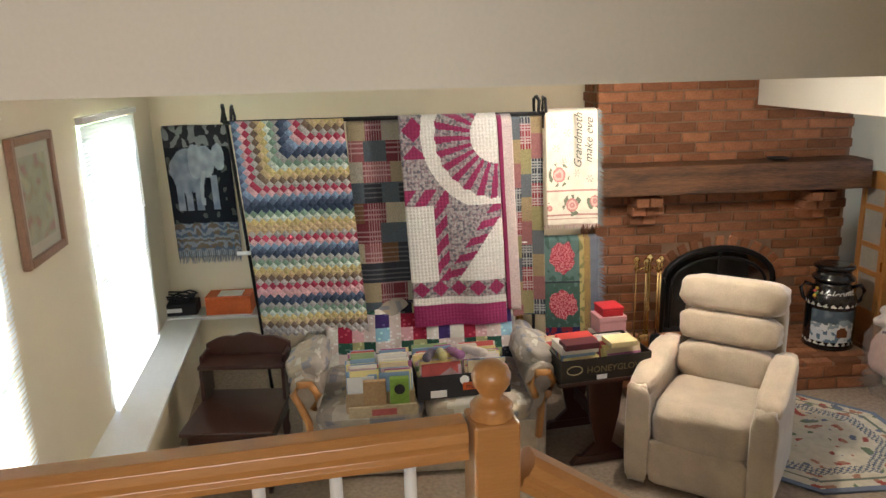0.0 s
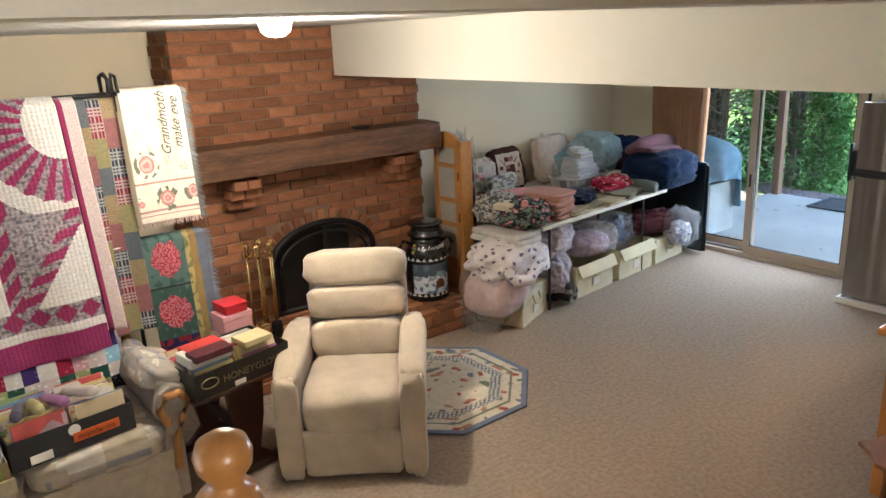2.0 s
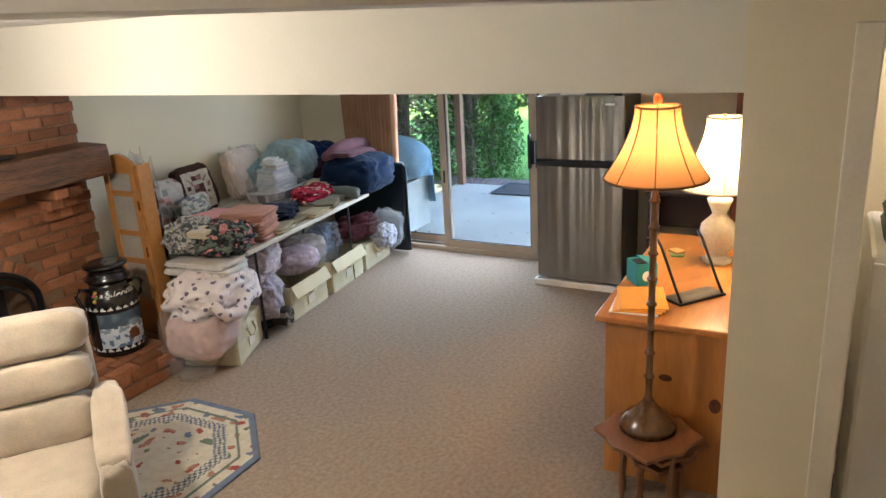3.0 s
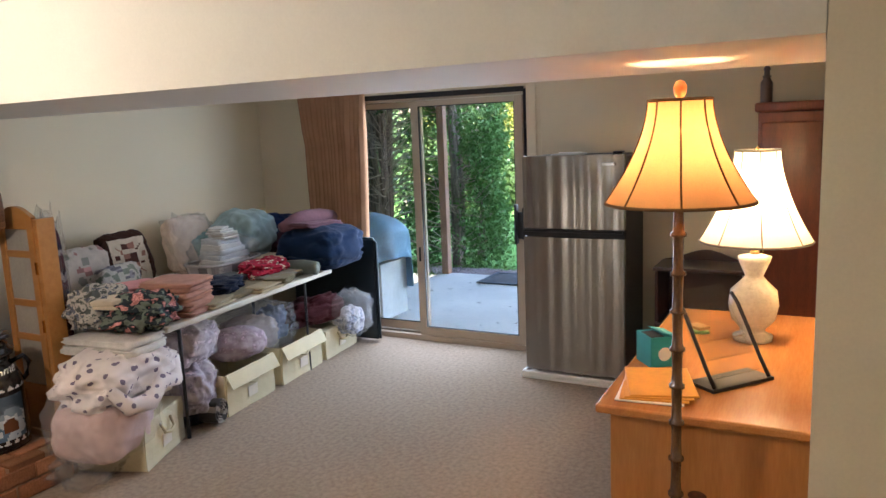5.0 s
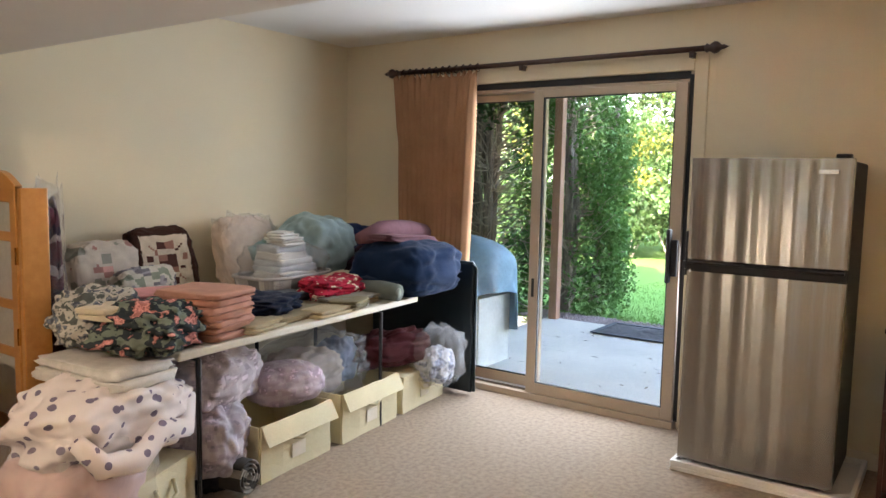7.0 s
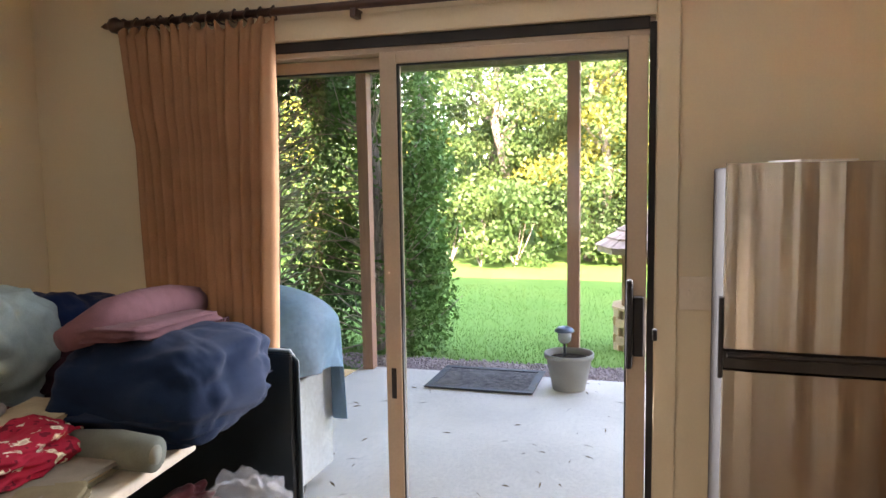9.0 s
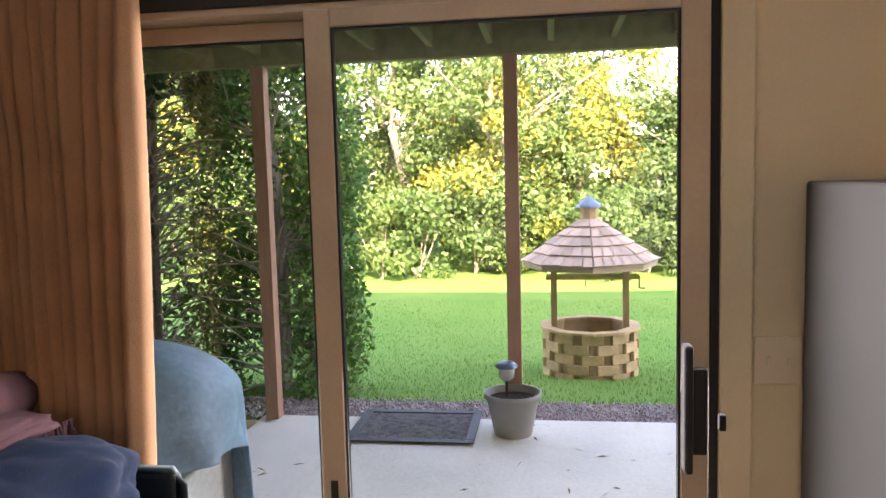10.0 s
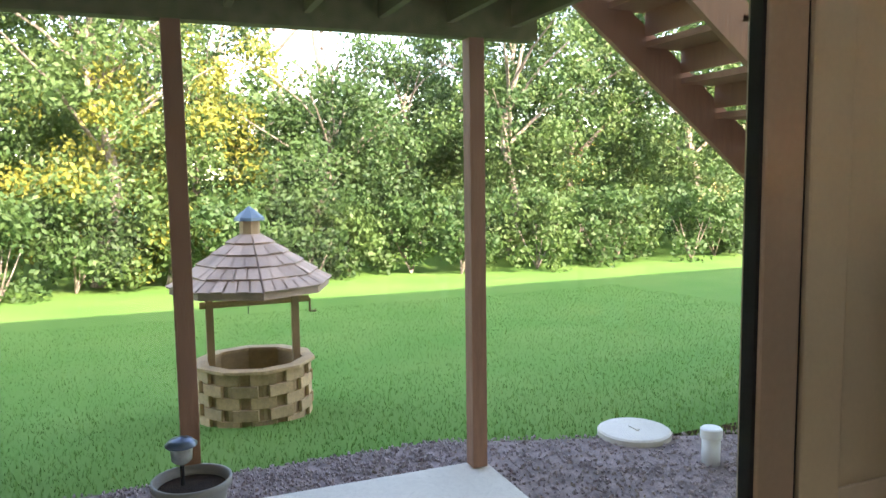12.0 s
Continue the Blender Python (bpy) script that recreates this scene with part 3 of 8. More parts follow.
part("base_rail", box(-1.98, -0.05, -0.03, 0.02, 0.0, 0.02, 0.003), OAK, rail)
part("sloping_handrail", prism(hr, 0, 0.94, 0.0, None, pose(0.04, 0, 0.74, 0, 0, 0) @ Matrix.Rotation(radians(34), 4, "Y") @ Matrix(((0, 0, 1, 0), (1, 0, 0, 0), (0, 1, 0, 0), (0, 0, 0, 1)))), OAK, rail)
low = part("lower_post", box(0.80, 0.88, -0.04, 0.04, -0.56, 0.27, 0.005), OAK, rail)
for k in range(5):
    x = 0.16 + 0.13 * k
    part("baluster", turned([(0.013, -0.19 * math.ceil((x - 0.06) / 0.27) + 0.01), (0.010, 0.18 - 0.68 * x), (0.011, 0.73 - 0.675 * x)], 10, m=Matrix.Translation((x, 0, 0))), WHITE, rail, "white baluster", True)

# ---- west windows with blinds ----
BLIND = mat("white_blind_slat", (0.74, 0.78, 0.80), 0.5, 0, 0.02, 5, 60, 0.03, 0.001, translucent=0.03)
for wy0, wy1, wz0, wz1 in (WIN_A, WIN_B):
    win = skewed(setting(new("window_1" if wy0 > 5 else "window_2"), "white framed window behind a closed blind"))
    for a, b, c, d in ((wy0, wy0 + 0.05, wz0, wz1), (wy1 - 0.05, wy1, wz0, wz1), (wy0 + 0.05, wy1 - 0.05, wz0, wz0 + 0.05), (wy0 + 0.05, wy1 - 0.05, wz1 - 0.05, wz1), (wy0 + 0.05, wy1 - 0.05, 1.21, 1.25)):
        part("window_frame", box(WEST - 0.13, WEST - 0.08, a, b, c, d, 0.004), WHITE, win)
    gl = part("pane", box(WEST - 0.108, WEST - 0.102, wy0 + 0.05, wy1 - 0.05, wz0 + 0.05, wz1 - 0.05), GLASS, win)
    gl.visible_shadow = False
    blind = thing("venetian_blind", SKEW @ pose(WEST + 0.03, (wy0 + wy1) / 2, wz1 + 0.01), "closed white venetian blind glowing with daylight", "blind", "west window blinds")
    wd = wy1 - wy0
    part("head_rail", box(-0.02, 0.02, -wd / 2 - 0.04, wd / 2 + 0.04, -0.035, 0.0, 0.003), WHITE, blind)
    slat = bmesh.new()
    for i in range(5):
        x = -0.0125 + 0.025 * i / 4
        for y in (-wd / 2 - 0.035, wd / 2 + 0.035):
            slat.verts.new((-0.40 * x, y, -0.95 * x + 0.004 * (1 - (x / 0.0125) ** 2)))
    slat.verts.ensure_lookup_table()
    for i in range(4):
        slat.faces.new([slat.verts[k] for k in (2 * i, 2 * i + 1, 2 * i + 3, 2 * i + 2)])
    first = part("slat", slat, BLIND, blind, smooth=True)
    first.location = (0, 0, -0.055)
    count = int((wz1 - wz0 - 0.025) / 0.0215)
    for k in range(1, count):
        o = first.copy()
        scene.collection.objects.link(o)
        o.location = (0, 0, -0.055 - 0.0215 * k)
    part("bottom_rail", box(-0.012, 0.012, -wd / 2 - 0.035, wd / 2 + 0.035, -(wz1 - wz0) - 0.05, -(wz1 - wz0) - 0.03, 0.003), WHITE, blind)
    part("cord", tube([(0.018, wd / 2 - 0.07, -0.03), (0.02, wd / 2 - 0.06, -0.6)], 0.003, 6), WHITE, blind)
    part("tassel", turned([(0.003, 0), (0.009, -0.04), (0.0, -0.042)], 8, m=Matrix.Translation((0.02, wd / 2 - 0.06, -0.6))), WHITE, blind)

# framed picture between the windows
pic = thing("framed_picture", SKEW @ pose(WEST + 0.012, 4.385, 1.745, 0, 0, 90), "wooden framed floral print on the west wall", "picture")
for a, b, c, d in ((-0.24, -0.205, -0.26, 0.26), (0.205, 0.24, -0.26, 0.26), (-0.205, 0.205, 0.225, 0.26), (-0.205, 0.205, -0.26, -0.225)):
    part("frame", box(a, b, -0.02, 0.01, c, d, 0.004), mat("picture_wood", (0.30, 0.16, 0.10), 0.4), pic, "brown wooden moulding")


def print_paint(u, v):
    n1 = noise.noise(Vector((u * 6, v * 8, 3)))
    if not (0.12 < u < 0.88 and 0.1 < v < 0.9):
        return (0.46, 0.43, 0.36)
    return (0.30 + 0.2 * max(0, n1), 0.32 + 0.12 * max(0, n1), 0.24) if n1 > -0.1 else ((0.32, 0.16, 0.15) if n1 < -0.28 else (0.30, 0.27, 0.16))


cloth("print", lambda u, v: (-0.205 + 0.41 * u, -0.004, 0.225 - 0.45 * v), print_paint, 40, 56, pic, 0, PAINT)
gp = part("glass", box(-0.205, 0.205, -0.010, -0.008, -0.225, 0.225), GLASS, pic)

# ---- quilts on their rack ----
rack = thing("quilt_rack", pose(1.32, 5.74, 0.0), "black iron quilt rack with two long poles", "quilt rack")
for x in (-0.955, 0.885):
    up = part("upright", tube([(x + (0.15 if x < 0 else 0.0), 0.0, 0.0), (x, 0.0, 1.93), (x - 0.01, -0.03, 2.03), (x, -0.07, 2.045), (x + 0.01, -0.1, 2.02), (x, -0.12, 1.95)], 0.011, 8), BLACK, rack, smooth=True)
    part("hook", tube([(x + 0.05, 0.0, 1.85), (x + 0.05, 0.0, 1.98), (x + 0.045, -0.03, 2.04), (x + 0.05, -0.08, 2.03), (x + 0.05, -0.11, 1.95)], 0.009, 8), BLACK, up, smooth=True)
    part("foot", tube([(x + (0.15 if x < 0 else 0.0), -0.05, 0.012), (x + (0.15 if x < 0 else 0.0), 0.2, 0.012)], 0.012, 8), BLACK, rack)
for z, y in ((1.945, -0.07), (1.15, -0.03)):
    part("pole", tube([(-0.96, y, z), (1.21, y, z)], 0.013, 10), WHITE if z < 1.5 else BLACK, rack, smooth=True)

DYES = [(0.06, 0.09, 0.16), (0.46, 0.45, 0.45), (0.26, 0.40, 0.32), (0.66, 0.76, 0.68), (0.74, 0.62, 0.28), (0.68, 0.52, 0.30), (0.25, 0.18, 0.14),
        (0.52, 0.50, 0.49), (0.52, 0.07, 0.13), (0.78, 0.48, 0.52), (0.26, 0.38, 0.58), (0.12, 0.16, 0.26)]


def fold(x, z, seed, amp=0.012):
    return amp * (math.sin(x * 17 + seed + 1.5 * noise.noise(Vector((x * 2, z * 1.5, seed)))) * (0.4 + 0.6 * min(1, z)) + 0.8 * noise.noise(Vector((x * 3, z * 3, seed))))


def diamond_quilt():
    """Patches set on point, puffed between the seams, in nested L-shaped rows."""
    w, h, a = 0.655, 1.31, 0.0248
    verts, faces, cols, index = [], [], [], {}

    def vert(i, j, puff):
        k = (i, j, puff)
        if k not in index:
            x, z = min(max(i * a, 0), w), j * a
            skew = 0.085 * z / h
            y = fold(x, z, 1.0) - (0.008 if puff else 0)
            index[k] = len(verts)
            verts.append((x + skew, y, -z))
        return index[k]
    ni, nj = int(w / a), int(h / a)
    for j in range(0, nj + 1):
        for i in range(0, ni + 1):
            if (i + j) % 2:
                continue
            d = max(j * a, (ni - i) * a - 0.17)
            seq = DYES[int(d / a / 1.0 + 4) % len(DYES)]
            var = 0.85 + 0.3 * random.random()
            c = vert(i, j, True)
            ring = [vert(i, max(j - 1, 0), False), vert(min(i + 1, ni), j, False), vert(i, min(j + 1, nj + 1), False), vert(max(i - 1, 0), j, False)]
            for p, q in zip(ring, ring[1:] + ring[:1]):
                if len({p, q, c}) == 3:
                    faces.append((c, q, p)), cols.append([x * var for x in seq])
    me = bpy.data.meshes.new("quilt")
    me.from_pydata(verts, [], faces)
    col = me.attributes.new("Col", "FLOAT_COLOR", "CORNER")
    data = np.ones((len(faces), 3, 4), np.float32)
    data[:, :, :3] = np.array(cols)[:, None, :]
    col.data.foreach_set("color", data.ravel())
    me.materials.append(PRINTED)
    ob = new("quilt", me)
    so = ob.modifiers.new("thickness", "SOLIDIFY")
    so.thickness, so.offset = 0.012, -1
    return ob


PRINTED = mat("printed_cotton", (0.5, 0.5, 0.5), 0.93, 0, 0.2, 130, 420, 0.3, 0.003, attribute=True, sheen=0.2)
q1 = tagged(diamond_quilt(), "puffy quilt of small pastel diamonds in zigzag rows", "quilt", "quilts on the rack")
q1.location = (0.415, 5.60, 1.955)


def drape(name, x, y, z, w, h, colour, nu, nv, seed, label, category, group="quilts on the rack", thick=0.012, material=None, skew=0.0, amp=0.012, quilting=0.0):
    def place(u, v):
        X, Z = u * w, v * h
        yy = fold(X, Z, seed, amp)
        if quilting:
            yy += 0.003 * math.cos((X + Z) * quilting) * math.cos((X - Z) * quilting)
        if v < 0.03:
            yy += 0.05 * (1 - v / 0.03) ** 2
        return (X + skew * v, yy, -Z)
    ob = tagged(cloth(name, place, colour, nu, nv, None, thick, material or PRINTED), label, category, group)
    ob.location = (x, y, z)
    return ob


MAGENTA, PRINT_GREY, OFFWHITE = (0.33, 0.035, 0.12), (0.30, 0.27, 0.28), (0.80, 0.77, 0.73)


def fan_paint(u, v):
    x, z = u * 0.575, v * 1.29
    n1 = noise.noise(Vector((x * 60, z * 60, 2)))
    pr = (0.42, 0.39, 0.39) if n1 > 0.05 else ((0.16, 0.16, 0.19) if n1 < -0.2 else (0.34, 0.26, 0.28))
    cx, cz = 0.575, 0.125
    r, a = math.hypot(x - cx, z - cz), math.atan2(z - cz, cx - x)
    if z < 0.53:
        if r < 0.165:
            return OFFWHITE
        edge = 0.365 + 0.028 * abs(((a / 0.235) % 1) - 0.5)
        if r < edge:
            return MAGENTA if int((a + 3.2) / 0.118) % 2 else pr
        if r < 0.455:
            return OFFWHITE
        if x < 0.16 and z < 0.25 and (abs(x - 0.08) + abs(z % 0.16 - 0.08)) < 0.07:
            return MAGENTA
        if 0.43 < z < 0.53 and x < 0.26:
            return MAGENTA if ((x * 8 + (z - 0.43) * 6) % 1) < 0.6 else pr
        return pr
    if z < 1.0:
        if x < 0.17:
            return OFFWHITE
        if x < 0.245:
            return MAGENTA if ((z * 9 + (x - 0.17) * 10) % 1) < 0.62 else pr
        t = (z - 0.53) / 0.47
        edge = 0.575 - 0.33 * t
        if x > edge + 0.045 and z > 0.62:
            return OFFWHITE
        if abs(x - edge) < 0.05:
            return MAGENTA if ((z * 12 + x * 3) % 1) < 0.55 else pr
        return pr
    if z < 1.10:
        return MAGENTA if (abs(((x / 0.115) % 1) - 0.5) * 0.115 + abs(z - 1.05)) < 0.052 else pr
    if z < 1.155:
        return OFFWHITE
    return (0.36, 0.04, 0.15)


drape("quilt", 1.375, 5.585, 1.955, 0.575, 1.29, fan_paint, 92, 206, 4.0, "white and magenta patchwork fan quilt hanging on a rack", "quilt", skew=0.06, quilting=150)
drape("quilt", 1.955, 5.60, 1.945, 0.085, 1.20, lambda u, v: MAGENTA if u < 0.35 else (0.72, 0.60, 0.58), 10, 60, 2.0, "pink lined edge of a folded quilt on the rack", "quilt", skew=0.06)


def scrap_paint(u, v):
    """Country scraps: plain, plaid and striped blocks of brown, navy, wine and cream."""
    x, z = u * 0.36, v * 1.25
    row = int(z / 0.125)
    off = (row * 37 % 5) * 0.02
    cellw = 0.10 + 0.03 * ((row * 13) % 3)
    cl = int((x + off) / cellw)
    k = (row * 7 + cl * 11 + row * cl * 3) % 8
    base = ((0.42, 0.34, 0.22), (0.04, 0.045, 0.06), (0.55, 0.48, 0.36), (0.19, 0.04, 0.055), (0.19, 0.10, 0.05), (0.11, 0.14, 0.17), (0.45, 0.42, 0.35), (0.33, 0.12, 0.13))[k]
    s1, s2 = math.sin(x * 420), math.sin(z * 420)
    if k in (3, 7) and (s1 > 0.75 or s2 > 0.75):
        return tuple(c + 0.22 for c in base)
    if k in (1, 4) and s2 > 0.6:
        return tuple(c + 0.09 for c in base)
    return base


drape("quilt", 1.07, 5.67, 1.94, 0.37, 1.25, scrap_paint, 74, 130, 3.0, "country scrap quilt in brown, navy, wine and cream", "quilt", skew=0.02)


def plaid_paint(u, v):
    x, z = u * 0.21, v * 1.27
    cl, row = int(x / 0.07), int((z + 0.09 * int(x / 0.07)) / 0.15)
    k = (row * 5 + cl * 3) % 6
    base = ((0.12, 0.14, 0.16), (0.30, 0.27, 0.13), (0.25, 0.03, 0.04), (0.04, 0.05, 0.07), (0.30, 0.13, 0.13), (0.33, 0.25, 0.14))[k]
    if k in (2, 3) and (math.sin(x * 330) > 0.55 or math.sin(z * 330) > 0.55):
        return tuple(0.35 + 0.5 * c for c in base)
    return base


drape("quilt", 2.03, 5.68, 1.945, 0.21, 1.27, plaid_paint, 50, 150, 6.0, "plaid and olive patchwork quilt hanging on a rack", "quilt", skew=0.03, amp=0.02)


def rose_paint(u, v):
    n1 = noise.noise(Vector((u * 9, v * 16, 7)))
    for cu, cv, r in ((0.25, 0.56, 0.13), (0.5, 0.83, 0.12), (0.95, 0.80, 0.1), (0.05, 0.85, 0.06)):
        d = math.hypot((u - cu), (v - cv) * 1.95)
        if d < r:
            return (0.50, 0.22, 0.20) if math.sin(d * 75 + 3 * n1) > 0 else (0.66, 0.42, 0.36)
        if d < r * 1.6 and n1 > 0.12:
            return (0.17, 0.18, 0.13)
    if 0.69 < v < 0.705 or 0.91 < v < 0.925 or 0.945 < v < 0.955:
        return (0.45, 0.25, 0.22)
    for cu, cv in ((0.15, 0.12), (0.42, 0.2), (0.2, 0.33), (0.35, 0.45), (0.6, 0.55), (0.85, 0.6)):
        d = math.hypot(u - cu, (v - cv) * 1.95)
        if d < 0.07 and abs(math.sin(3 * math.atan2(u - cu, (v - cv) * 1.95))) > 0.8:
            return (0.42, 0.40, 0.34)
    return (0.74, 0.68, 0.56)


throw = drape("throw_blanket", 2.250, 5.645, 1.965, 0.315, 0.70, rose_paint, 72, 130, 5.0, "cream woven throw with roses and script lettering", "blanket", "", 0.008, CLOTH, 0.02, 0.008)
SCRIPT = mat("dark_thread", (0.10, 0.10, 0.09), 0.9)
for body, dx in (("Grandmoth", 0.20), ("make eve", 0.265)):
    wbm = words(body, 0.070, 0.001, 0.45)
    wbm.transform(Matrix.Translation((dx, -0.022, -0.19)) @ Matrix.Rotation(radians(90), 4, "X") @ Matrix.Rotation(radians(90), 4, "Z"))
    part("lettering", wbm, SCRIPT, throw, "woven script lettering")


def fringe(parent, x0, z0, x1, z1, count, length, dx, dz, colour):
    bm = bmesh.new()
    for k in range(count):
        t = k / max(1, count - 1)
        p = Vector((x0 + (x1 - x0) * t, -0.004, z0 + (z1 - z0) * t))
        j = random.uniform(-0.4, 0.4)
        q = p + Vector((dx * length + dz * j * length, random.uniform(-0.012, 0.006), dz * length + dx * j * length))
        tube([p, (p + q) / 2 + Vector((0, 0.004, 0)), q], [0.0032, 0.003, 0.0012], 4, bm)
    ob = part("fringe", bm, CLOTH, parent, "long yarn fringe")
    return dyed(ob, colour)


fringe(throw, 0.315, 0, 0.335, -0.70, 90, 0.05, 0.7, -0.5, (0.22, 0.24, 0.24))
fringe(throw, 0.0, -0.70, 0.33, -0.70, 50, 0.03, 0.0, -1, (0.66, 0.5, 0.44))


def garden_paint(u, v):
    n1 = noise.noise(Vector((u * 10, v * 16, 9)))
    if u > 0.64 and u < 0.86:
        if u > 0.74:
            return (0.52, 0.38, 0.10) if (int(u * 70) + int(v * 110)) % 2 else (0.10, 0.03, 0.05)
        return (0.46, 0.36, 0.14) if n1 > -0.1 else (0.2, 0.2, 0.08)
    if u >= 0.86:
        return (0.15, 0.17, 0.22)
    if v > 0.9:
        return (0.30, 0.03, 0.05) if n1 > 0 else (0.04, 0.03, 0.10)
    if 0.43 < v < 0.45:
        return (0.03, 0.04, 0.05)
    for cu, cv, ru, rv in ((0.33, 0.20, 0.24, 0.16), (0.33, 0.67, 0.27, 0.15)):
        d = math.hypot((u - cu) / ru, (v - cv) / rv) + 0.25 * n1
        if d < 0.95:
            return (0.36, 0.04, 0.07) if noise.noise(Vector((u * 40, v * 60, 1))) > 0.0 else (0.60, 0.20, 0.22)
    return (0.10, 0.17, 0.16) if (v < 0.43) == (n1 > -0.25) else (0.055, 0.11, 0.09)


flower = drape("throw_blanket", 2.258, 5.68, 1.175, 0.34, 0.66, garden_paint, 68, 120, 8.0, "green woven throw with large red flowers and fringe", "blanket", "", 0.008, CLOTH, 0.02, 0.008)
fringe(flower, 0.34, 0, 0.36, -0.66, 110, 0.05, 0.8, -0.4, (0.22, 0.25, 0.30))


def eleph_paint(u, v):
    """Grey elephant on a black ground above a stony strip."""
    n1 = noise.noise(Vector((u * 10, v * 14, 4)))
    ell = lambda cu, cv, ru, rv: math.hypot((u - cu) / ru, (v - cv) / rv) < 1 + 0.12 * n1
    if v > 0.95:
        return (0.35, 0.37, 0.40) if int(u * 60) % 2 else (0.12, 0.13, 0.15)
    if v > 0.74:
        return (0.28, 0.30, 0.33) if math.sin(v * 120 + 6 * n1) > 0.2 else ((0.10, 0.14, 0.20) if n1 < 0 else (0.17, 0.13, 0.09))
    if abs(u - 0.56 - 0.06 * math.sin(v * 9)) < 0.03 and 0.34 < v < 0.60:
        return (0.40, 0.42, 0.46)
    if ell(0.60, 0.27, 0.14, 0.12) or ell(0.80, 0.24, 0.10, 0.10) or ell(0.46, 0.27, 0.12, 0.13):
        return (0.34 + 0.14 * n1, 0.37 + 0.14 * n1, 0.43 + 0.14 * n1)
    if ell(0.33, 0.34, 0.27, 0.17) or (0.38 < v < 0.64 and any(abs(u - c) < 0.055 for c in (0.17, 0.30, 0.46, 0.70))):
        return (0.24 + 0.12 * n1, 0.27 + 0.12 * n1, 0.33 + 0.12 * n1)
    if v < 0.16:
        return (0.22, 0.23, 0.23) if n1 > 0.05 else (0.03, 0.03, 0.035)
    return (0.012, 0.014, 0.02) if n1 < 0.28 else (0.09, 0.10, 0.09)


tap = drape("tapestry", -0.36, 6.865, 1.86, 0.48, 1.0, eleph_paint, 80, 130, 9.0, "dark tapestry with a grey elephant, fringed at the foot", "tapestry", "", 0.006, CLOTH, 0.03, 0.010)
fringe(tap, 0.03, -1.0, 0.50, -1.0, 60, 0.05, 0, -1, (0.30, 0.32, 0.35))
# ---- couch with boxes of cards ----
def couch_paint(p):
    n1 = math.sin(p.x * 62) + math.sin((p.z - p.y) * 48)
    if n1 > 1.35:
        return (0.60, 0.56, 0.49)
    if n1 < -1.3:
        return (0.27, 0.27, 0.30)
    return (0.46, 0.39, 0.30) if math.sin(p.x * 16 + 1) > -0.3 else (0.40, 0.355, 0.31)


couch = thing("loveseat", pose(1.46, 5.36, 0.0), "worn beige and blue plaid loveseat with wooden arm trim", "couch")
UPH = CLOTH
dyed(part("base", box(-0.62, 0.62, -0.36, 0.36, 0.10, 0.30, 0.02), UPH, couch, smooth=False), couch_paint)
dyed(part("skirt", box(-0.625, 0.625, -0.375, -0.355, 0.015, 0.30, 0.008), UPH, couch), couch_paint)
for s in (-1, 1):
    sc = pillow(0.62, 0.66, 0.17, 0.32, 0.010, 3 + s, n=26, m=Matrix.Translation((0.31 * s, -0.08, 0.375)))
    dyed(part("seat_cushion", sc, UPH, couch, smooth=True), couch_paint)
    bc = pillow(0.62, 0.22, 0.52, 0.42, 0.012, 6 + s, n=24, m=Matrix.Translation((0.31 * s, 0.37, 0.60)) @ Matrix.Rotation(radians(-8), 4, "X"))
    dyed(part("back_cushion", bc, UPH, couch, smooth=True), couch_paint)
    prof = [(0.0, 0.02), (0.0, 0.44), (-0.03, 0.52), (0.0, 0.60), (0.07, 0.635), (0.14, 0.60), (0.16, 0.54), (0.14, 0.47), (0.10, 0.44), (0.10, 0.02)]
    am = prism([(s * (x if s > 0 else x) + 0.58 * s, z) for x, z in prof], -0.40, 0.36, 0.018, None, Matrix(((1, 0, 0, 0), (0, 0, -1, 0), (0, 1, 0, 0), (0, 0, 0, 1))))
    a_ob = dyed(part("arm", am, UPH, couch, smooth=False), couch_paint)
    tr = [(s * x + 0.58 * s, -0.385 - 0.0, z) for x, z in ((0.03, 0.44), (0.0, 0.52), (0.04, 0.585), (0.10, 0.585), (0.135, 0.53), (0.10, 0.46), (0.06, 0.36), (0.05, 0.2))]
    part("wood_trim", tube(tr, 0.022, 8), OAK, a_ob, "curved honey wood trim", True)
    th = pillow(0.24, 0.42, 0.14, 0.5, 0.02, 11 + s, n=18, m=Matrix.Translation((0.65 * s, -0.12, 0.63)) @ Matrix.Rotation(radians(22 * s), 4, "Y"))
    dyed(part("arm_cover", th, UPH, couch, smooth=True), couch_paint)
    part("back_post", tube([(0.66 * s, 0.36, 0.0), (0.66 * s, 0.37, 0.60), (0.655 * s, 0.40, 0.66)], 0.028, 10), OAK, couch, smooth=True)

PATCH = [(0.65, 0.55, 0.53), (0.02, 0.02, 0.03), (0.05, 0.03, 0.14), (0.58, 0.26, 0.30), (0.30, 0.02, 0.05), (0.70, 0.68, 0.62), (0.03, 0.10, 0.07), (0.28, 0.50, 0.64), (0.38, 0.40, 0.20), (0.60, 0.35, 0.38)]


def patch_paint(u, v):
    i, j = int(u * 15), int(v * 6)
    k = (i * i * 3 + i * 7 + j * 5 + i * j * j) % 10
    return PATCH[k] if noise.noise(Vector((u * 70, v * 40, k))) < 0.42 else tuple(min(0.8, c * 1.5 + 0.05) for c in PATCH[k])


pc = tagged(cloth("patchwork_cover", lambda u, v: (-0.58 + 1.16 * u, 0.235 + 0.14 * (1 - v) ** 2 + 0.006 * math.sin(u * 40) - 0.05 * v, 0.88 - 0.44 * v), patch_paint, 80, 40, None, 0.012),
            "bright patchwork quilt spread over the couch back", "quilt")
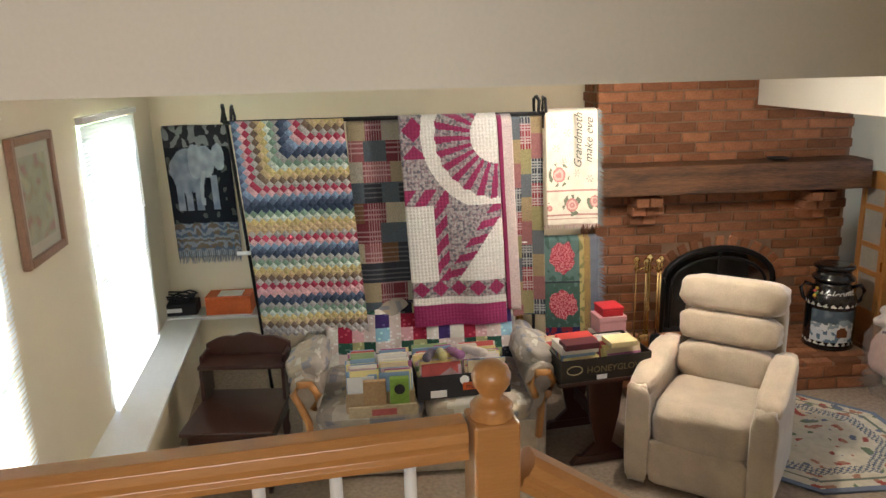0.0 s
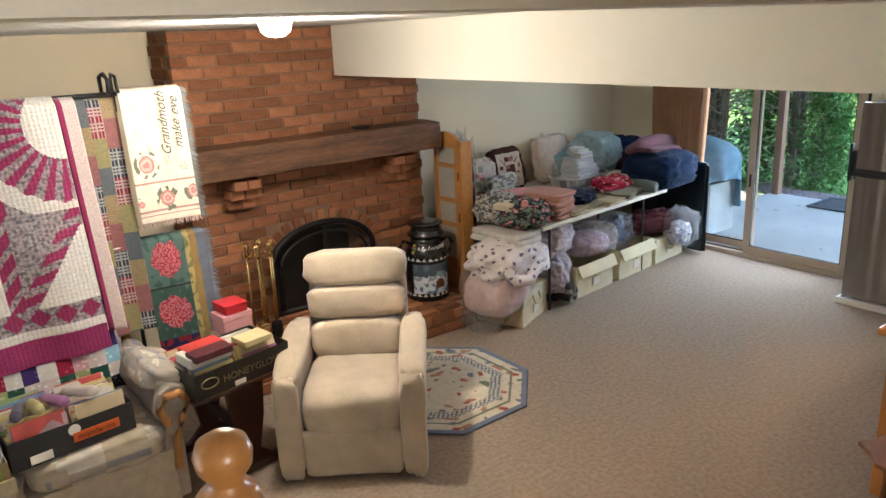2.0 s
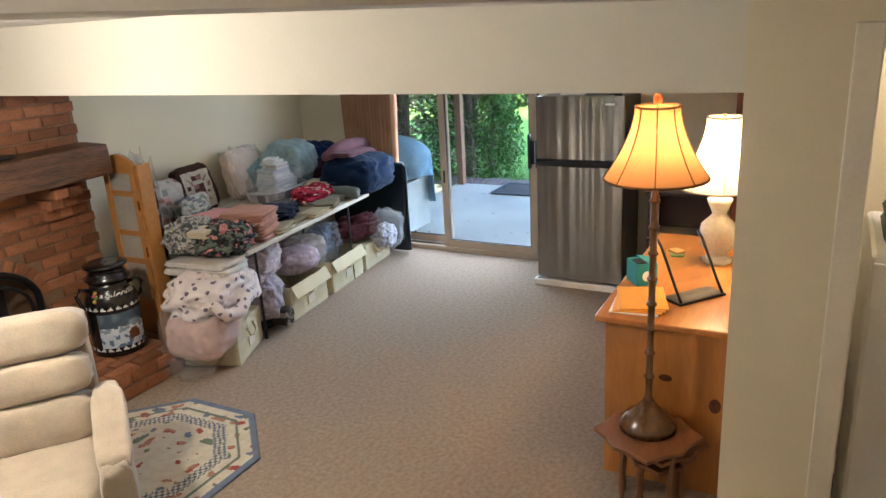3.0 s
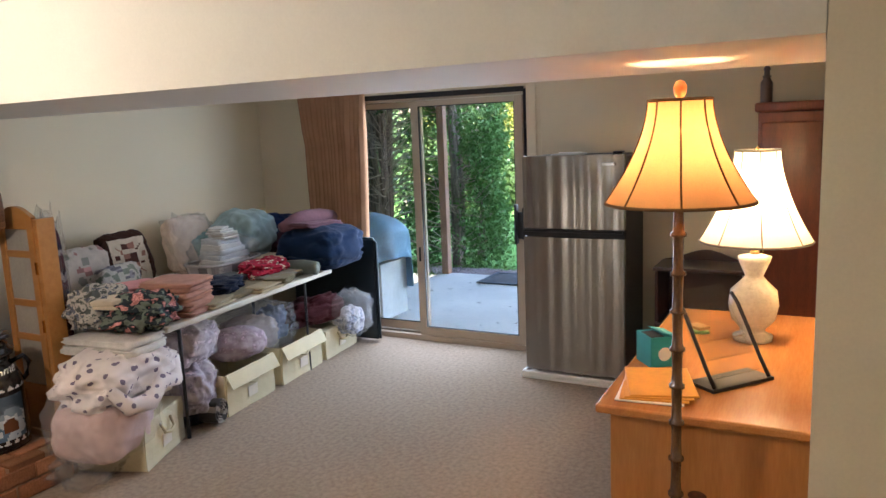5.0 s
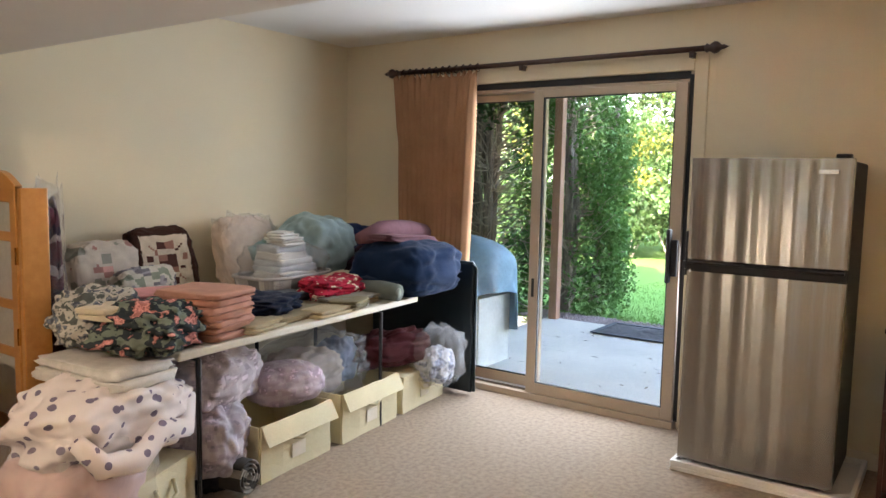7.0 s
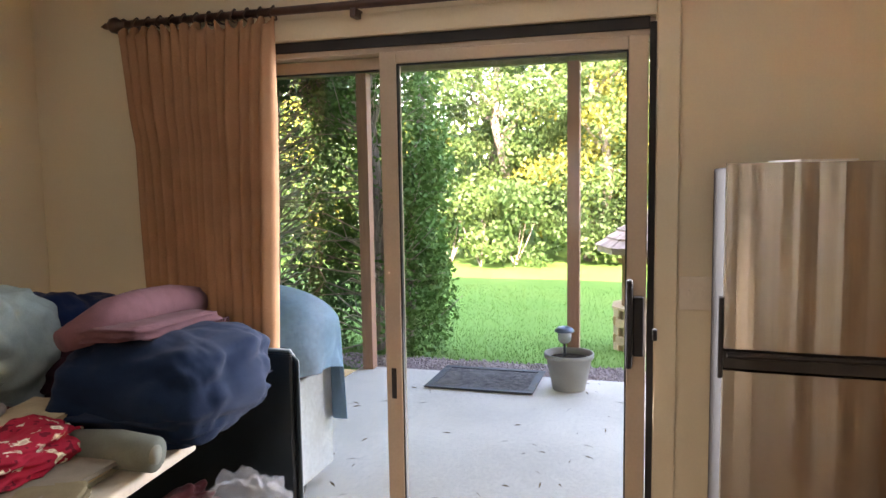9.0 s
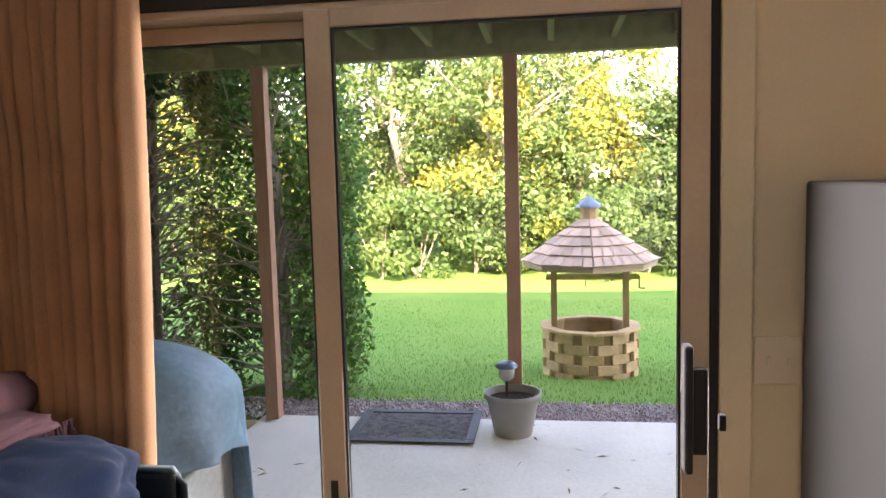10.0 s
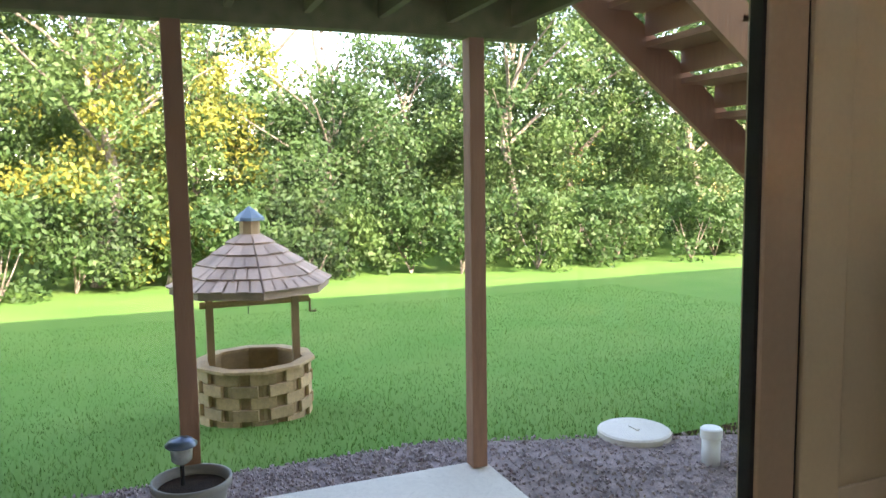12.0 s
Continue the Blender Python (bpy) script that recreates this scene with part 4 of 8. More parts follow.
pc.location = (1.46, 5.36, 0.0)


def card_box(name, m, w, d, h, colour, label, front=None, rows=26, upright=0.17, tilt=12):
    """An open carton filled with upright cards and booklets."""
    t = thing(name, m, label, "box of cards")
    cm = mat(name + "_board", colour, 0.75, 0, 0.12, 8, 60, 0.1, 0.002)
    part("front", box(-w / 2, w / 2, -d / 2, -d / 2 + 0.006, 0, h), cm, t)
    part("back", box(-w / 2, w / 2, d / 2 - 0.006, d / 2, 0, h), cm, t)
    for s in (-1, 1):
        part("side", box(s * w / 2 - 0.003, s * w / 2 + 0.003, -d / 2 + 0.006, d / 2 - 0.006, 0, h), cm, t)
    part("bottom", box(-w / 2 + 0.004, w / 2 - 0.004, -d / 2 + 0.006, d / 2 - 0.006, 0.001, 0.006), cm, t)
    tints = [(0.70, 0.66, 0.58), (0.72, 0.70, 0.66), (0.62, 0.50, 0.32), (0.55, 0.10, 0.09), (0.70, 0.60, 0.25), (0.20, 0.32, 0.48), (0.60, 0.60, 0.58), (0.32, 0.10, 0.22), (0.55, 0.38, 0.42), (0.28, 0.38, 0.18)]
    for col in range(2 if w > 0.3 else 1):
        for k in range(rows):
            cw = (w / (2 if w > 0.3 else 1)) * random.uniform(0.72, 0.92)
            ch = upright * random.uniform(0.75, 1.1)
            cx = (-w / 4 + col * w / 2) if w > 0.3 else 0.0
            y = -d / 2 + 0.02 + (d - 0.05) * k / rows
            mt = Matrix.Translation((cx + random.uniform(-0.012, 0.012), y, 0.008)) @ Matrix.Rotation(radians(-tilt + random.uniform(-5, 5)), 4, "X") @ Matrix.Rotation(radians(random.uniform(-4, 4)), 4, "Z")
            o = part("card", merge(None, box(-cw / 2, cw / 2, -0.004, 0.004, 0, ch, 0.001, seg=1), mt), PAINT, t)
            dyed(o, random.choice(tints))
    return t


b1 = card_box("carton", pose(1.21, 5.04, 0.46, 0, 0, 3), 0.36, 0.36, 0.11, (0.42, 0.30, 0.17), "open brown carton of greeting cards and envelopes on the couch", upright=0.20, rows=54)
part("packet", box(-0.09, 0.03, -0.215, -0.182, 0.012, 0.19, 0.004), mat("kraft_paper", (0.40, 0.25, 0.12), 0.8), b1, "brown paper packet")
gp2 = part("packet", box(0.05, 0.15, -0.22, -0.182, 0.05, 0.20, 0.004), mat("green_packet", (0.22, 0.38, 0.05), 0.5), b1, "green seed packet")
part("badge", turned([(0.028, 0), (0.028, 0.002)], 20, m=Matrix.Translation((0.10, -0.222, 0.14)) @ Matrix.Rotation(radians(90), 4, "X")), RUBBER, gp2)
part("tray", box(-0.17, 0.19, -0.24, -0.222, 0.0, 0.06, 0.002), mat("pale_carton", (0.5, 0.40, 0.25), 0.8), b1, "low tan carton tray")
part("stripe", box(-0.05, 0.08, -0.2435, -0.2405, 0.01, 0.045), mat("red_print", (0.45, 0.10, 0.09), 0.6), b1)
b2 = card_box("mandarin_carton", pose(1.66, 5.16, 0.46, 0, 0, 6), 0.52, 0.34, 0.135, (0.022, 0.022, 0.026), "black fruit carton of books and packets marked mandarins", upright=0.17, rows=40, tilt=14)
org = part("orange_label", box(-0.01, 0.19, -0.1755, -0.1715, 0.04, 0.085, 0.001), mat("orange_label", (0.72, 0.13, 0.02), 0.5), b2, "orange label strip")
wm = words("mandarins", 0.040, 0.0006)
wm.transform(Matrix.Translation((0.09, -0.1765, 0.062)) @ Matrix.Rotation(radians(90), 4, "X"))
part("lettering", wm, RUBBER, org)
part("badge", turned([(0.026, 0), (0.026, 0.002)], 20, m=Matrix.Translation((0.0, -0.172, 0.10)) @ Matrix.Rotation(radians(90), 4, "X")), WHITE, b2, "round white sticker")
part("price_label", box(-0.19, -0.10, -0.1745, -0.1715, 0.01, 0.05), WHITE, b2)
for k, (x, col) in enumerate(((-0.17, (0.10, 0.09, 0.13)), (-0.10, (0.5, 0.45, 0.2)), (-0.02, (0.38, 0.16, 0.36)), (0.09, (0.62, 0.55, 0.5)))):
    o = part("paper_roll", turned([(0.024, -0.12), (0.026, -0.1), (0.026, 0.1), (0.024, 0.12)], 14, m=Matrix.Translation((x, -0.02, 0.20)) @ Matrix.Rotation(radians(75), 4, "X") @ Matrix.Rotation(radians(10 * k - 15), 4, "Y")), PAINT, b2, smooth=True)
    dyed(o, col)

# trestle table with the second fruit carton
tt = thing("trestle_table", pose(2.44, 5.24, 0.0, 0, 0, 8), "small dark wooden trestle table beside the couch", "side table")
part("tabletop", box(-0.30, 0.30, -0.30, 0.30, 0.515, 0.54, 0.006), DARK_WOOD, tt)
for s in (-1, 1):
    part("leg", on_xz([(-0.13, 0.05), (-0.05, 0.12), (-0.09, 0.3), (-0.11, 0.515), (0.11, 0.515), (0.09, 0.3), (0.05, 0.12), (0.13, 0.05)], 0.22 * s - 0.015, 0.22 * s + 0.015, 0.004), DARK_WOOD, tt)
    part("foot", on_xz([(-0.20, 0.0), (-0.16, 0.05), (0.16, 0.05), (0.20, 0.0)], 0.22 * s - 0.02, 0.22 * s + 0.02, 0.004), DARK_WOOD, tt)
part("stretcher", box(-0.012, 0.012, -0.2, 0.2, 0.2, 0.27, 0.003), DARK_WOOD, tt)
b3 = card_box("fruit_carton", pose(2.43, 5.12, 0.542, 0, 0, 9), 0.53, 0.36, 0.13, (0.025, 0.020, 0.014), "black fruit carton of books on the trestle table", upright=0.15, rows=16, tilt=25)
wm = words("HONEYGLOW", 0.052, 0.0006)
wm.transform(Matrix.Translation((0.05, -0.1825, 0.062)) @ Matrix.Rotation(radians(90), 4, "X"))
part("lettering", wm, mat("gold_ink", (0.23, 0.17, 0.07), 0.5), b3)
part("logo", tube([(-0.19 + 0.045 * math.cos(a * 0.3927), -0.183, 0.07 + 0.025 * math.sin(a * 0.3927)) for a in range(17)], 0.003, 6), mat("gold_ink_2", (0.35, 0.27, 0.12), 0.5), b3)
part("price_label", box(-0.06, 0.0, -0.1845, -0.1815, 0.005, 0.03), WHITE, b3)
for k, (x, y, w, d, h, col) in enumerate(((-0.13, -0.04, 0.22, 0.15, 0.05, (0.70, 0.68, 0.62)), (-0.1, 0.02, 0.2, 0.14, 0.04, (0.55, 0.05, 0.04)), (0.12, -0.08, 0.16, 0.13, 0.03, (0.70, 0.60, 0.32)), (-0.13, -0.1, 0.2, 0.1, 0.035, (0.10, 0.02, 0.03)))):
    dyed(part("book", box(x - w / 2, x + w / 2, y - d / 2, y + d / 2, 0.135 + 0.012 * k, 0.135 + 0.012 * k + h, 0.003), PAINT, b3), col)
for k, (z, hh, col, w) in enumerate(((0.542, 0.09, (0.60, 0.55, 0.46), 0.20), (0.634, 0.11, (0.70, 0.36, 0.38), 0.17), (0.746, 0.055, (0.55, 0.02, 0.03), 0.13))):
    st_ = thing("stacked_box", pose(2.61, 5.44, z, 0, 0, 6), ("cream shallow box", "pink patterned keepsake box", "red tin box")[k] + " in a stack on the trestle table", "box", "stacked boxes")
    dyed(part("body", box(-w / 2, w / 2, -0.07, 0.07, 0, hh * 0.7, 0.004), PAINT, st_), col)
    dyed(part("lid", box(-w / 2 - 0.004, w / 2 + 0.004, -0.074, 0.074, hh * 0.7 + 0.001, hh, 0.004), PAINT, st_), [c * 0.92 for c in col])

# dark step table in the corner
step = thing("step_end_table", pose(0.42, 5.22, 0.0, 0, 0, -4), "dark maple step end table with a scalloped gallery", "end table")
part("lower_top", box(-0.25, 0.25, -0.36, 0.20, 0.36, 0.385, 0.006), DARK_WOOD, step)
part("apron", box(-0.22, 0.22, -0.32, 0.18, 0.26, 0.359, 0.003), DARK_WOOD, step)
part("upper_shelf", box(-0.25, 0.25, 0.02, 0.24, 0.58, 0.602, 0.005), DARK_WOOD, step)
gal = [(-0.25, 0.603), (-0.25, 0.66)] + [(-0.25 + 0.5 * i / 24, 0.67 + 0.05 * math.sin(math.pi * i / 24) + 0.014 * abs(math.sin(math.pi * 3 * i / 24))) for i in range(25)] + [(0.25, 0.66), (0.25, 0.603)]
part("gallery", on_xz(gal, 0.21, 0.232, 0.003), DARK_WOOD, step)
for s in (-1, 1):
    part("side_panel", box(0.235 * s - 0.01, 0.235 * s + 0.01, 0.03, 0.22, 0.386, 0.579, 0.003), DARK_WOOD, step)
    part("side_gallery", box(0.238 * s - 0.009, 0.238 * s + 0.009, 0.06, 0.209, 0.603, 0.65, 0.006), DARK_WOOD, step)
    for y in (-0.31, 0.16):
        part("leg", turned([(0.014, 0), (0.022, 0.05), (0.016, 0.09), (0.026, 0.15), (0.018, 0.2), (0.026, 0.259)], 14, m=Matrix.Translation((0.2 * s, y, 0))), DARK_WOOD, step, smooth=True)

# cable box and orange box on the ledge
cb = thing("cable_box", pose(-0.33, 6.77, 0.446, 0, 0, 5), "black box with a heap of coiled black cable on the ledge", "electronics")
part("case", box(-0.15, 0.13, -0.09, 0.09, 0.0, 0.09, 0.006), RUBBER, cb)
part("label", box(-0.09, 0.02, -0.0945, -0.0905, 0.03, 0.06), WHITE, cb)
coil = bmesh.new()
for k in range(5):
    tube([((0.07 + 0.015 * k) * math.cos(a * 0.42 + k), (0.04 + 0.008 * k) * math.sin(a * 0.42 + k), 0.10 + 0.012 * k + 0.008 * math.sin(a * 2.1 + k)) for a in range(16)], 0.006, 6, coil)
part("cable", coil, RUBBER, cb, "coiled black cable", True)
ob_ = thing("orange_box", pose(0.05, 6.765, 0.446), "flat orange cardboard box with a paper on it", "box")
part("body", box(-0.17, 0.17, -0.10, 0.10, 0, 0.12, 0.004), mat("orange_card", (0.72, 0.14, 0.018), 0.55), ob_)
part("lid", box(-0.172, 0.172, -0.102, 0.102, 0.121, 0.14, 0.003), mat("orange_card_2", (0.66, 0.12, 0.015), 0.55), ob_)
part("paper", box(-0.08, 0.10, -0.08, 0.06, 0.141, 0.145), WHITE, ob_)

# ---- recliner ----
rc = thing("recliner_chair", pose(3.04, 4.86, 0.0, 0, 0, -37), "beige microfibre recliner with a three-roll back", "recliner")


def soft_box(x0, x1, y0, y1, z0, z1, seed=0, r=0.4, wr=0.008, tilt=0.0, n=22):
    return pillow(x1 - x0, y1 - y0, z1 - z0, r, wr, seed, n=n, m=Matrix.Translation(((x0 + x1) / 2, (y0 + y1) / 2, (z0 + z1) / 2)) @ Matrix.Rotation(radians(tilt), 4, "X"))


part("base", box(-0.25, 0.25, -0.28, 0.32, 0.03, 0.30, 0.02), RECLINER, rc)
part("footrest", soft_box(-0.255, 0.255, -0.37, -0.24, 0.03, 0.285, 1, 0.22, 0.006), RECLINER, rc, smooth=True)
part("seat", soft_box(-0.255, 0.255, -0.37, 0.24, 0.22, 0.49, 2, 0.30, 0.010), RECLINER, rc, smooth=True)
for k, (z0, z1, y, wd) in enumerate(((0.44, 0.665, 0.22, 0.262), (0.655, 0.84, 0.275, 0.272), (0.83, 1.03, 0.32, 0.288))):
    part("back_roll", soft_box(-wd, wd, y - 0.11, y + 0.13, z0, z1, 4 + k, 0.42, 0.010, -12), RECLINER, rc, smooth=True)
part("back_shell", soft_box(-0.28, 0.28, 0.30, 0.46, 0.25, 0.98, 8, 0.25, 0.004, -9), RECLINER, rc, smooth=True)
for s in (-1, 1):
    arm = [(-0.345, 0.02), (-0.35, 0.50), (-0.32, 0.555), (-0.2, 0.585), (0.05, 0.63), (0.2, 0.67), (0.30, 0.66), (0.34, 0.40), (0.33, 0.02)]
    am = prism([(y, z) for y, z in arm], 0.262, 0.365, 0.03, None, Matrix(((0, 0, 1, 0), (1, 0, 0, 0), (0, 1, 0, 0), (0, 0, 0, 1))))
    if s < 0:
        am.transform(Matrix.Diagonal((-1, 1, 1, 1)))
        bmesh.ops.reverse_faces(am, faces=am.faces[:])
    a_ob = part("arm", am, RECLINER, rc, smooth=False)
    pad = pillow(0.145, 0.56, 0.09, 0.45, 0.008, 20 + s, n=18, m=Matrix.Translation((0.315 * s, -0.06, 0.595)) @ Matrix.Rotation(radians(11), 4, "X"))
    part("arm_pad", pad, RECLINER, a_ob, smooth=True)
    part("front_panel", pillow(0.13, 0.05, 0.56, 0.35, 0.006, 30 + s, n=14, m=Matrix.Translation((0.312 * s, -0.352, 0.30))), RECLINER, a_ob, smooth=True)

# ---- octagonal rug ----
def rug_paint(p):
    oct_r = max(abs(p.x * math.cos(k * math.pi / 4) + p.y * math.sin(k * math.pi / 4)) for k in range(4))
    n1, n2 = noise.noise(Vector((p.x * 14, p.y * 14, 1))), noise.noise(Vector((p.x * 8, p.y * 8, 5)))
    if oct_r > 0.555:
        return (0.16, 0.19, 0.26)
    if 0.355 < oct_r < 0.425:
        return (0.60, 0.54, 0.42) if (int(p.x * 55 + 100) + int(p.y * 55 + 100)) % 2 else (0.12, 0.14, 0.19)
    if abs(oct_r - 0.485) < 0.008:
        return (0.16, 0.18, 0.14)
    if n1 > 0.36:
        return (0.34, 0.07, 0.05) if n2 > 0 else (0.40, 0.20, 0.13)
    if n1 < -0.36:
        return (0.15, 0.19, 0.12) if n2 > 0 else (0.16, 0.18, 0.25)
    return (0.62, 0.555, 0.42)


rb = bmesh.new()
R8 = 0.64
bmesh.ops.create_grid(rb, x_segments=130, y_segments=130, size=R8)
bmesh.ops.delete(rb, geom=[f for f in rb.faces if max(abs(f.calc_center_median().x * math.cos(k * math.pi / 4) + f.calc_center_median().y * math.sin(k * math.pi / 4)) for k in range(4)) > 0.590], context="FACES")
rug = tagged(link("octagonal_rug", rb, CLOTH), "octagonal cream floral rug with a blue border on the carpet", "rug")
dyed(rug, rug_paint)
rug.location = (3.755, 5.13, 0.012)
so = rug.modifiers.new("thickness", "SOLIDIFY")
so.thickness, so.offset = 0.012, -1
# ---- patio door ----
pd = setting(new("door_1"), "sliding glass patio door with an almond metal frame")
X = EAST
for a, b, c, d in ((4.287, 4.306, 0.03, 2.06), (6.10, 6.14, 0.03, 2.06), (4.299, 6.10, 2.0, 2.06), (4.287, 6.14, 0.0, 0.03)):
    part("outer_frame", box(X + 0.005, X + (0.03 if b < 4.5 else 0.13), a, b, c, d, 0.003), FRAME, pd)
part("plaster_return", box(X - 0.003, X + 0.02, 4.168, 4.2845, 0.0, 2.06), WALL, pd)
part("sill", box(X - 0.045, X + 0.004, 4.30, 6.14, 0.0, 0.043, 0.003), FRAME, pd)
part("track", box(X + 0.03, X + 0.05, 4.37, 6.10, 0.03, 0.042), STEEL, pd, "metal sliding track")
for name, y0, y1, x in (("sliding_panel", 4.308, 5.275, X - 0.034), ("fixed_panel", 5.240, 6.098, X + 0.075)):
    w = 0.066 if y0 < 5 else 0.070
    pn = part(name, box(x, x + 0.035, y0, y0 + w, 0.045, 1.995, 0.004), FRAME, pd)
    part("stile", box(x, x + 0.035, y1 - w, y1, 0.045, 1.995, 0.004), FRAME, pn)
    part("rail", box(x + 0.001, x + 0.034, y0 + w, y1 - w, 0.045, 0.115, 0.004), FRAME, pn)
    part("rail", box(x + 0.001, x + 0.034, y0 + w, y1 - w, 1.95, 1.995, 0.004), FRAME, pn)
    g = part("pane", box(x + 0.014, x + 0.019, y0 + w, y1 - w, 0.115, 1.95), GLASS, pn)
    g.visible_shadow = False
    for a, b, c, d in ((y0 + w, y0 + w + 0.006, 0.115, 1.95), (y1 - w - 0.006, y1 - w, 0.115, 1.95), (y0 + w + 0.006, y1 - w - 0.006, 0.115, 0.121), (y0 + w + 0.006, y1 - w - 0.006, 1.944, 1.95)):
        part("gasket", box(x + 0.004, x + 0.024, a, b, c, d), RUBBER, pn)
hd = part("handle", box(X - 0.085, X - 0.035, 4.352, 4.374, 0.86, 1.17, 0.008), RUBBER, pd, "black pull handle")
part("lock_body", box(X - 0.06, X - 0.0345, 4.315, 4.351, 0.90, 1.11, 0.006), RUBBER, pd)
part("thumb_latch", box(X - 0.045, X - 0.019, 4.270, 4.286, 0.955, 0.995, 0.004), RUBBER, pd)
part("latch_plate", box(X - 0.0385, X - 0.035, 5.232, 5.252, 0.68, 0.80, 0.002), RUBBER, pd, "small dark finger pull")
part("weather_strip", box(X - 0.004, X + 0.02, 4.306, 6.12, 2.02, 2.06, 0.002), RUBBER, pd, "black weather strip along the head")
for a, b, c, d in ((4.205, 4.2815, 0.0, 2.145), (6.145, 6.23, 0.0, 2.145), (4.2825, 6.145, 2.062, 2.145)):
    part("casing", box(X - 0.018, X - 0.001, a, b, c, d, 0.005), WALL, pd)
part("side_strip", box(X - 0.012, X + 0.004, 4.283, 4.3055, 0.044, 2.04), RUBBER, pd, "black strip between the stile and the casing")
sw = thing("light_switch", pose(X - 0.001, 4.145, 1.12), "almond wall plate with two switches beside the patio door", "light switch")
part("plate", box(-0.006, 0.0, -0.055, 0.055, -0.058, 0.058, 0.002), TRIM, sw)
for s in (-1, 1):
    part("toggle", box(-0.018, -0.006, 0.023 * s - 0.006, 0.023 * s + 0.006, -0.012, 0.012, 0.002), TRIM, sw)

# curtain rod and curtain
rod = thing("curtain_rod", pose(7.54, 5.29, 2.168), "dark wooden curtain rod with turned finials", "curtain rod")
ROD = mat("dark_rod_wood", (0.055, 0.02, 0.012), 0.4, 0, 0.2, 8, 60, 0.1, 0.002, coat=0.3)
part("pole", tube([(0, -1.08, 0), (0, 1.08, 0)], 0.016, 14), ROD, rod, smooth=True)
for s in (-1, 1):
    part("finial", turned([(0.014, 0), (0.026, 0.01), (0.018, 0.025), (0.034, 0.05), (0.030, 0.07), (0.012, 0.09), (0.014, 0.10), (0.0, 0.13)], 18, m=Matrix.Translation((0, 1.07 * s, 0)) @ Matrix.Rotation(radians(-90 * s), 4, "X"), caps=False), ROD, rod, smooth=True)
for y in (-1.0, 0.07, 1.0):
    part("bracket", box(-0.012, 0.058, y - 0.012, y + 0.012, -0.045, -0.012, 0.003), ROD, rod)
part("wall_mark", box(0.055, 0.0595, -0.68, -0.56, -0.055, -0.047), DARK_WOOD, rod)
for k in range(12):
    y = 0.40 + 0.62 * k / 11
    part("ring", tube([(0.026 * math.cos(a * 0.4488), y + 0.006 * math.sin(a), -0.004 + 0.026 * math.sin(a * 0.4488)) for a in range(15)], 0.004, 6), ROD, rod, smooth=True)


def curtain_place(u, v):
    z = 2.125 - 2.08 * v
    left = 6.345 - 0.075 * min(1.0, v / 0.22) - 0.05 * v
    right = 5.665 + 0.075 * v
    phase = u * 2 * math.pi * 15 + 1.9 * math.sin(u * 11 + 0.8) + 0.5 * noise.noise(Vector((u * 5, v * 1.6, 2)))
    amp = 0.85 + 0.55 * noise.noise(Vector((u * 9, v * 0.9, 4)))
    grow = min(1.0, 0.35 + v * 4)
    out = amp * (math.sin(phase) + 0.28 * math.sin(2 * phase + 0.7)) * grow
    side = 0.016 * math.cos(phase) * grow
    pinch = 0.010 * abs(math.sin(u * math.pi * 26)) * max(0.0, 1 - v / 0.07)
    frill = 0.018 * math.sin(u * 90) * max(0.0, 1 - v / 0.02)
    return (7.48 - 0.048 * out + pinch + 0.012 * noise.noise(Vector((u * 7, v * 4, 1))), left + (right - left) * u + side, z + frill)


ct = tagged(cloth("curtain", curtain_place, lambda u, v: (0.5, 0.3, 0.2), 330, 60, None, 0.004, CURTAIN), "long pleated tan curtain drawn to one side of the patio door", "curtain")

# ---- refrigerator ----
fg = thing("refrigerator", pose(7.0, 3.75, 0.0), "stainless steel top-freezer refrigerator standing on a white tray", "refrigerator")
part("cabinet", box(0.065, 0.58, -0.345, 0.345, 0.05, 1.545, 0.008), GREY_SIDE, fg, "dark grey enamelled cabinet")


def bowed(z0, z1):
    out = [(0.062, -0.348), (0.062, 0.348)] + [(0.014 - 0.014 * math.sin(math.pi * i / 48) + 0.0011 * math.sin(i * 0.92) + 0.0007 * math.sin(i * 0.47 + 1), 0.348 - 0.696 * i / 48) for i in range(49)]
    return prism(out, z0, z1)


part("freezer_door", bowed(1.065, 1.555), FRIDGE, fg, "brushed stainless freezer door")
part("fridge_door", bowed(0.06, 1.005), FRIDGE, fg, "brushed stainless lower door")
part("grip", bowed(1.012, 1.058), RUBBER, fg, "black grip strip between the doors")
part("grip_edge", tube([(0.0, -0.34 + 0.068 * k, 1.05) for k in range(11)], 0.008, 8), BLACK, fg)
part("side_grip", box(0.02, 0.06, 0.349, 0.362, 0.98, 1.20, 0.004), RUBBER, fg)
part("top_hinge", box(0.03, 0.10, -0.33, -0.27, 1.556, 1.575, 0.004), BLACK, fg)
part("nameplate", box(-0.006, 0.004, -0.29, -0.21, 1.485, 1.505, 0.001), mat("bright_badge", (0.75, 0.75, 0.75), 0.25, 0.9), fg, "small bright badge")
for y in (-0.28, 0.28):
    for x in (0.1, 0.5):
        part("foot", turned([(0.02, 0.028), (0.02, 0.05)], 10, m=Matrix.Translation((x, y, 0))), BLACK, fg)
ft = thing("refrigerator_tray", pose(7.27, 3.71, 0.0), "white plastic drip tray under the refrigerator", "tray")
part("base", box(-0.30, 0.32, -0.40, 0.41, 0.0, 0.02, 0.003), WHITE, ft)
for a, b, c, d in ((-0.30, -0.275, -0.40, 0.41), (0.295, 0.32, -0.40, 0.41), (-0.275, 0.295, -0.40, -0.378), (-0.275, 0.295, 0.388, 0.41)):
    part("lip", box(a, b, c, d, 0.021, 0.05, 0.004), WHITE, ft)
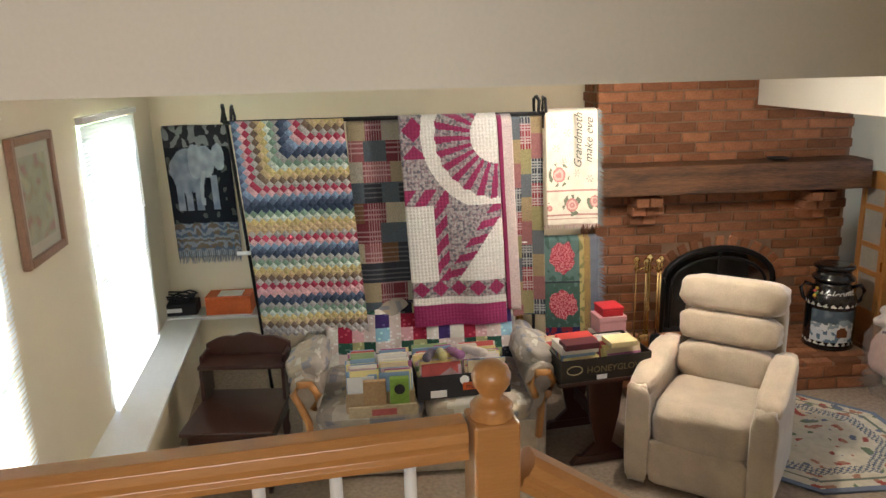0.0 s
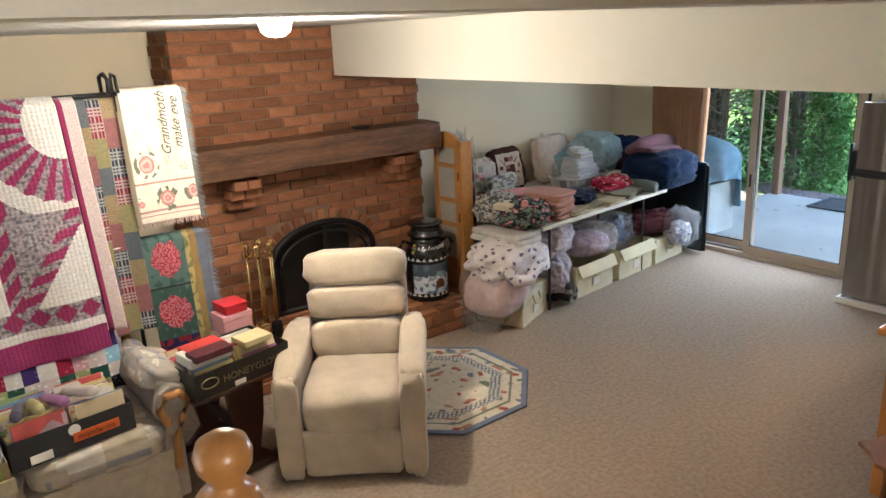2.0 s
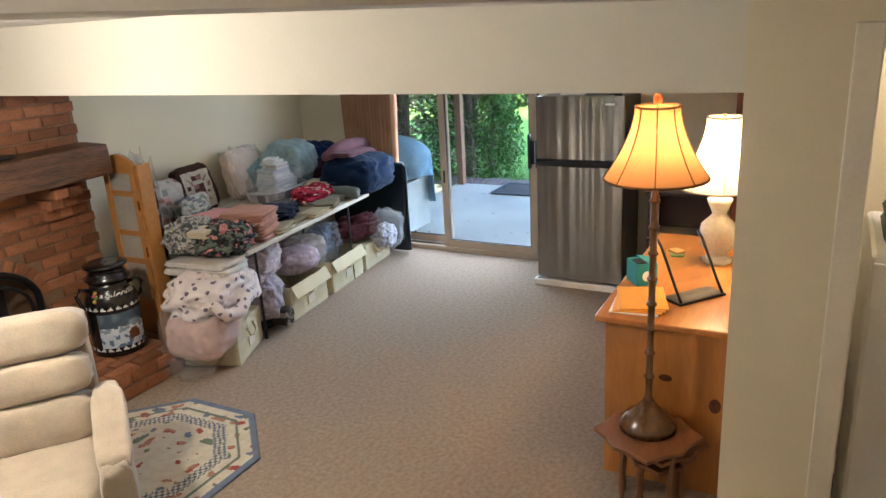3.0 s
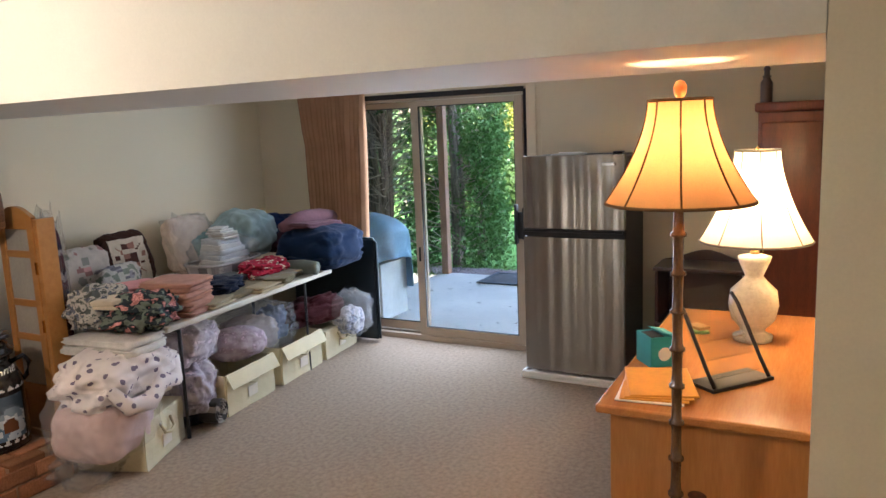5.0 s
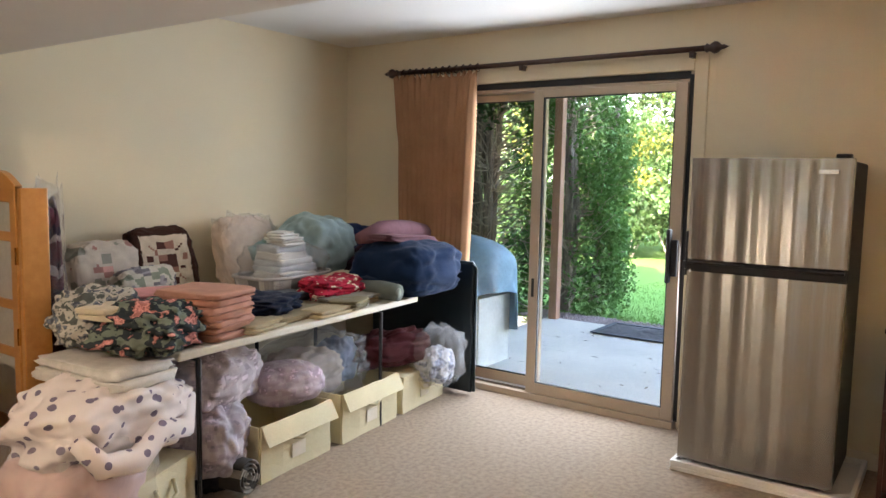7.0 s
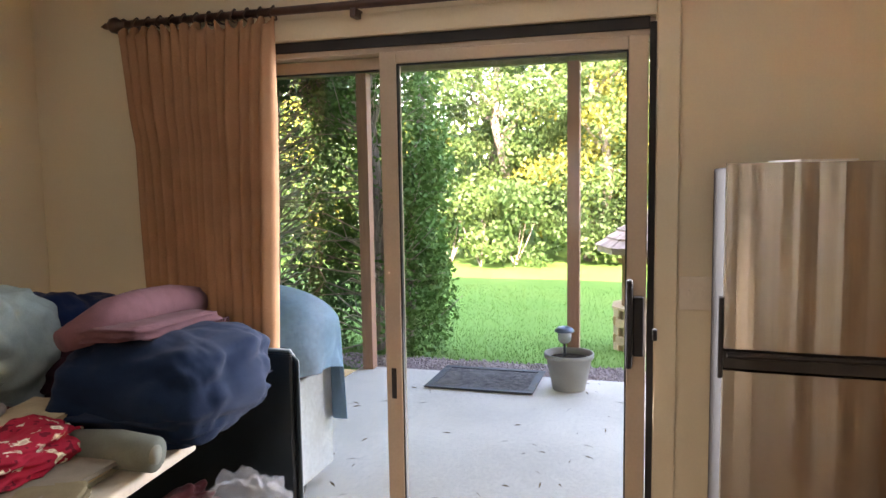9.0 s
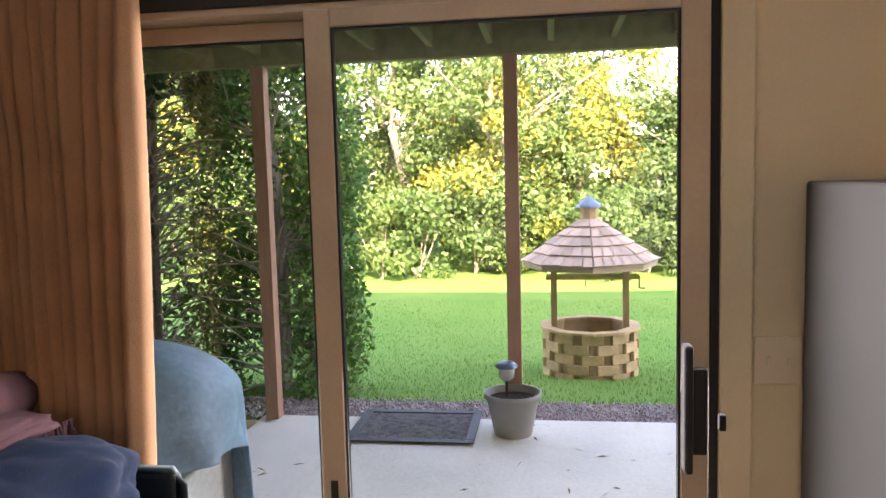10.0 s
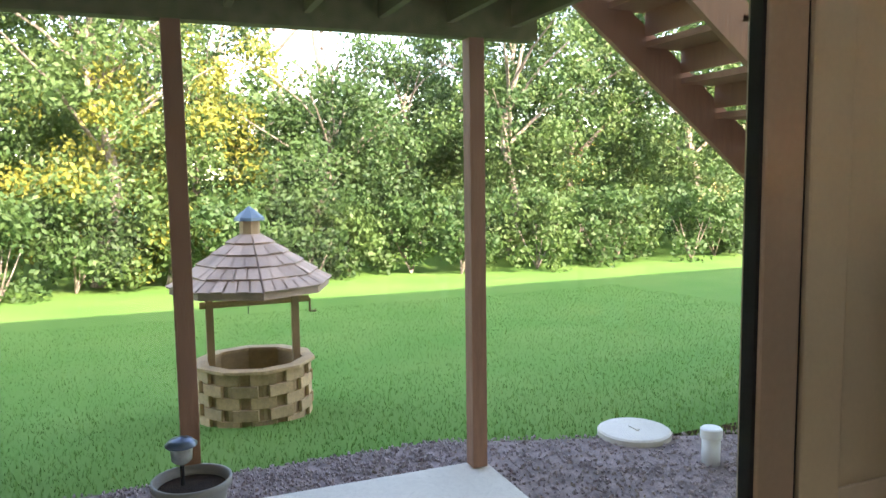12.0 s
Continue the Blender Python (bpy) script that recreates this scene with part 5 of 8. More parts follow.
ft2 = thing("papers", pose(7.3, 3.85, 1.546), "sheaf of papers lying on the refrigerator", "papers")
part("paper", box(-0.12, 0.10, -0.09, 0.1, 0.0, 0.012, 0.002), WHITE, ft2)
part("paper", merge(None, box(-0.1, 0.1, -0.08, 0.08, 0.013, 0.018), Matrix.Rotation(0.3, 4, "Z")), WHITE, ft2)

# ---- pine desk ----
dk = thing("pine_desk", pose(5.26, 2.56, 0.0), "knotty pine desk with an orange varnish", "desk")
part("desktop", box(-0.70, 0.70, -0.32, 0.34, 0.81, 0.842, 0.008), PINE_TOP, dk)
part("side_panel", box(-0.655, -0.63, -0.30, 0.30, 0.0, 0.81, 0.003), PINE, dk)
part("side_panel", box(0.63, 0.655, -0.30, 0.30, 0.0, 0.81, 0.003), PINE, dk)
part("back_panel", box(-0.629, 0.629, 0.27, 0.29, 0.08, 0.809, 0.003), PINE, dk)
part("drawer_unit", box(-0.629, -0.25, -0.29, 0.268, 0.05, 0.809, 0.003), PINE, dk)
for k in range(3):
    df = part("drawer_front", box(-0.61, -0.27, -0.312, -0.291, 0.08 + 0.24 * k, 0.30 + 0.24 * k, 0.006), PINE, dk)
    part("knob", turned([(0.008, 0), (0.016, 0.02), (0.0, 0.028)], 12, m=Matrix.Translation((-0.44, -0.312, 0.19 + 0.24 * k)) @ Matrix.Rotation(radians(90), 4, "X")), BRASS, df, smooth=True)
KNOT = mat("pine_knot", (0.13, 0.035, 0.012), 0.4, 0, 0.3, 30, 90, 0.1, 0.001, coat=0.4)
for y, z, w, h in ((0.02, 0.56, 0.030, 0.018), (-0.20, 0.46, 0.026, 0.036), (0.20, 0.16, 0.028, 0.022), (-0.1, 0.25, 0.015, 0.012)):
    part("knot", turned([(1, 0), (0.9, 0.02), (0.0, 0.03)], 18, m=Matrix.Translation((-0.655, y, z)) @ Matrix.Rotation(radians(-90), 4, "Y") @ Matrix.Diagonal((h, w, 0.03, 1)), caps=False), KNOT, dk)

env = thing("envelopes", pose(4.76, 2.75, 0.843, 0, 0, 8), "yellow padded envelopes lying on the desk", "envelopes")
YEL = mat("yellow_envelope", (0.78, 0.36, 0.035), 0.6, 0, 0.06, 8, 70, 0.1, 0.002)
for k in range(4):
    part("envelope", merge(None, box(-0.145, 0.145, -0.11, 0.11, 0, 0.005, 0.002, seg=1), Matrix.Translation((0.008 * k, -0.006 * k, 0.001 + 0.006 * k)) @ Matrix.Rotation(radians(-3 + 4 * k), 4, "Z")), YEL if k else WHITE, env)
bb = thing("light_bulb_box", pose(5.06, 2.80, 0.843, 0, 0, 38), "teal cardboard box of light bulbs", "box")
TEAL = mat("teal_card", (0.02, 0.30, 0.36), 0.5, 0, 0.05, 8, 70, 0.03, 0.001)
part("carton", box(-0.062, 0.062, -0.055, 0.055, 0, 0.115, 0.002), TEAL, bb)
part("flap", merge(None, box(-0.06, 0.06, 0.0, 0.05, 0, 0.002), Matrix.Translation((0, -0.04, 0.116)) @ Matrix.Rotation(radians(12), 4, "X")), TEAL, bb)
# black slab on the carton stands in for the shade inside its open top
part("opening_shade", box(-0.055, 0.03, 0.0, 0.05, 0.1155, 0.118), RUBBER, bb)
for x in (-0.03, 0.03):
    part("printed_bulb", turned([(0.022, 0), (0.022, 0.0015)], 18, m=Matrix.Translation((x, -0.0552, 0.045)) @ Matrix.Rotation(radians(90), 4, "X")), mat("bulb_print", (0.8, 0.62, 0.3), 0.5), bb)
    part("printed_bulb", box(x - 0.010, x + 0.010, -0.0572, -0.0552, 0.065, 0.085), WHITE, bb)
part("printed_bulb", turned([(0.026, 0), (0.026, 0.0015)], 18, m=Matrix.Translation((-0.0622, 0, 0.05)) @ Matrix.Rotation(radians(-90), 4, "Y")), WHITE, bb)
part("word_bar", box(-0.05, 0.02, -0.0575, -0.0553, 0.095, 0.105), mat("yellow_print", (0.8, 0.6, 0.05), 0.5), bb)

hl = thing("brochure_holder", pose(4.93, 2.52, 0.843, 0, 0, -38), "clear acrylic brochure holder on a black curved stand", "brochure holder")
part("base", box(-0.14, 0.14, -0.06, 0.06, 0, 0.012, 0.002), BLACK, hl)
ACRYL = clear("clear_acrylic", (0.95, 0.95, 0.93), 0.06)
for s in (-1, 1):
    part("arm", tube([(0.125 * s, -0.05, 0.012), (0.125 * s, -0.01, 0.07), (0.125 * s, 0.05, 0.17), (0.125 * s, 0.10, 0.25), (0.125 * s, 0.13, 0.28)], 0.007, 8), BLACK, hl, smooth=True)
for k in range(3):
    part("pocket", merge(None, box(-0.105 - 0.005 * k, 0.105 + 0.005 * k, -0.0015, 0.0015, 0, 0.20), Matrix.Translation((0, -0.03 + 0.045 * k, 0.035 + 0.05 * k)) @ Matrix.Rotation(radians(-30), 4, "X")), ACRYL, hl)
    part("pocket_lip", merge(None, box(-0.105, 0.105, -0.024, 0.0, 0, 0.003), Matrix.Translation((0, -0.03 + 0.045 * k, 0.035 + 0.05 * k)) @ Matrix.Rotation(radians(-30), 4, "X")), ACRYL, hl)
cd = thing("card_pack", pose(5.55, 2.72, 0.843, 0, 0, 20), "small green and orange packets lying on the desk", "packets")
dyed(part("packet", box(-0.05, 0.05, -0.035, 0.035, 0, 0.012, 0.003), PAINT, cd), (0.18, 0.35, 0.12))
dyed(part("packet", merge(None, box(-0.04, 0.04, -0.03, 0.03, 0.013, 0.028, 0.004), Matrix.Rotation(0.5, 4, "Z")), PAINT, cd), (0.55, 0.30, 0.10))
outlet = thing("wall_outlet", pose(6.2, 2.221, 1.05), "almond outlet plate on the wall behind the desk", "outlet")
part("plate", box(-0.035, 0.035, 0.0, 0.006, -0.057, 0.057, 0.002), TRIM, outlet)
part("socket", box(-0.017, 0.017, 0.006, 0.009, -0.04, 0.04, 0.002), TRIM, outlet)


def lamp_shade(parent, r0, r1, z0, z1, strength, tint, panels=8):
    """A bell shade with piped seams, lit from inside."""
    m = mat(parent.name + "_shade_cloth", tint, 0.85, 0, 0.05, 10, 200, 0.2, 0.002, translucent=0.42)
    prof = [(r0 + (r1 - r0) * (1 - (1 - t) ** 1.7) * 1.0, z0 + (z1 - z0) * t) for t in [i / 12 for i in range(13)]]
    sh = part("shade", turned(prof, 48, caps=False), m, parent, "pleated cream bell shade, lit", True)
    TAPE = mat(parent.name + "_shade_tape", [c * 0.35 for c in tint], 0.85)
    for k in range(panels):
        a = 2 * math.pi * k / panels + 0.2
        part("seam", tube([((r + 0.001) * math.cos(a), (r + 0.001) * math.sin(a), z) for r, z in prof], 0.0028, 5), TAPE, sh)
    for r, z in (prof[0], prof[-1]):
        part("rim", tube([(r * math.cos(a * 0.1963), r * math.sin(a * 0.1963), z) for a in range(33)], 0.005, 6), TAPE, sh)
    return sh


# floor lamp standing on nested tables
nt_ = thing("nesting_tables", pose(4.41, 2.61, 0.0, 0, 0, 12), "brown wooden nest of three star-topped tables", "nesting tables")
NUT = mat("walnut_stain", (0.21, 0.085, 0.03), 0.42, 0, 0.14, 4, 30, 0.1, 0.002, None, (1, 6, 6), coat=0.3)
for k, (sz, zt, dx, dy) in enumerate(((0.205, 0.385, 0, 0), (0.175, 0.325, 0.05, -0.06), (0.14, 0.265, 0.03, -0.05))):
    star = [((sz if i % 2 == 0 else sz * 0.93) * math.cos(math.pi * i / 8) * (1 if i % 4 else 1.16) + dx, (sz if i % 2 == 0 else sz * 0.93) * math.sin(math.pi * i / 8) * (1 if i % 4 else 1.16) + dy) for i in range(16)]
    tp = part("table", prism(star, zt - 0.02, zt, 0.003), NUT, nt_)
    for i in range(4):
        a = math.pi / 4 + i * math.pi / 2
        part("leg", turned([(0.012, 0), (0.016, 0.05), (0.010, 0.09), (0.018, zt * 0.5), (0.010, zt * 0.75), (0.017, zt - 0.02)], 10, m=Matrix.Translation((sz * 0.72 * math.cos(a) + dx, sz * 0.72 * math.sin(a) + dy, 0))), NUT, tp, smooth=True)
fl = thing("floor_lamp", pose(4.45, 2.62, 0.386), "bamboo-style floor lamp with a cream bell shade, switched on", "lamp")
BAMBOO = mat("dark_bamboo", (0.075, 0.035, 0.014), 0.25, 0, 0.2, 12, 60, 0.1, 0.001, (0.14, 0.065, 0.02), (4, 4, 1), coat=0.5)
part("base", turned([(0.125, 0), (0.125, 0.03), (0.105, 0.045), (0.10, 0.06), (0.07, 0.075), (0.05, 0.10), (0.025, 0.13)], 32), BAMBOO, fl, smooth=True)
prof = []
for k in range(10):
    z = 0.13 + 0.113 * k
    prof += [(0.016, z), (0.023, z + 0.004), (0.023, z + 0.012), (0.016, z + 0.018), (0.0145, z + 0.06)]
part("pole", turned(prof + [(0.014, 1.25)], 16), BAMBOO, fl, smooth=True)
part("finial", turned([(0.006, 1.425), (0.016, 1.435), (0.019, 1.455), (0.012, 1.47), (0.0, 1.475)], 16, caps=False), mat("amber_finial", (0.6, 0.2, 0.06), 0.2), fl, smooth=True)
part("harp", tube([(0.0, 0.0, 1.24), (0.06, 0, 1.29), (0.05, 0, 1.39), (0, 0, 1.43), (-0.05, 0, 1.39), (-0.06, 0, 1.29), (0, 0, 1.24)], 0.003, 6), BRASS, fl)
part("bulb", pillow(0.055, 0.055, 0.09, 1.0, 0, 0, n=10, m=Matrix.Translation((0, 0, 1.28))), glow("lamp_bulb", (1.0, 0.75, 0.42), 1.6), fl, smooth=True).visible_shadow = False
lamp_shade(fl, 0.205, 0.085, 1.135, 1.42, 1.0, (0.52, 0.29, 0.12), 8)

tl = thing("table_lamp", pose(5.5, 2.5, 0.842), "cut-glass table lamp with a white bell shade, switched on", "lamp")
CUT = mat("cut_glass", (0.62, 0.60, 0.54), 0.12, 0, 0.1, 20, 70, 0.6, 0.006, translucent=0.3)
part("base", turned([(0.075, 0), (0.078, 0.02), (0.045, 0.035), (0.05, 0.05), (0.085, 0.09), (0.098, 0.15), (0.09, 0.21), (0.05, 0.25), (0.035, 0.27), (0.06, 0.33), (0.065, 0.35), (0.03, 0.36)], 28), CUT, tl, smooth=True)
part("socket", turned([(0.018, 0.36), (0.018, 0.42)], 12), BRASS, tl, smooth=True)
part("bulb", pillow(0.06, 0.06, 0.1, 1.0, 0, 0, n=10, m=Matrix.Translation((0, 0, 0.50))), glow("lamp_bulb_2", (1.0, 0.82, 0.55), 1.6), tl, smooth=True).visible_shadow = False
lamp_shade(tl, 0.215, 0.085, 0.415, 0.78, 1.0, (0.84, 0.78, 0.66), 8)
part("finial", turned([(0.004, 0.775), (0.009, 0.785), (0.0, 0.80)], 10, caps=False), BRASS, tl, smooth=True)

# dark bench and tall cherry cabinet in the corner
bn = thing("wooden_bench", pose(7.36, 2.97, 0.0), "dark maple hall bench with a scalloped back", "bench")
part("seat", box(-0.2, 0.2, -0.27, 0.27, 0.40, 0.43, 0.006), DARK_WOOD, bn)
part("back", prism([(-0.27, 0.43), (-0.27, 0.80)] + [(-0.27 + 0.54 * i / 20, 0.80 + 0.07 * math.sin(math.pi * i / 20) ** 2) for i in range(21)] + [(0.27, 0.80), (0.27, 0.43)], 0.17, 0.195, 0.004, None, Matrix(((0, 0, 1, 0), (1, 0, 0, 0), (0, 1, 0, 0), (0, 0, 0, 1)))), DARK_WOOD, bn)
part("shelf", box(-0.18, 0.165, -0.285, 0.285, 0.775, 0.80, 0.006), DARK_WOOD, bn)
for s in (-1, 1):
    part("side", box(-0.18, 0.165, 0.26 * s - 0.01, 0.26 * s + 0.01, 0.0, 0.774, 0.003), DARK_WOOD, bn)
part("front", box(-0.18, -0.16, -0.249, 0.249, 0.05, 0.399, 0.003), DARK_WOOD, bn)
hu = thing("tall_cabinet", pose(7.34, 2.46, 0.0), "tall narrow cherry wood cabinet in the corner", "cabinet")
part("body", box(-0.2, 0.24, -0.2, 0.17, 0.0, 1.78, 0.004), CHERRY, hu)
part("cornice", box(-0.225, 0.24, -0.22, 0.19, 1.781, 1.84, 0.014), CHERRY, hu)
dr_ = part("door", box(-0.222, -0.201, -0.18, 0.15, 0.08, 1.72, 0.006), CHERRY, hu)
part("knob", turned([(0.006, 0), (0.014, 0.018), (0.0, 0.025)], 12, m=Matrix.Translation((-0.222, 0.12, 0.95)) @ Matrix.Rotation(radians(-90), 4, "Y")), BRASS, dr_, smooth=True)
vs_ = thing("wooden_bottle", pose(7.3, 2.60, 1.841), "dark turned wooden ornament on top of the cabinet", "ornament")
part("body", turned([(0.035, 0), (0.035, 0.12), (0.018, 0.15), (0.016, 0.19), (0.022, 0.2), (0.0, 0.24)], 16, caps=False), DARK_WOOD, vs_, smooth=True)
part("collar", turned([(0.024, 0.15), (0.026, 0.156), (0.024, 0.162)], 16), DARK_WOOD, vs_, smooth=True)

# ---- laundry doorway ----
dc = setting(new("door_2"), "cased laundry doorway")
for a, b, c, d in ((1.90, 1.975, 0.0, 2.105), (1.045, 1.12, 0.0, 2.105), (1.12, 1.90, 2.03, 2.105)):
    part("casing", box(3.942, 3.9585, a, b, c, d, 0.005), TRIM, dc)
setting(link("wall_laundry_back", box(5.0, 5.08, -1.9, 2.10, 0, 2.39), WALL), "laundry room wall")
wa = thing("washing_machine", pose(4.46, 1.52, 0.0), "white front-loading washing machine", "washing machine")
part("body", box(-0.30, 0.32, -0.34, 0.34, 0.36, 1.36, 0.02), WHITE, wa)
part("pedestal", box(-0.29, 0.32, -0.34, 0.34, 0.0, 0.35, 0.01), WHITE, wa)
part("control_panel", box(-0.315, -0.301, -0.33, 0.33, 1.18, 1.34, 0.006), WHITE, wa)
part("dial", turned([(0.045, 0), (0.04, 0.02), (0.0, 0.024)], 20, m=Matrix.Translation((-0.315, 0.2, 1.26)) @ Matrix.Rotation(radians(-90), 4, "Y")), STEEL, wa, smooth=True)
pr = part("door_ring", turned([(0.17, 0.0), (0.21, 0.0), (0.215, 0.02), (0.19, 0.04), (0.165, 0.03)], 40, m=Matrix.Translation((-0.30, 0.02, 0.84)) @ Matrix.Rotation(radians(-90), 4, "Y"), caps=False), STEEL, wa, smooth=True)
part("door_glass", turned([(0.17, 0.01), (0.12, 0.03), (0.0, 0.04)], 32, m=Matrix.Translation((-0.30, 0.02, 0.84)) @ Matrix.Rotation(radians(-90), 4, "Y"), caps=False), GLOSS_BLACK, pr, smooth=True)
part("drawer_handle", tube([(-0.305, -0.3, 0.25), (-0.33, 0, 0.25), (-0.305, 0.3, 0.25)], 0.012, 8), STEEL, wa)

folds = [(0.30, 0.30, 0.30), (0.36, 0.06, 0.07), (0.55, 0.28, 0.27), (0.10, 0.20, 0.20), (0.14, 0.24, 0.23)]
tw_ = thing("towel_stack", pose(4.42, 1.62, 1.362), "stack of folded coloured towels on the washing machine", "towels")
for k in range(6):
    dyed(part("fold", pillow(0.34, 0.40, 0.065, 0.25, 0.006, 70 + k, n=14, m=Matrix.Translation((0, 0, 0.035 + 0.058 * k))), CLOTH, tw_, smooth=True), folds[(4 - k) % 5])
lc = thing("ceiling_light", pose(4.5, 0.9, 2.398), "plain round ceiling light in the laundry room", "ceiling light")
part("base", turned([(0.12, -0.03), (0.12, 0.0)], 28), WHITE, lc)
part("diffuser", turned([(0.0, -0.09), (0.07, -0.08), (0.10, -0.05), (0.11, -0.031)], 28, caps=False), glow("laundry_diffuser", (1.0, 0.92, 0.8), 1.5), lc, smooth=True).visible_shadow = False
# ---- folding tables along the back wall, heaped with linens ----
TURN_T = 5.0
PLASTIC = mat("cream_plastic_top", (0.66, 0.60, 0.48), 0.55, 0, 0.06, 5, 80, 0.1, 0.001)
for k, (x, y) in enumerate(((5.88, 5.95), (5.92, 6.50))):
    tb = thing("folding_table", pose(x, y, 0.0, 0, 0, TURN_T if k == 0 else 0), "long cream folding table covered with linens", "table", "folding tables")
    part("tabletop", box(-0.80, 0.98, -0.38 if k == 0 else -0.12, 0.20 if k == 0 else 0.36, 0.685, 0.72, 0.008), PLASTIC, tb)
    for s in (-1, 1):
        part("leg_frame", tube([(0.66 * s, -0.33, 0.0), (0.66 * s, -0.33, 0.66), (0.66 * s, 0.15, 0.66), (0.66 * s, 0.15, 0.0)] if k == 0 else [(0.7 * s, 0.3, 0.0), (0.7 * s, 0.3, 0.684)], 0.013, 8), BLACK, tb)


def printed(name, ground, bloom, leaf, scale, spread=0.09):
    """Cotton with a scattered print: blooms and leaves on a plain ground."""
    m = mat(name, ground, 0.92, 0, 0.08, 18, 260, 0.35, 0.003)
    n, l = m.node_tree.nodes, m.node_tree.links
    tc, no, ramp = n.new("ShaderNodeTexCoord"), n.new("ShaderNodeTexNoise"), n.new("ShaderNodeValToRGB")
    no.inputs["Scale"].default_value, no.inputs["Detail"].default_value = scale, 3
    cr = ramp.color_ramp
    cr.interpolation = "CONSTANT"
    cr.elements[0].color = (*leaf, 1)
    cr.elements[1].position, cr.elements[1].color = 0.5 - spread, (*ground, 1)
    for pos, c in ((0.5 + spread, bloom), (0.53 + spread, tuple(min(0.8, 1.6 * v + 0.05) for v in bloom)), (0.57 + spread, bloom)):
        cr.elements.new(pos).color = (*c, 1)
    l.new(tc.outputs["Object"], no.inputs["Vector"]), l.new(no.outputs[0], ramp.inputs[0])
    l.new(ramp.outputs[0], n["Principled BSDF"].inputs["Base Color"])
    return m


def sprigged(name, ground, dot, scale, radius):
    """Cotton with small evenly scattered sprigs."""
    m = mat(name, ground, 0.92, 0, 0.08, 18, 260, 0.35, 0.003)
    n, l = m.node_tree.nodes, m.node_tree.links
    tc, vo, lt, mx = n.new("ShaderNodeTexCoord"), n.new("ShaderNodeTexVoronoi"), n.new("ShaderNodeMath"), n.new("ShaderNodeMix")
    vo.inputs["Scale"].default_value = scale
    lt.operation, lt.inputs[1].default_value = "LESS_THAN", radius
    mx.data_type = "RGBA"
    mx.inputs["A"].default_value, mx.inputs["B"].default_value = (*ground, 1), (*dot, 1)
    l.new(tc.outputs["Object"], vo.inputs["Vector"]), l.new(vo.outputs["Distance"], lt.inputs[0]), l.new(lt.outputs[0], mx.inputs["Factor"])
    l.new(mx.outputs["Result"], n["Principled BSDF"].inputs["Base Color"])
    return m


def heap(name, at, size, colour, label, category, seed=0, wrinkle=0.05, power=0.7, turn=0.0, group="", material=None, n=30, freq=7.0):
    """A slumped heap of cloth or a stuffed bag, with folds."""
    w, d, h = size
    bm = pillow(w, d, h, power, wrinkle * 0.6, seed, n=max(n, 60), freq=freq * 0.62)
    for v in bm.verts:
        f = 0.012 * math.sin(v.co.x * 19 + 3 * noise.noise(v.co * 6 + Vector((seed, 0, 0)))) * math.cos(v.co.y * 13 + seed)
        v.co *= 1 + f / max(0.12, min(w, d, h)) * 0.5
        q = Vector((v.co.x / w, v.co.y / d, v.co.z / h)) * 2.5 + Vector((seed, 1.7 * seed, 0))
        crease = abs(noise.noise(q)) + 0.5 * abs(noise.noise(q * 2.1))
        v.co *= 1 + 0.17 * min(1.0, wrinkle / 0.08) * (crease - 0.28)
        p = Vector((v.co.x * 12, v.co.y * 7, v.co.z * 5)) + Vector((seed, 0, 2.3 * seed))
        p += 0.8 * noise.noise_vector(v.co * 4 + Vector((0, seed, 0)))
        v.co += v.co.normalized() * (0.012 * min(1.0, wrinkle / 0.06) * (0.35 - abs(noise.noise(p))) + 0.005 * (0.3 - abs(noise.noise(p * 2.3))))
        v.co.z = max(v.co.z, -h / 2 * 0.86)
    lo = min(v.co.z for v in bm.verts)
    for v in bm.verts:
        v.co.z -= lo
    ob = link(name, bm, material or CLOTH, smooth=True)
    if material is None:
        dyed(ob, colour)
    ob.matrix_basis = pose(*at, 0, 0, turn)
    return tagged(ob, label, category, group)


def folded(name, at, w, d, layers, h, colours, label, category, turn=0.0, group="", seed=0):
    """A stack of folded cloth: each layer a soft slab with a rounded fold at the front."""
    t = thing(name, pose(*at, 0, 0, turn), label, category, group)
    for k in range(layers):
        th = h / layers
        c = colours[k % len(colours)] if isinstance(colours, list) else colours
        ww, dd = w * random.uniform(0.94, 1.0), d * random.uniform(0.94, 1.0)
        bm = pillow(ww, dd, th * 1.05, 0.22, 0.006, seed + k, n=16, m=Matrix.Translation((random.uniform(-0.01, 0.01), random.uniform(-0.01, 0.01), th * (k + 0.5))) @ Matrix.Rotation(radians(random.uniform(-3, 3)), 4, "Z"))
        dyed(part("fold", bm, CLOTH, t, smooth=True), c)
    return t


def floral(ground, bloom, leaf, size=9.0, amount=0.22):
    def f(p):
        n1, n2 = noise.noise(p * size), noise.noise(p * size * 2.3 + Vector((5, 0, 0)))
        if n1 > amount:
            return bloom if n2 > -0.1 else tuple(min(0.8, c * 1.6 + 0.05) for c in bloom)
        if n1 < -amount:
            return leaf
        return ground
    return f


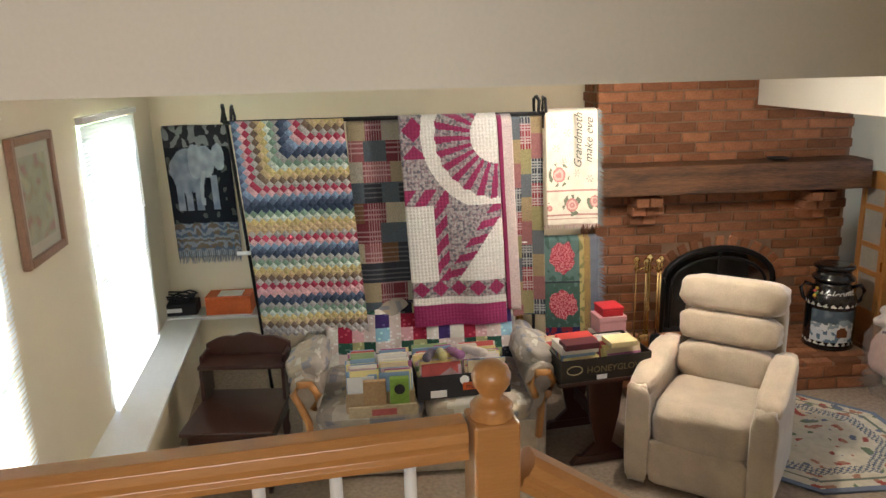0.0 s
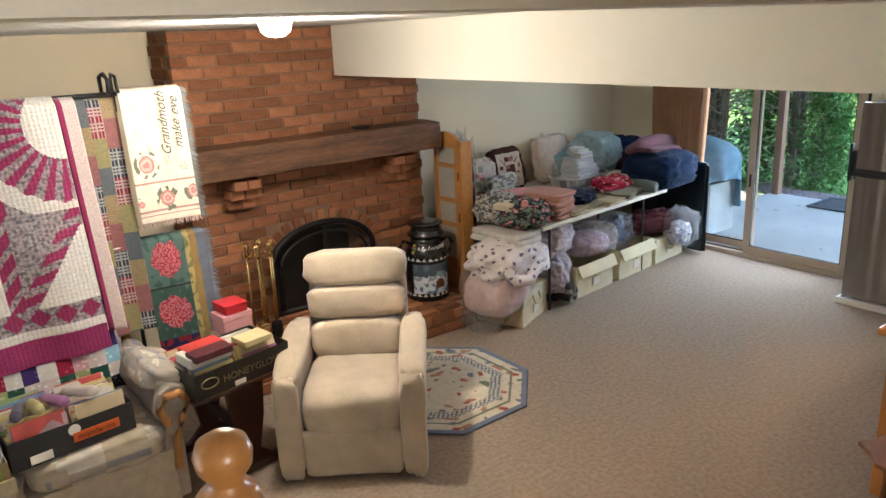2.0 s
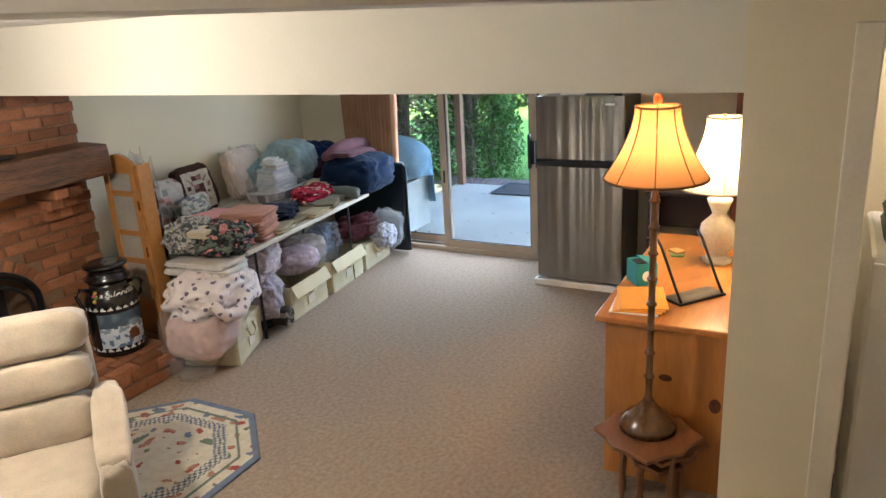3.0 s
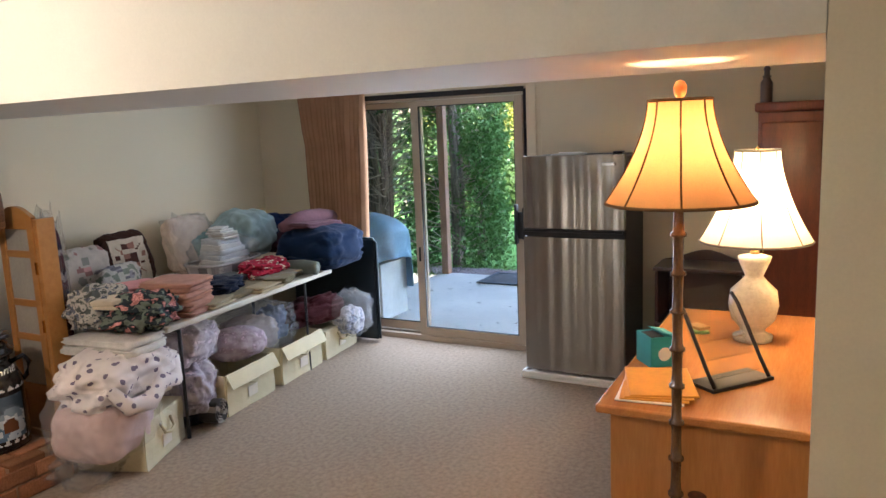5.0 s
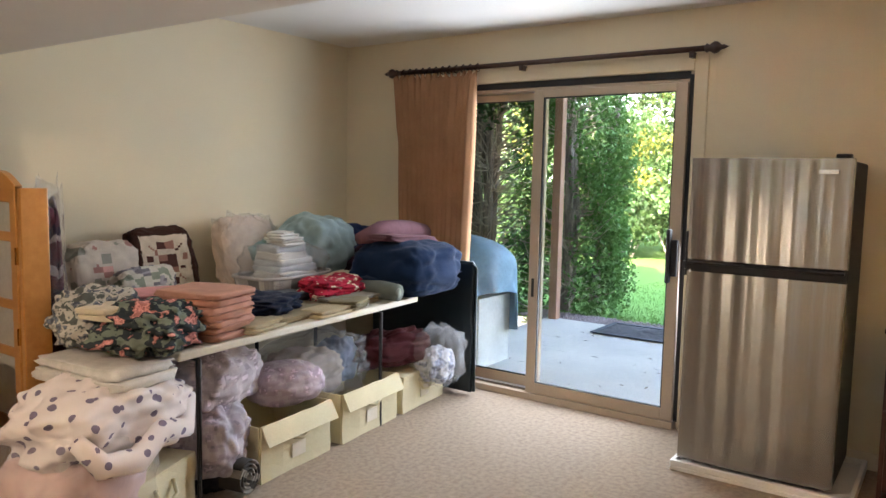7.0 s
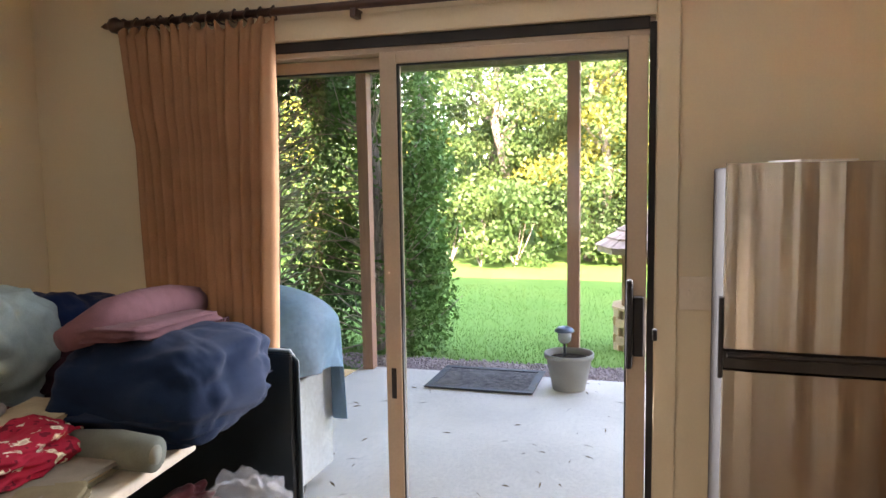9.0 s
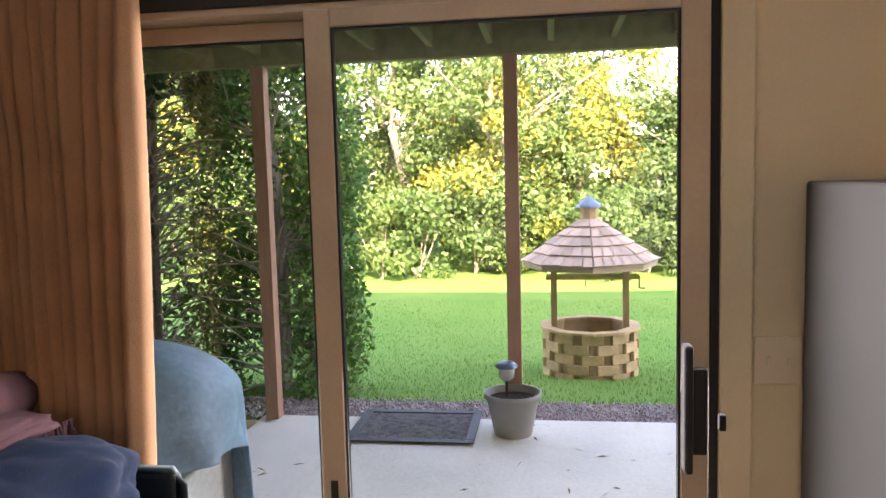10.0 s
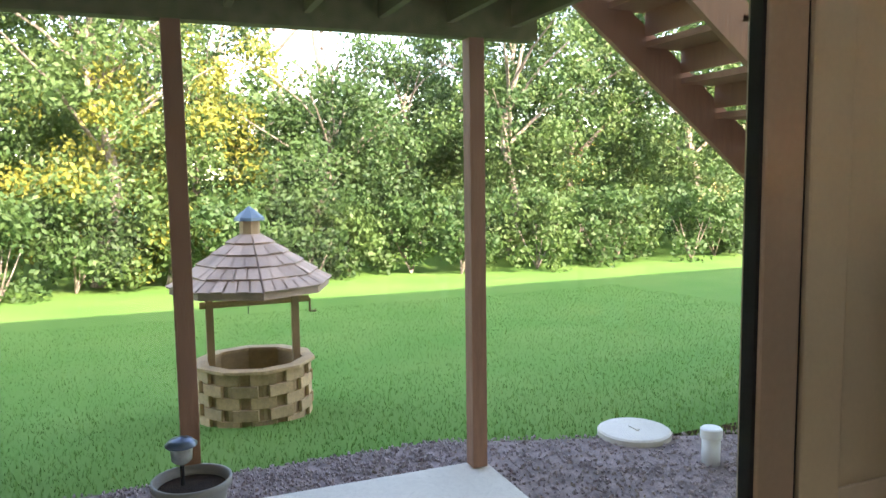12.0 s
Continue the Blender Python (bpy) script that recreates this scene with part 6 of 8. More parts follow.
TOP = 0.722
heap("floral_bedding", (5.10, 5.66, TOP), (0.42, 0.36, 0.20), None, "rumpled dark rose-print bedding on the table", "bedding", 3, 0.10, 0.75, 20, material=printed("rose_print", (0.035, 0.045, 0.05), (0.42, 0.17, 0.15), (0.16, 0.19, 0.15), 16, 0.07), n=56, freq=11)
heap("floral_bedding", (5.02, 5.90, TOP), (0.34, 0.34, 0.24), None, "rumpled grey leaf-print bedding on the table", "bedding", 8, 0.09, 0.75, 0, material=printed("leaf_print", (0.44, 0.41, 0.36), (0.08, 0.09, 0.11), (0.10, 0.11, 0.10), 22, 0.06), n=50, freq=11)
folded("folded_sheet", (4.98, 5.72, TOP + 0.14), 0.24, 0.16, 2, 0.05, (0.68, 0.58, 0.42), "folded cream sheet on a linen heap", "linen", 15)
folded("folded_towels", (5.40, 5.72, TOP), 0.30, 0.34, 7, 0.21, [(0.52, 0.27, 0.20), (0.48, 0.24, 0.17)], "stack of folded peach towels", "towels", 14, seed=3)
folded("folded_towels", (5.37, 6.02, TOP + 0.04), 0.34, 0.26, 2, 0.13, (0.66, 0.29, 0.28), "folded salmon pink towels", "towels", -12, seed=5)
folded("folded_towels", (5.95, 6.32, TOP), 0.42, 0.30, 2, 0.05, [(0.33, 0.29, 0.22), (0.36, 0.31, 0.23)], "folded tan blankets lying flat", "linen", 5, seed=9)
folded("folded_towels", (5.65, 6.28, TOP), 0.36, 0.30, 2, 0.07, [(0.36, 0.30, 0.21), (0.33, 0.28, 0.21)], "folded beige linen lying flat", "linen", -8, seed=19)
heap("navy_cloth", (5.86, 5.86, TOP + 0.02), (0.42, 0.30, 0.09), (0.008, 0.014, 0.035), "crumpled navy blue cloth", "cloth", 12, 0.05, 0.6, 18)
folded("placemats", (5.95, 5.76, TOP), 0.55, 0.28, 2, 0.03, [(0.33, 0.26, 0.15), (0.25, 0.20, 0.12)], "flat stack of tan woven placemats", "placemats", 8, seed=23)
folded("placemats", (6.45, 5.80, TOP), 0.50, 0.22, 3, 0.05, [(0.30, 0.28, 0.20), (0.36, 0.26, 0.15), (0.22, 0.20, 0.16)], "stack of brown patterned placemats", "placemats", 4, seed=29)
heap("red_table_linen", (6.45, 5.93, TOP + 0.03), (0.44, 0.26, 0.11), None, "red patterned table linen", "linen", 14, 0.06, 0.6, 6, material=printed("red_print_cotton", (0.36, 0.02, 0.045), (0.55, 0.46, 0.36), (0.16, 0.012, 0.025), 20, 0.10))
folded("folded_linen", (6.70, 6.08, TOP + 0.02), 0.30, 0.22, 3, 0.10, [(0.12, 0.055, 0.03), (0.50, 0.42, 0.27), (0.55, 0.47, 0.32)], "folded cream and brown table linen", "linen", 10, seed=31)
rl = thing("rolled_cloth", pose(6.62, 5.72, TOP + 0.055, 0, 0, 10), "rolled grey green cloth", "cloth")
dyed(part("roll", tube([(-0.02, -0.12, 0), (0.0, 0.0, 0.005), (0.02, 0.14, 0)], [0.05, 0.055, 0.05], 16), CLOTH, rl, smooth=True), (0.13, 0.15, 0.13))
dyed(part("inner_roll", tube([(-0.02, -0.126, 0), (-0.02, -0.10, 0)], 0.028, 12), CLOTH, rl, smooth=True), (0.20, 0.22, 0.19))

# wicker basket with wrapped linens
bk = thing("linen_basket", pose(6.38, 6.28, TOP, 0, 0, 6), "oblong grey print basket of folded linens in clear plastic", "basket")
bd = bmesh.new()
rim = [(0.30 * math.copysign(abs(math.cos(a * 0.19635)) ** 0.5, math.cos(a * 0.19635)), 0.18 * math.copysign(abs(math.sin(a * 0.19635)) ** 0.5, math.sin(a * 0.19635))) for a in range(32)]
prism([(x * 0.9, y * 0.88) for x, y in rim], 0.0, 0.02, 0, bd)
vlow = [bd.verts.new((x * 0.9, y * 0.88, 0.02)) for x, y in rim]
vtop = [bd.verts.new((x, y, 0.13)) for x, y in rim]
for i in range(32):
    bd.faces.new((vlow[i], vlow[(i + 1) % 32], vtop[(i + 1) % 32], vtop[i]))
dyed(part("basket_wall", bd, CLOTH, bk), floral((0.42, 0.40, 0.39), (0.20, 0.19, 0.19), (0.55, 0.53, 0.5), 40, 0.1))
part("basket_rim", tube([(x, y, 0.13) for x, y in rim + rim[:1]], 0.010, 8), mat("grey_wicker", (0.40, 0.38, 0.37), 0.8), bk, smooth=True)
for k in range(6):
    dyed(part("folded_linen", pillow(0.40 - 0.03 * k, 0.24 - 0.012 * k, 0.05, 0.25, 0.006, 40 + k, n=14, m=Matrix.Translation((0.02 * math.sin(k), 0.0, 0.09 + 0.038 * k)) @ Matrix.Rotation(0.1 * math.sin(k * 2.2), 4, "Z")), CLOTH, bk, smooth=True),
         ((0.50, 0.52, 0.53), (0.56, 0.55, 0.52), (0.45, 0.48, 0.50))[k % 3])
BAG = film("clear_bag_plastic", (0.80, 0.82, 0.84), 0.14)
part("plastic_wrap", pillow(0.56, 0.34, 0.26, 0.5, 0.05, 51, n=30, m=Matrix.Translation((0, 0, 0.17))), BAG, bk, "crinkled clear plastic bag", True)

# pillows along the wall
def cushion(at, size, colour, label, tilt, turn=0.0, seed=0, wrap=False):
    p = thing("pillow", pose(*at, 0, 0, turn), label, "pillow", "pillows along the wall")
    w, h, d = size
    dyed(part("cushion", pillow(w, d, h, 0.42, 0.014, seed, n=64, m=Matrix.Translation((0, 0, h / 2)) @ Matrix.Rotation(radians(tilt), 4, "X")), CLOTH, p, smooth=True), colour)
    if wrap:
        part("plastic_wrap", pillow(w * 1.06, d * 1.25, h * 1.04, 0.42, 0.04, seed + 1, n=26, m=Matrix.Translation((0.02, 0, h / 2)) @ Matrix.Rotation(radians(tilt), 4, "X")), BAG, p, "clear plastic wrapping", True)
    return p


def star_face(p):
    x, z = p.x, p.z - 0.2
    r, a = math.hypot(x, z), math.atan2(z, x)
    if max(abs(x), abs(z)) > 0.158:
        return (0.045, 0.018, 0.012)
    k = (a / (math.pi / 6)) % 1
    if r < 0.035:
        return (0.10, 0.04, 0.03)
    if abs(k - 0.5) * 0.9 * r < 0.14 * (0.155 - r) + 0.003 and r < 0.15:
        return (0.09, 0.035, 0.028) if int(a / (math.pi / 6) + 12) % 2 else (0.33, 0.16, 0.12)
    return (0.62, 0.52, 0.40)


cushion((5.52, 6.70, TOP), (0.40, 0.34, 0.14), floral((0.62, 0.55, 0.48), (0.42, 0.22, 0.20), (0.32, 0.32, 0.28), 12, 0.3), "cream floral ruffled pillow against the wall", -14, 0, 4)
cushion((5.85, 6.71, TOP), (0.42, 0.40, 0.13), star_face, "cream pillow with a dark brown star patchwork", -14, 4, 5)
cushion((5.62, 6.52, TOP + 0.04), (0.36, 0.17, 0.14), floral((0.52, 0.49, 0.43), (0.16, 0.15, 0.17), (0.22, 0.25, 0.2), 15, 0.2), "small white pillow with a dark leaf print", -20, 8, 6)
cushion((6.45, 6.70, TOP), (0.44, 0.44, 0.15), (0.60, 0.47, 0.37), "beige pillow wrapped in clear plastic", -14, 3, 7, True)
heap("teal_blanket", (6.86, 6.50, TOP + 0.02), (0.62, 0.46, 0.46), (0.27, 0.36, 0.36), "heaped pale teal fleece blanket", "blanket", 21, 0.13, 0.8, 10, n=44)
heap("teal_blanket", (6.62, 6.62, TOP), (0.4, 0.3, 0.34), (0.17, 0.28, 0.28), "darker teal blanket in a heap", "blanket", 25, 0.1, 0.8, 10, n=36)
heap("navy_comforter", (7.30, 6.56, 0.60), (0.60, 0.56, 0.52), (0.006, 0.017, 0.06), "navy blue comforter heaped in the corner", "comforter", 27, 0.12, 0.75, 0, n=40)
heap("plum_blanket", (7.20, 6.36, 0.72), (0.40, 0.30, 0.26), (0.030, 0.012, 0.02), "dark plum blanket heaped in the corner", "blanket", 33, 0.08, 0.75, 0, n=32)
nvb = heap("navy_comforter", (7.02, 5.84, 0.725), (0.62, 0.54, 0.33), (0.007, 0.020, 0.052), "thick folded navy blue comforter", "comforter", 29, 0.05, 0.5, 6, n=44)
mv = thing("rolled_throw", pose(7.08, 5.98, 1.03, 0, 4, 8), "rolled mauve fleece throw with a fringe", "throw")
dyed(part("roll", tube([(-0.36, 0.06, 0.0), (-0.2, 0.0, 0.05), (0.0, 0.02, 0.055), (0.2, 0.02, 0.055), (0.36, 0.0, 0.05)], [0.035, 0.068, 0.075, 0.075, 0.06], 20), CLOTH, mv, smooth=True), (0.17, 0.085, 0.10))
dyed(part("flap", pillow(0.60, 0.24, 0.05, 0.4, 0.01, 61, n=18, m=Matrix.Translation((-0.05, -0.06, 0.015))), CLOTH, mv, smooth=True), (0.15, 0.075, 0.09))
fringe(mv, -0.1, 0.0, 0.3, 0.0, 40, 0.05, 0, -1, (0.16, 0.08, 0.095)).location = (0, -0.165, 0.0)

# folded card table standing at the end
sc_ = thing("folded_card_table", pose(7.40, 5.70, 0.0, 0, 0, 0), "folded dark blue card table standing on edge", "card table")
part("top", box(-0.02, 0.015, -0.12, 0.74, 0.02, 0.88, 0.012), mat("navy_vinyl", (0.008, 0.018, 0.026), 0.45, 0, 0.1, 8, 120, 0.2, 0.001), sc_)
part("edge_band", tube([(-0.003, -0.13, 0.03), (-0.003, -0.13, 0.85), (-0.003, -0.105, 0.885), (-0.003, 0.72, 0.885)], 0.011, 8), mat("dark_edge", (0.03, 0.05, 0.06), 0.3, 0.6), sc_, smooth=True)
part("folded_leg", tube([(-0.032, 0.0, 0.1), (-0.032, 0.6, 0.1)], 0.010, 8), BLACK, sc_)
part("folded_leg", tube([(-0.032, 0.05, 0.75), (-0.032, 0.65, 0.75)], 0.010, 8), BLACK, sc_)

# storage bins under the table
BIN = mat("cream_canvas", (0.66, 0.58, 0.37), 0.8, 0, 0.08, 4, 160, 0.3, 0.002)
for x, y, w, turn, hh, lab in ((4.97, 5.70, 0.46, 22, 0.25, "crushed"), (5.83, 5.80, 0.52, 6, 0.27, "open"), (6.45, 5.86, 0.54, 6, 0.27, "open"), (7.03, 5.92, 0.50, 6, 0.22, "closed")):
    bi = thing("storage_bin", pose(x, y, 0.0, 0, 0, turn), "cream canvas storage bin with a strap handle", "storage bin", "bins under the table")
    fm = box(-w / 2, w / 2, -0.20, -0.19, 0.0, hh, 0.003)
    bmesh.ops.subdivide_edges(fm, edges=[e for e in fm.edges if e.calc_length() > 0.2], cuts=6, use_grid_fill=True)
    part("front", rough_edges(fm, 0.010, 9), BIN, bi)
    part("back", box(-w / 2, w / 2, 0.19, 0.20, 0, hh, 0.003), BIN, bi)
    for s in (-1, 1):
        part("side", box(w / 2 * s - 0.004, w / 2 * s + 0.004, -0.19, 0.19, 0, hh, 0.003), BIN, bi)
    part("bottom", box(-w / 2, w / 2, -0.19, 0.19, 0.0, 0.008), BIN, bi)
    part("strap", tube([(-0.06, -0.203, hh - 0.045), (-0.055, -0.225, hh - 0.10), (0, -0.232, hh - 0.115), (0.055, -0.225, hh - 0.10), (0.06, -0.203, hh - 0.045)], 0.009, 6), BIN, bi, smooth=True)
    part("flap", merge(None, box(-w / 2, w / 2, -0.1, 0.0, 0, 0.006, 0.002), Matrix.Translation((0, -0.20, hh)) @ Matrix.Rotation(radians(62), 4, "X")) if lab == "open" else box(-w / 2, w / 2, -0.2, 0.2, hh, hh + 0.008, 0.003), BIN, bi)
    part("card_window", box(-0.05, 0.05, -0.2075, -0.202, 0.06, 0.13, 0.002), TRIM, bi)

SPRIG = sprigged("sprigged_cotton", (0.74, 0.66, 0.63), (0.20, 0.16, 0.22), 17, 0.26)
spc = heap("sprigged_comforter", (4.88, 5.66, 0.36), (0.66, 0.46, 0.33), None, "white comforter with small dark sprigs, bundled in plastic", "comforter", 71, 0.08, 0.7, 14, material=SPRIG, n=56, freq=9)
ppb = heap("pink_pillow_bag", (4.74, 5.62, 0.13), (0.46, 0.40, 0.33), (0.70, 0.50, 0.46), "pale pink pillow pressed into a clear bag", "pillow", 73, 0.03, 0.6, 10, n=40)
heap("plastic_bag", (4.66, 5.66, 0.0), (0.34, 0.30, 0.22), None, "crinkled clear plastic bag", "plastic bag", 75, 0.09, 0.6, 10, material=BAG, n=40, freq=12)
folded("white_pad", (4.93, 5.72, 0.625), 0.30, 0.50, 2, 0.085, (0.70, 0.66, 0.60), "folded white mattress pad at the table end", "linen", 8, seed=77)
heap("lattice_quilt", (5.52, 5.84, 0.36), (0.60, 0.34, 0.26), floral((0.50, 0.44, 0.47), (0.40, 0.34, 0.38), (0.56, 0.50, 0.53), 24, 0.2), "rolled pale lilac quilt under the table", "quilt", 81, 0.06, 0.6, 28, n=40)
heap("lattice_quilt", (5.95, 5.80, 0.27), (0.42, 0.28, 0.22), floral((0.47, 0.38, 0.43), (0.40, 0.31, 0.37), (0.54, 0.46, 0.5), 24, 0.2), "round pale lilac bolster in plastic", "pillow", 83, 0.03, 0.8, -14, n=36)
heap("quilt_bag", (5.40, 5.72, 0.10), (0.34, 0.34, 0.34), floral((0.42, 0.37, 0.42), (0.30, 0.27, 0.33), (0.5, 0.46, 0.5), 20, 0.2), "lilac quilt sagging in a bag under the table", "quilt", 85, 0.09, 0.7, 28, n=40)
heap("dark_bundle", (5.44, 5.80, 0.0), (0.30, 0.36, 0.22), (0.02, 0.02, 0.03), "dark clothing bundle under the table", "clothing", 87, 0.08, 0.7, 0)
heap("plastic_bag", (6.28, 5.92, 0.22), (0.66, 0.40, 0.36), None, "large crinkled clear bag stuffed with linens", "plastic bag", 91, 0.10, 0.6, 6, material=BAG, n=44, freq=12)
heap("bagged_linen", (6.20, 5.95, 0.22), (0.50, 0.30, 0.26), (0.36, 0.30, 0.28), "grey brown linens inside a clear bag", "linen", 92, 0.08, 0.65, 6)
heap("bagged_linen", (6.52, 5.98, 0.24), (0.24, 0.22, 0.26), (0.10, 0.14, 0.24), "blue linens inside a clear bag", "linen", 93, 0.07, 0.65, 6)
heap("maroon_garment", (6.86, 5.84, 0.28), (0.52, 0.20, 0.22), (0.055, 0.010, 0.012), "maroon garment slung over the bins", "clothing", 95, 0.09, 0.6, -14, n=36)
heap("plastic_bag", (7.12, 5.66, 0.14), (0.34, 0.28, 0.38), None, "knotted clear carrier bag", "plastic bag", 97, 0.09, 0.75, 0, material=BAG, n=44, freq=13)
heap("bagged_linen", (7.12, 5.68, 0.15), (0.26, 0.2, 0.22), floral((0.50, 0.50, 0.52), (0.22, 0.24, 0.3), (0.4, 0.4, 0.42), 20, 0.15), "white and blue linen in a carrier bag", "linen", 98, 0.07, 0.7, 0)
rr = thing("rolled_mat", pose(5.45, 5.68, 0.085, 0, 0, 12), "rolled grey woven mat under the table", "mat")
sp = bmesh.new()
vs2 = []
for i in range(60):
    a, r = i * 0.36, 0.02 + 0.065 * i / 59
    vs2.append([sp.verts.new((r * math.cos(a), y, r * math.sin(a))) for y in (-0.16, 0.24)])
for a, b in zip(vs2, vs2[1:]):
    sp.faces.new((a[0], a[1], b[1], b[0]))
ro = part("roll", sp, CLOTH, rr, smooth=True)
dyed(ro, lambda p: (0.34, 0.31, 0.27) if (int(p.y * 60 + 50) + int(math.atan2(p.z, p.x) * 10)) % 2 else (0.06, 0.055, 0.05))
so = ro.modifiers.new("thickness", "SOLIDIFY")
so.thickness = 0.008
part("tie", tube([(0.088 * math.cos(a * 0.4), 0.05, 0.088 * math.sin(a * 0.4)) for a in range(17)], 0.004, 6), BLACK, rr)
# striped blanket bag standing behind the screen
sb = thing("blanket_bag", pose(5.02, 6.30, 0.0, 0, 0, -25), "striped plum blanket zipped in a clear case, standing on end", "blanket")
dyed(part("blanket", pillow(0.10, 0.30, 1.28, 0.3, 0.008, 63, n=40, m=Matrix.Translation((0, 0, 0.65))), CLOTH, sb, smooth=True), lambda p: (0.10, 0.035, 0.05) if math.sin(p.z * 42) > -0.2 else ((0.36, 0.30, 0.30) if math.sin(p.z * 84) > 0 else (0.04, 0.03, 0.05)))
part("clear_case", pillow(0.12, 0.32, 1.31, 0.3, 0.03, 64, n=30, m=Matrix.Translation((0, 0, 0.655))), BAG, sb, smooth=True)

part("clear_bag", pillow(0.54, 0.46, 0.44, 0.6, 0.04, 101, n=30, m=Matrix.Translation((0, 0, 0.19))), BAG, ppb, "crinkled clear plastic bag", True)
part("turned_edge", tube([(-0.30, -0.20, 0.16), (-0.22, -0.23, 0.05), (-0.08, -0.25, 0.03), (0.05, -0.24, 0.10), (0.20, -0.22, 0.06), (0.30, -0.16, 0.16)], [0.03, 0.045, 0.05, 0.045, 0.045, 0.03], 12), SPRIG, spc, "turned-back edge", True)
# more linen laid about the table
for k, (x, y, w, d, n_, h, col, lab, trn) in enumerate((
        (5.62, 5.66, 0.30, 0.20, 2, 0.04, (0.46, 0.38, 0.24), "tan fringed napkins", 14), (5.78, 6.05, 0.32, 0.24, 2, 0.05, (0.30, 0.26, 0.18), "olive beige folded cloth", -6),
        (6.12, 5.66, 0.34, 0.16, 2, 0.035, (0.52, 0.42, 0.26), "cream and brown table runner", 8), (6.30, 5.70, 0.22, 0.18, 3, 0.05, (0.20, 0.17, 0.10), "brown leaf-print placemats", 20),
        (6.78, 5.80, 0.24, 0.18, 2, 0.04, (0.50, 0.44, 0.34), "cream patterned napkins", -4), (6.15, 6.02, 0.26, 0.22, 3, 0.07, (0.10, 0.11, 0.12), "charcoal folded cloth", 12),
        (6.66, 6.26, 0.26, 0.22, 3, 0.09, (0.13, 0.05, 0.05), "dark wine folded linen", -8), (5.20, 6.16, 0.30, 0.26, 3, 0.12, (0.56, 0.48, 0.40), "cream folded bedding", 10),
        (5.52, 6.08, 0.24, 0.22, 2, 0.06, (0.60, 0.34, 0.28), "peach folded pillowcases", 22))):
    folded("folded_linen", (x, y, TOP), w, d, n_, h, [col, tuple(c * 0.82 for c in col)], lab + " lying on the table", "linen", trn, seed=130 + 5 * k)
for k in range(3):
    folded("napkin_stack", (6.36 + 0.02 * k, 6.22 + 0.06 * k, TOP + 0.30 + 0.012 * k), 0.18, 0.12, 3, 0.05, [(0.60, 0.60, 0.58), (0.50, 0.47, 0.42)], "small stack of pale folded napkins in the basket", "linen", 12 * k, seed=190 + k)

dyed(part("lower_fold", pillow(0.60, 0.50, 0.12, 0.35, 0.02, 111, n=26, m=Matrix.Translation((0.0, 0.0, 0.065))), CLOTH, nvb, "lower fold", True), (0.010, 0.022, 0.05))
# ---- outdoors ----
def lawn_height(x, y):
    d = max(0.0, x - 11.25)
    far = max(0.0, x - 24)
    return -0.16 - 0.125 * min(d, 3.6) - 0.04 * max(0, min(d - 3.6, 12)) + 0.02 * far + 0.03 * noise.noise(Vector((x * 0.3, y * 0.3, 0)))


GRASS = mat("lawn_green", (0.085, 0.19, 0.036), 0.95, 0, 0.25, 0.7, 90, 0.3, 0.02, (0.13, 0.22, 0.05))
BLADE = mat("grass_blades", (0.12, 0.26, 0.055), 0.9, 0, 0.2, 0.8, 14, 0, 0, (0.15, 0.25, 0.06), translucent=0.3)
gx = [10.84 + 0.35 * i for i in range(60)] + [32.1 + 6 * i for i in range(12)] + [140, 400, 1500]
gy = [-900, -200, -80, -40] + [-24 + 1.0 * i for i in range(54)] + [34, 60, 120, 300, 900]
gb = bmesh.new()
gv = [[gb.verts.new((x, y, lawn_height(x, y) if x < 100 else 0.5)) for y in gy] for x in gx]
for i in range(len(gx) - 1):
    for j in range(len(gy) - 1):
        gb.faces.new((gv[i][j], gv[i + 1][j], gv[i + 1][j + 1], gv[i][j + 1]))
setting(link("ground", gb, GRASS, smooth=True), "mown green lawn falling away from the house")
setting(link("ground", box(-900, 10.84, -900, 900, -0.5, -0.3), GRASS), "lawn round the house")
gr = bmesh.new()
random.seed(5)
def lawn_edge(y):
    """Where gravel gives way to grass."""
    return 11.34 if y > 3.4 else 11.34 - 0.36 * min(3.4 - y, 2.4)


for k in range(60000):
    x = 10.5 + 10 * random.random() ** 1.7
    y = random.uniform(-4.5, 8.5)
    if math.hypot(x - 13.15, y - 4.28) < 0.5 or x < lawn_edge(y) + 0.10 * noise.noise(Vector((x * 3, y * 3, 0))):
        continue
    z = lawn_height(x, y)
    a, h, w = random.random() * 6.28, random.uniform(0.018, 0.045), 0.005
    dx, dy = math.cos(a), math.sin(a)
    gr.faces.new((gr.verts.new((x - w * dy, y + w * dx, z - 0.004)), gr.verts.new((x + w * dy, y - w * dx, z - 0.004)), gr.verts.new((x + dx * h * 0.5, y + dy * h * 0.5, z + h))))
tagged(link("grass", gr, BLADE), "blades of grass on the lawn", "grass", kind="stuff")
PEBBLE = mat("dark_red_gravel", (0.36, 0.28, 0.26), 0.9, 0, 0.3, 8, 60, 0.6, 0.01)
edge = [(10.0, 3.22), (10.84, 3.22), (10.84, 6.80), (11.34, 6.80), (11.34, 3.4), (10.47, 1.0), (10.47, -2.0), (7.8, -2.0), (7.8, 3.2)]
setting(link("gravel_bed", prism(edge, -0.32, -0.15), PEBBLE), "bed of dark red gravel round the patio")
stones = bmesh.new()
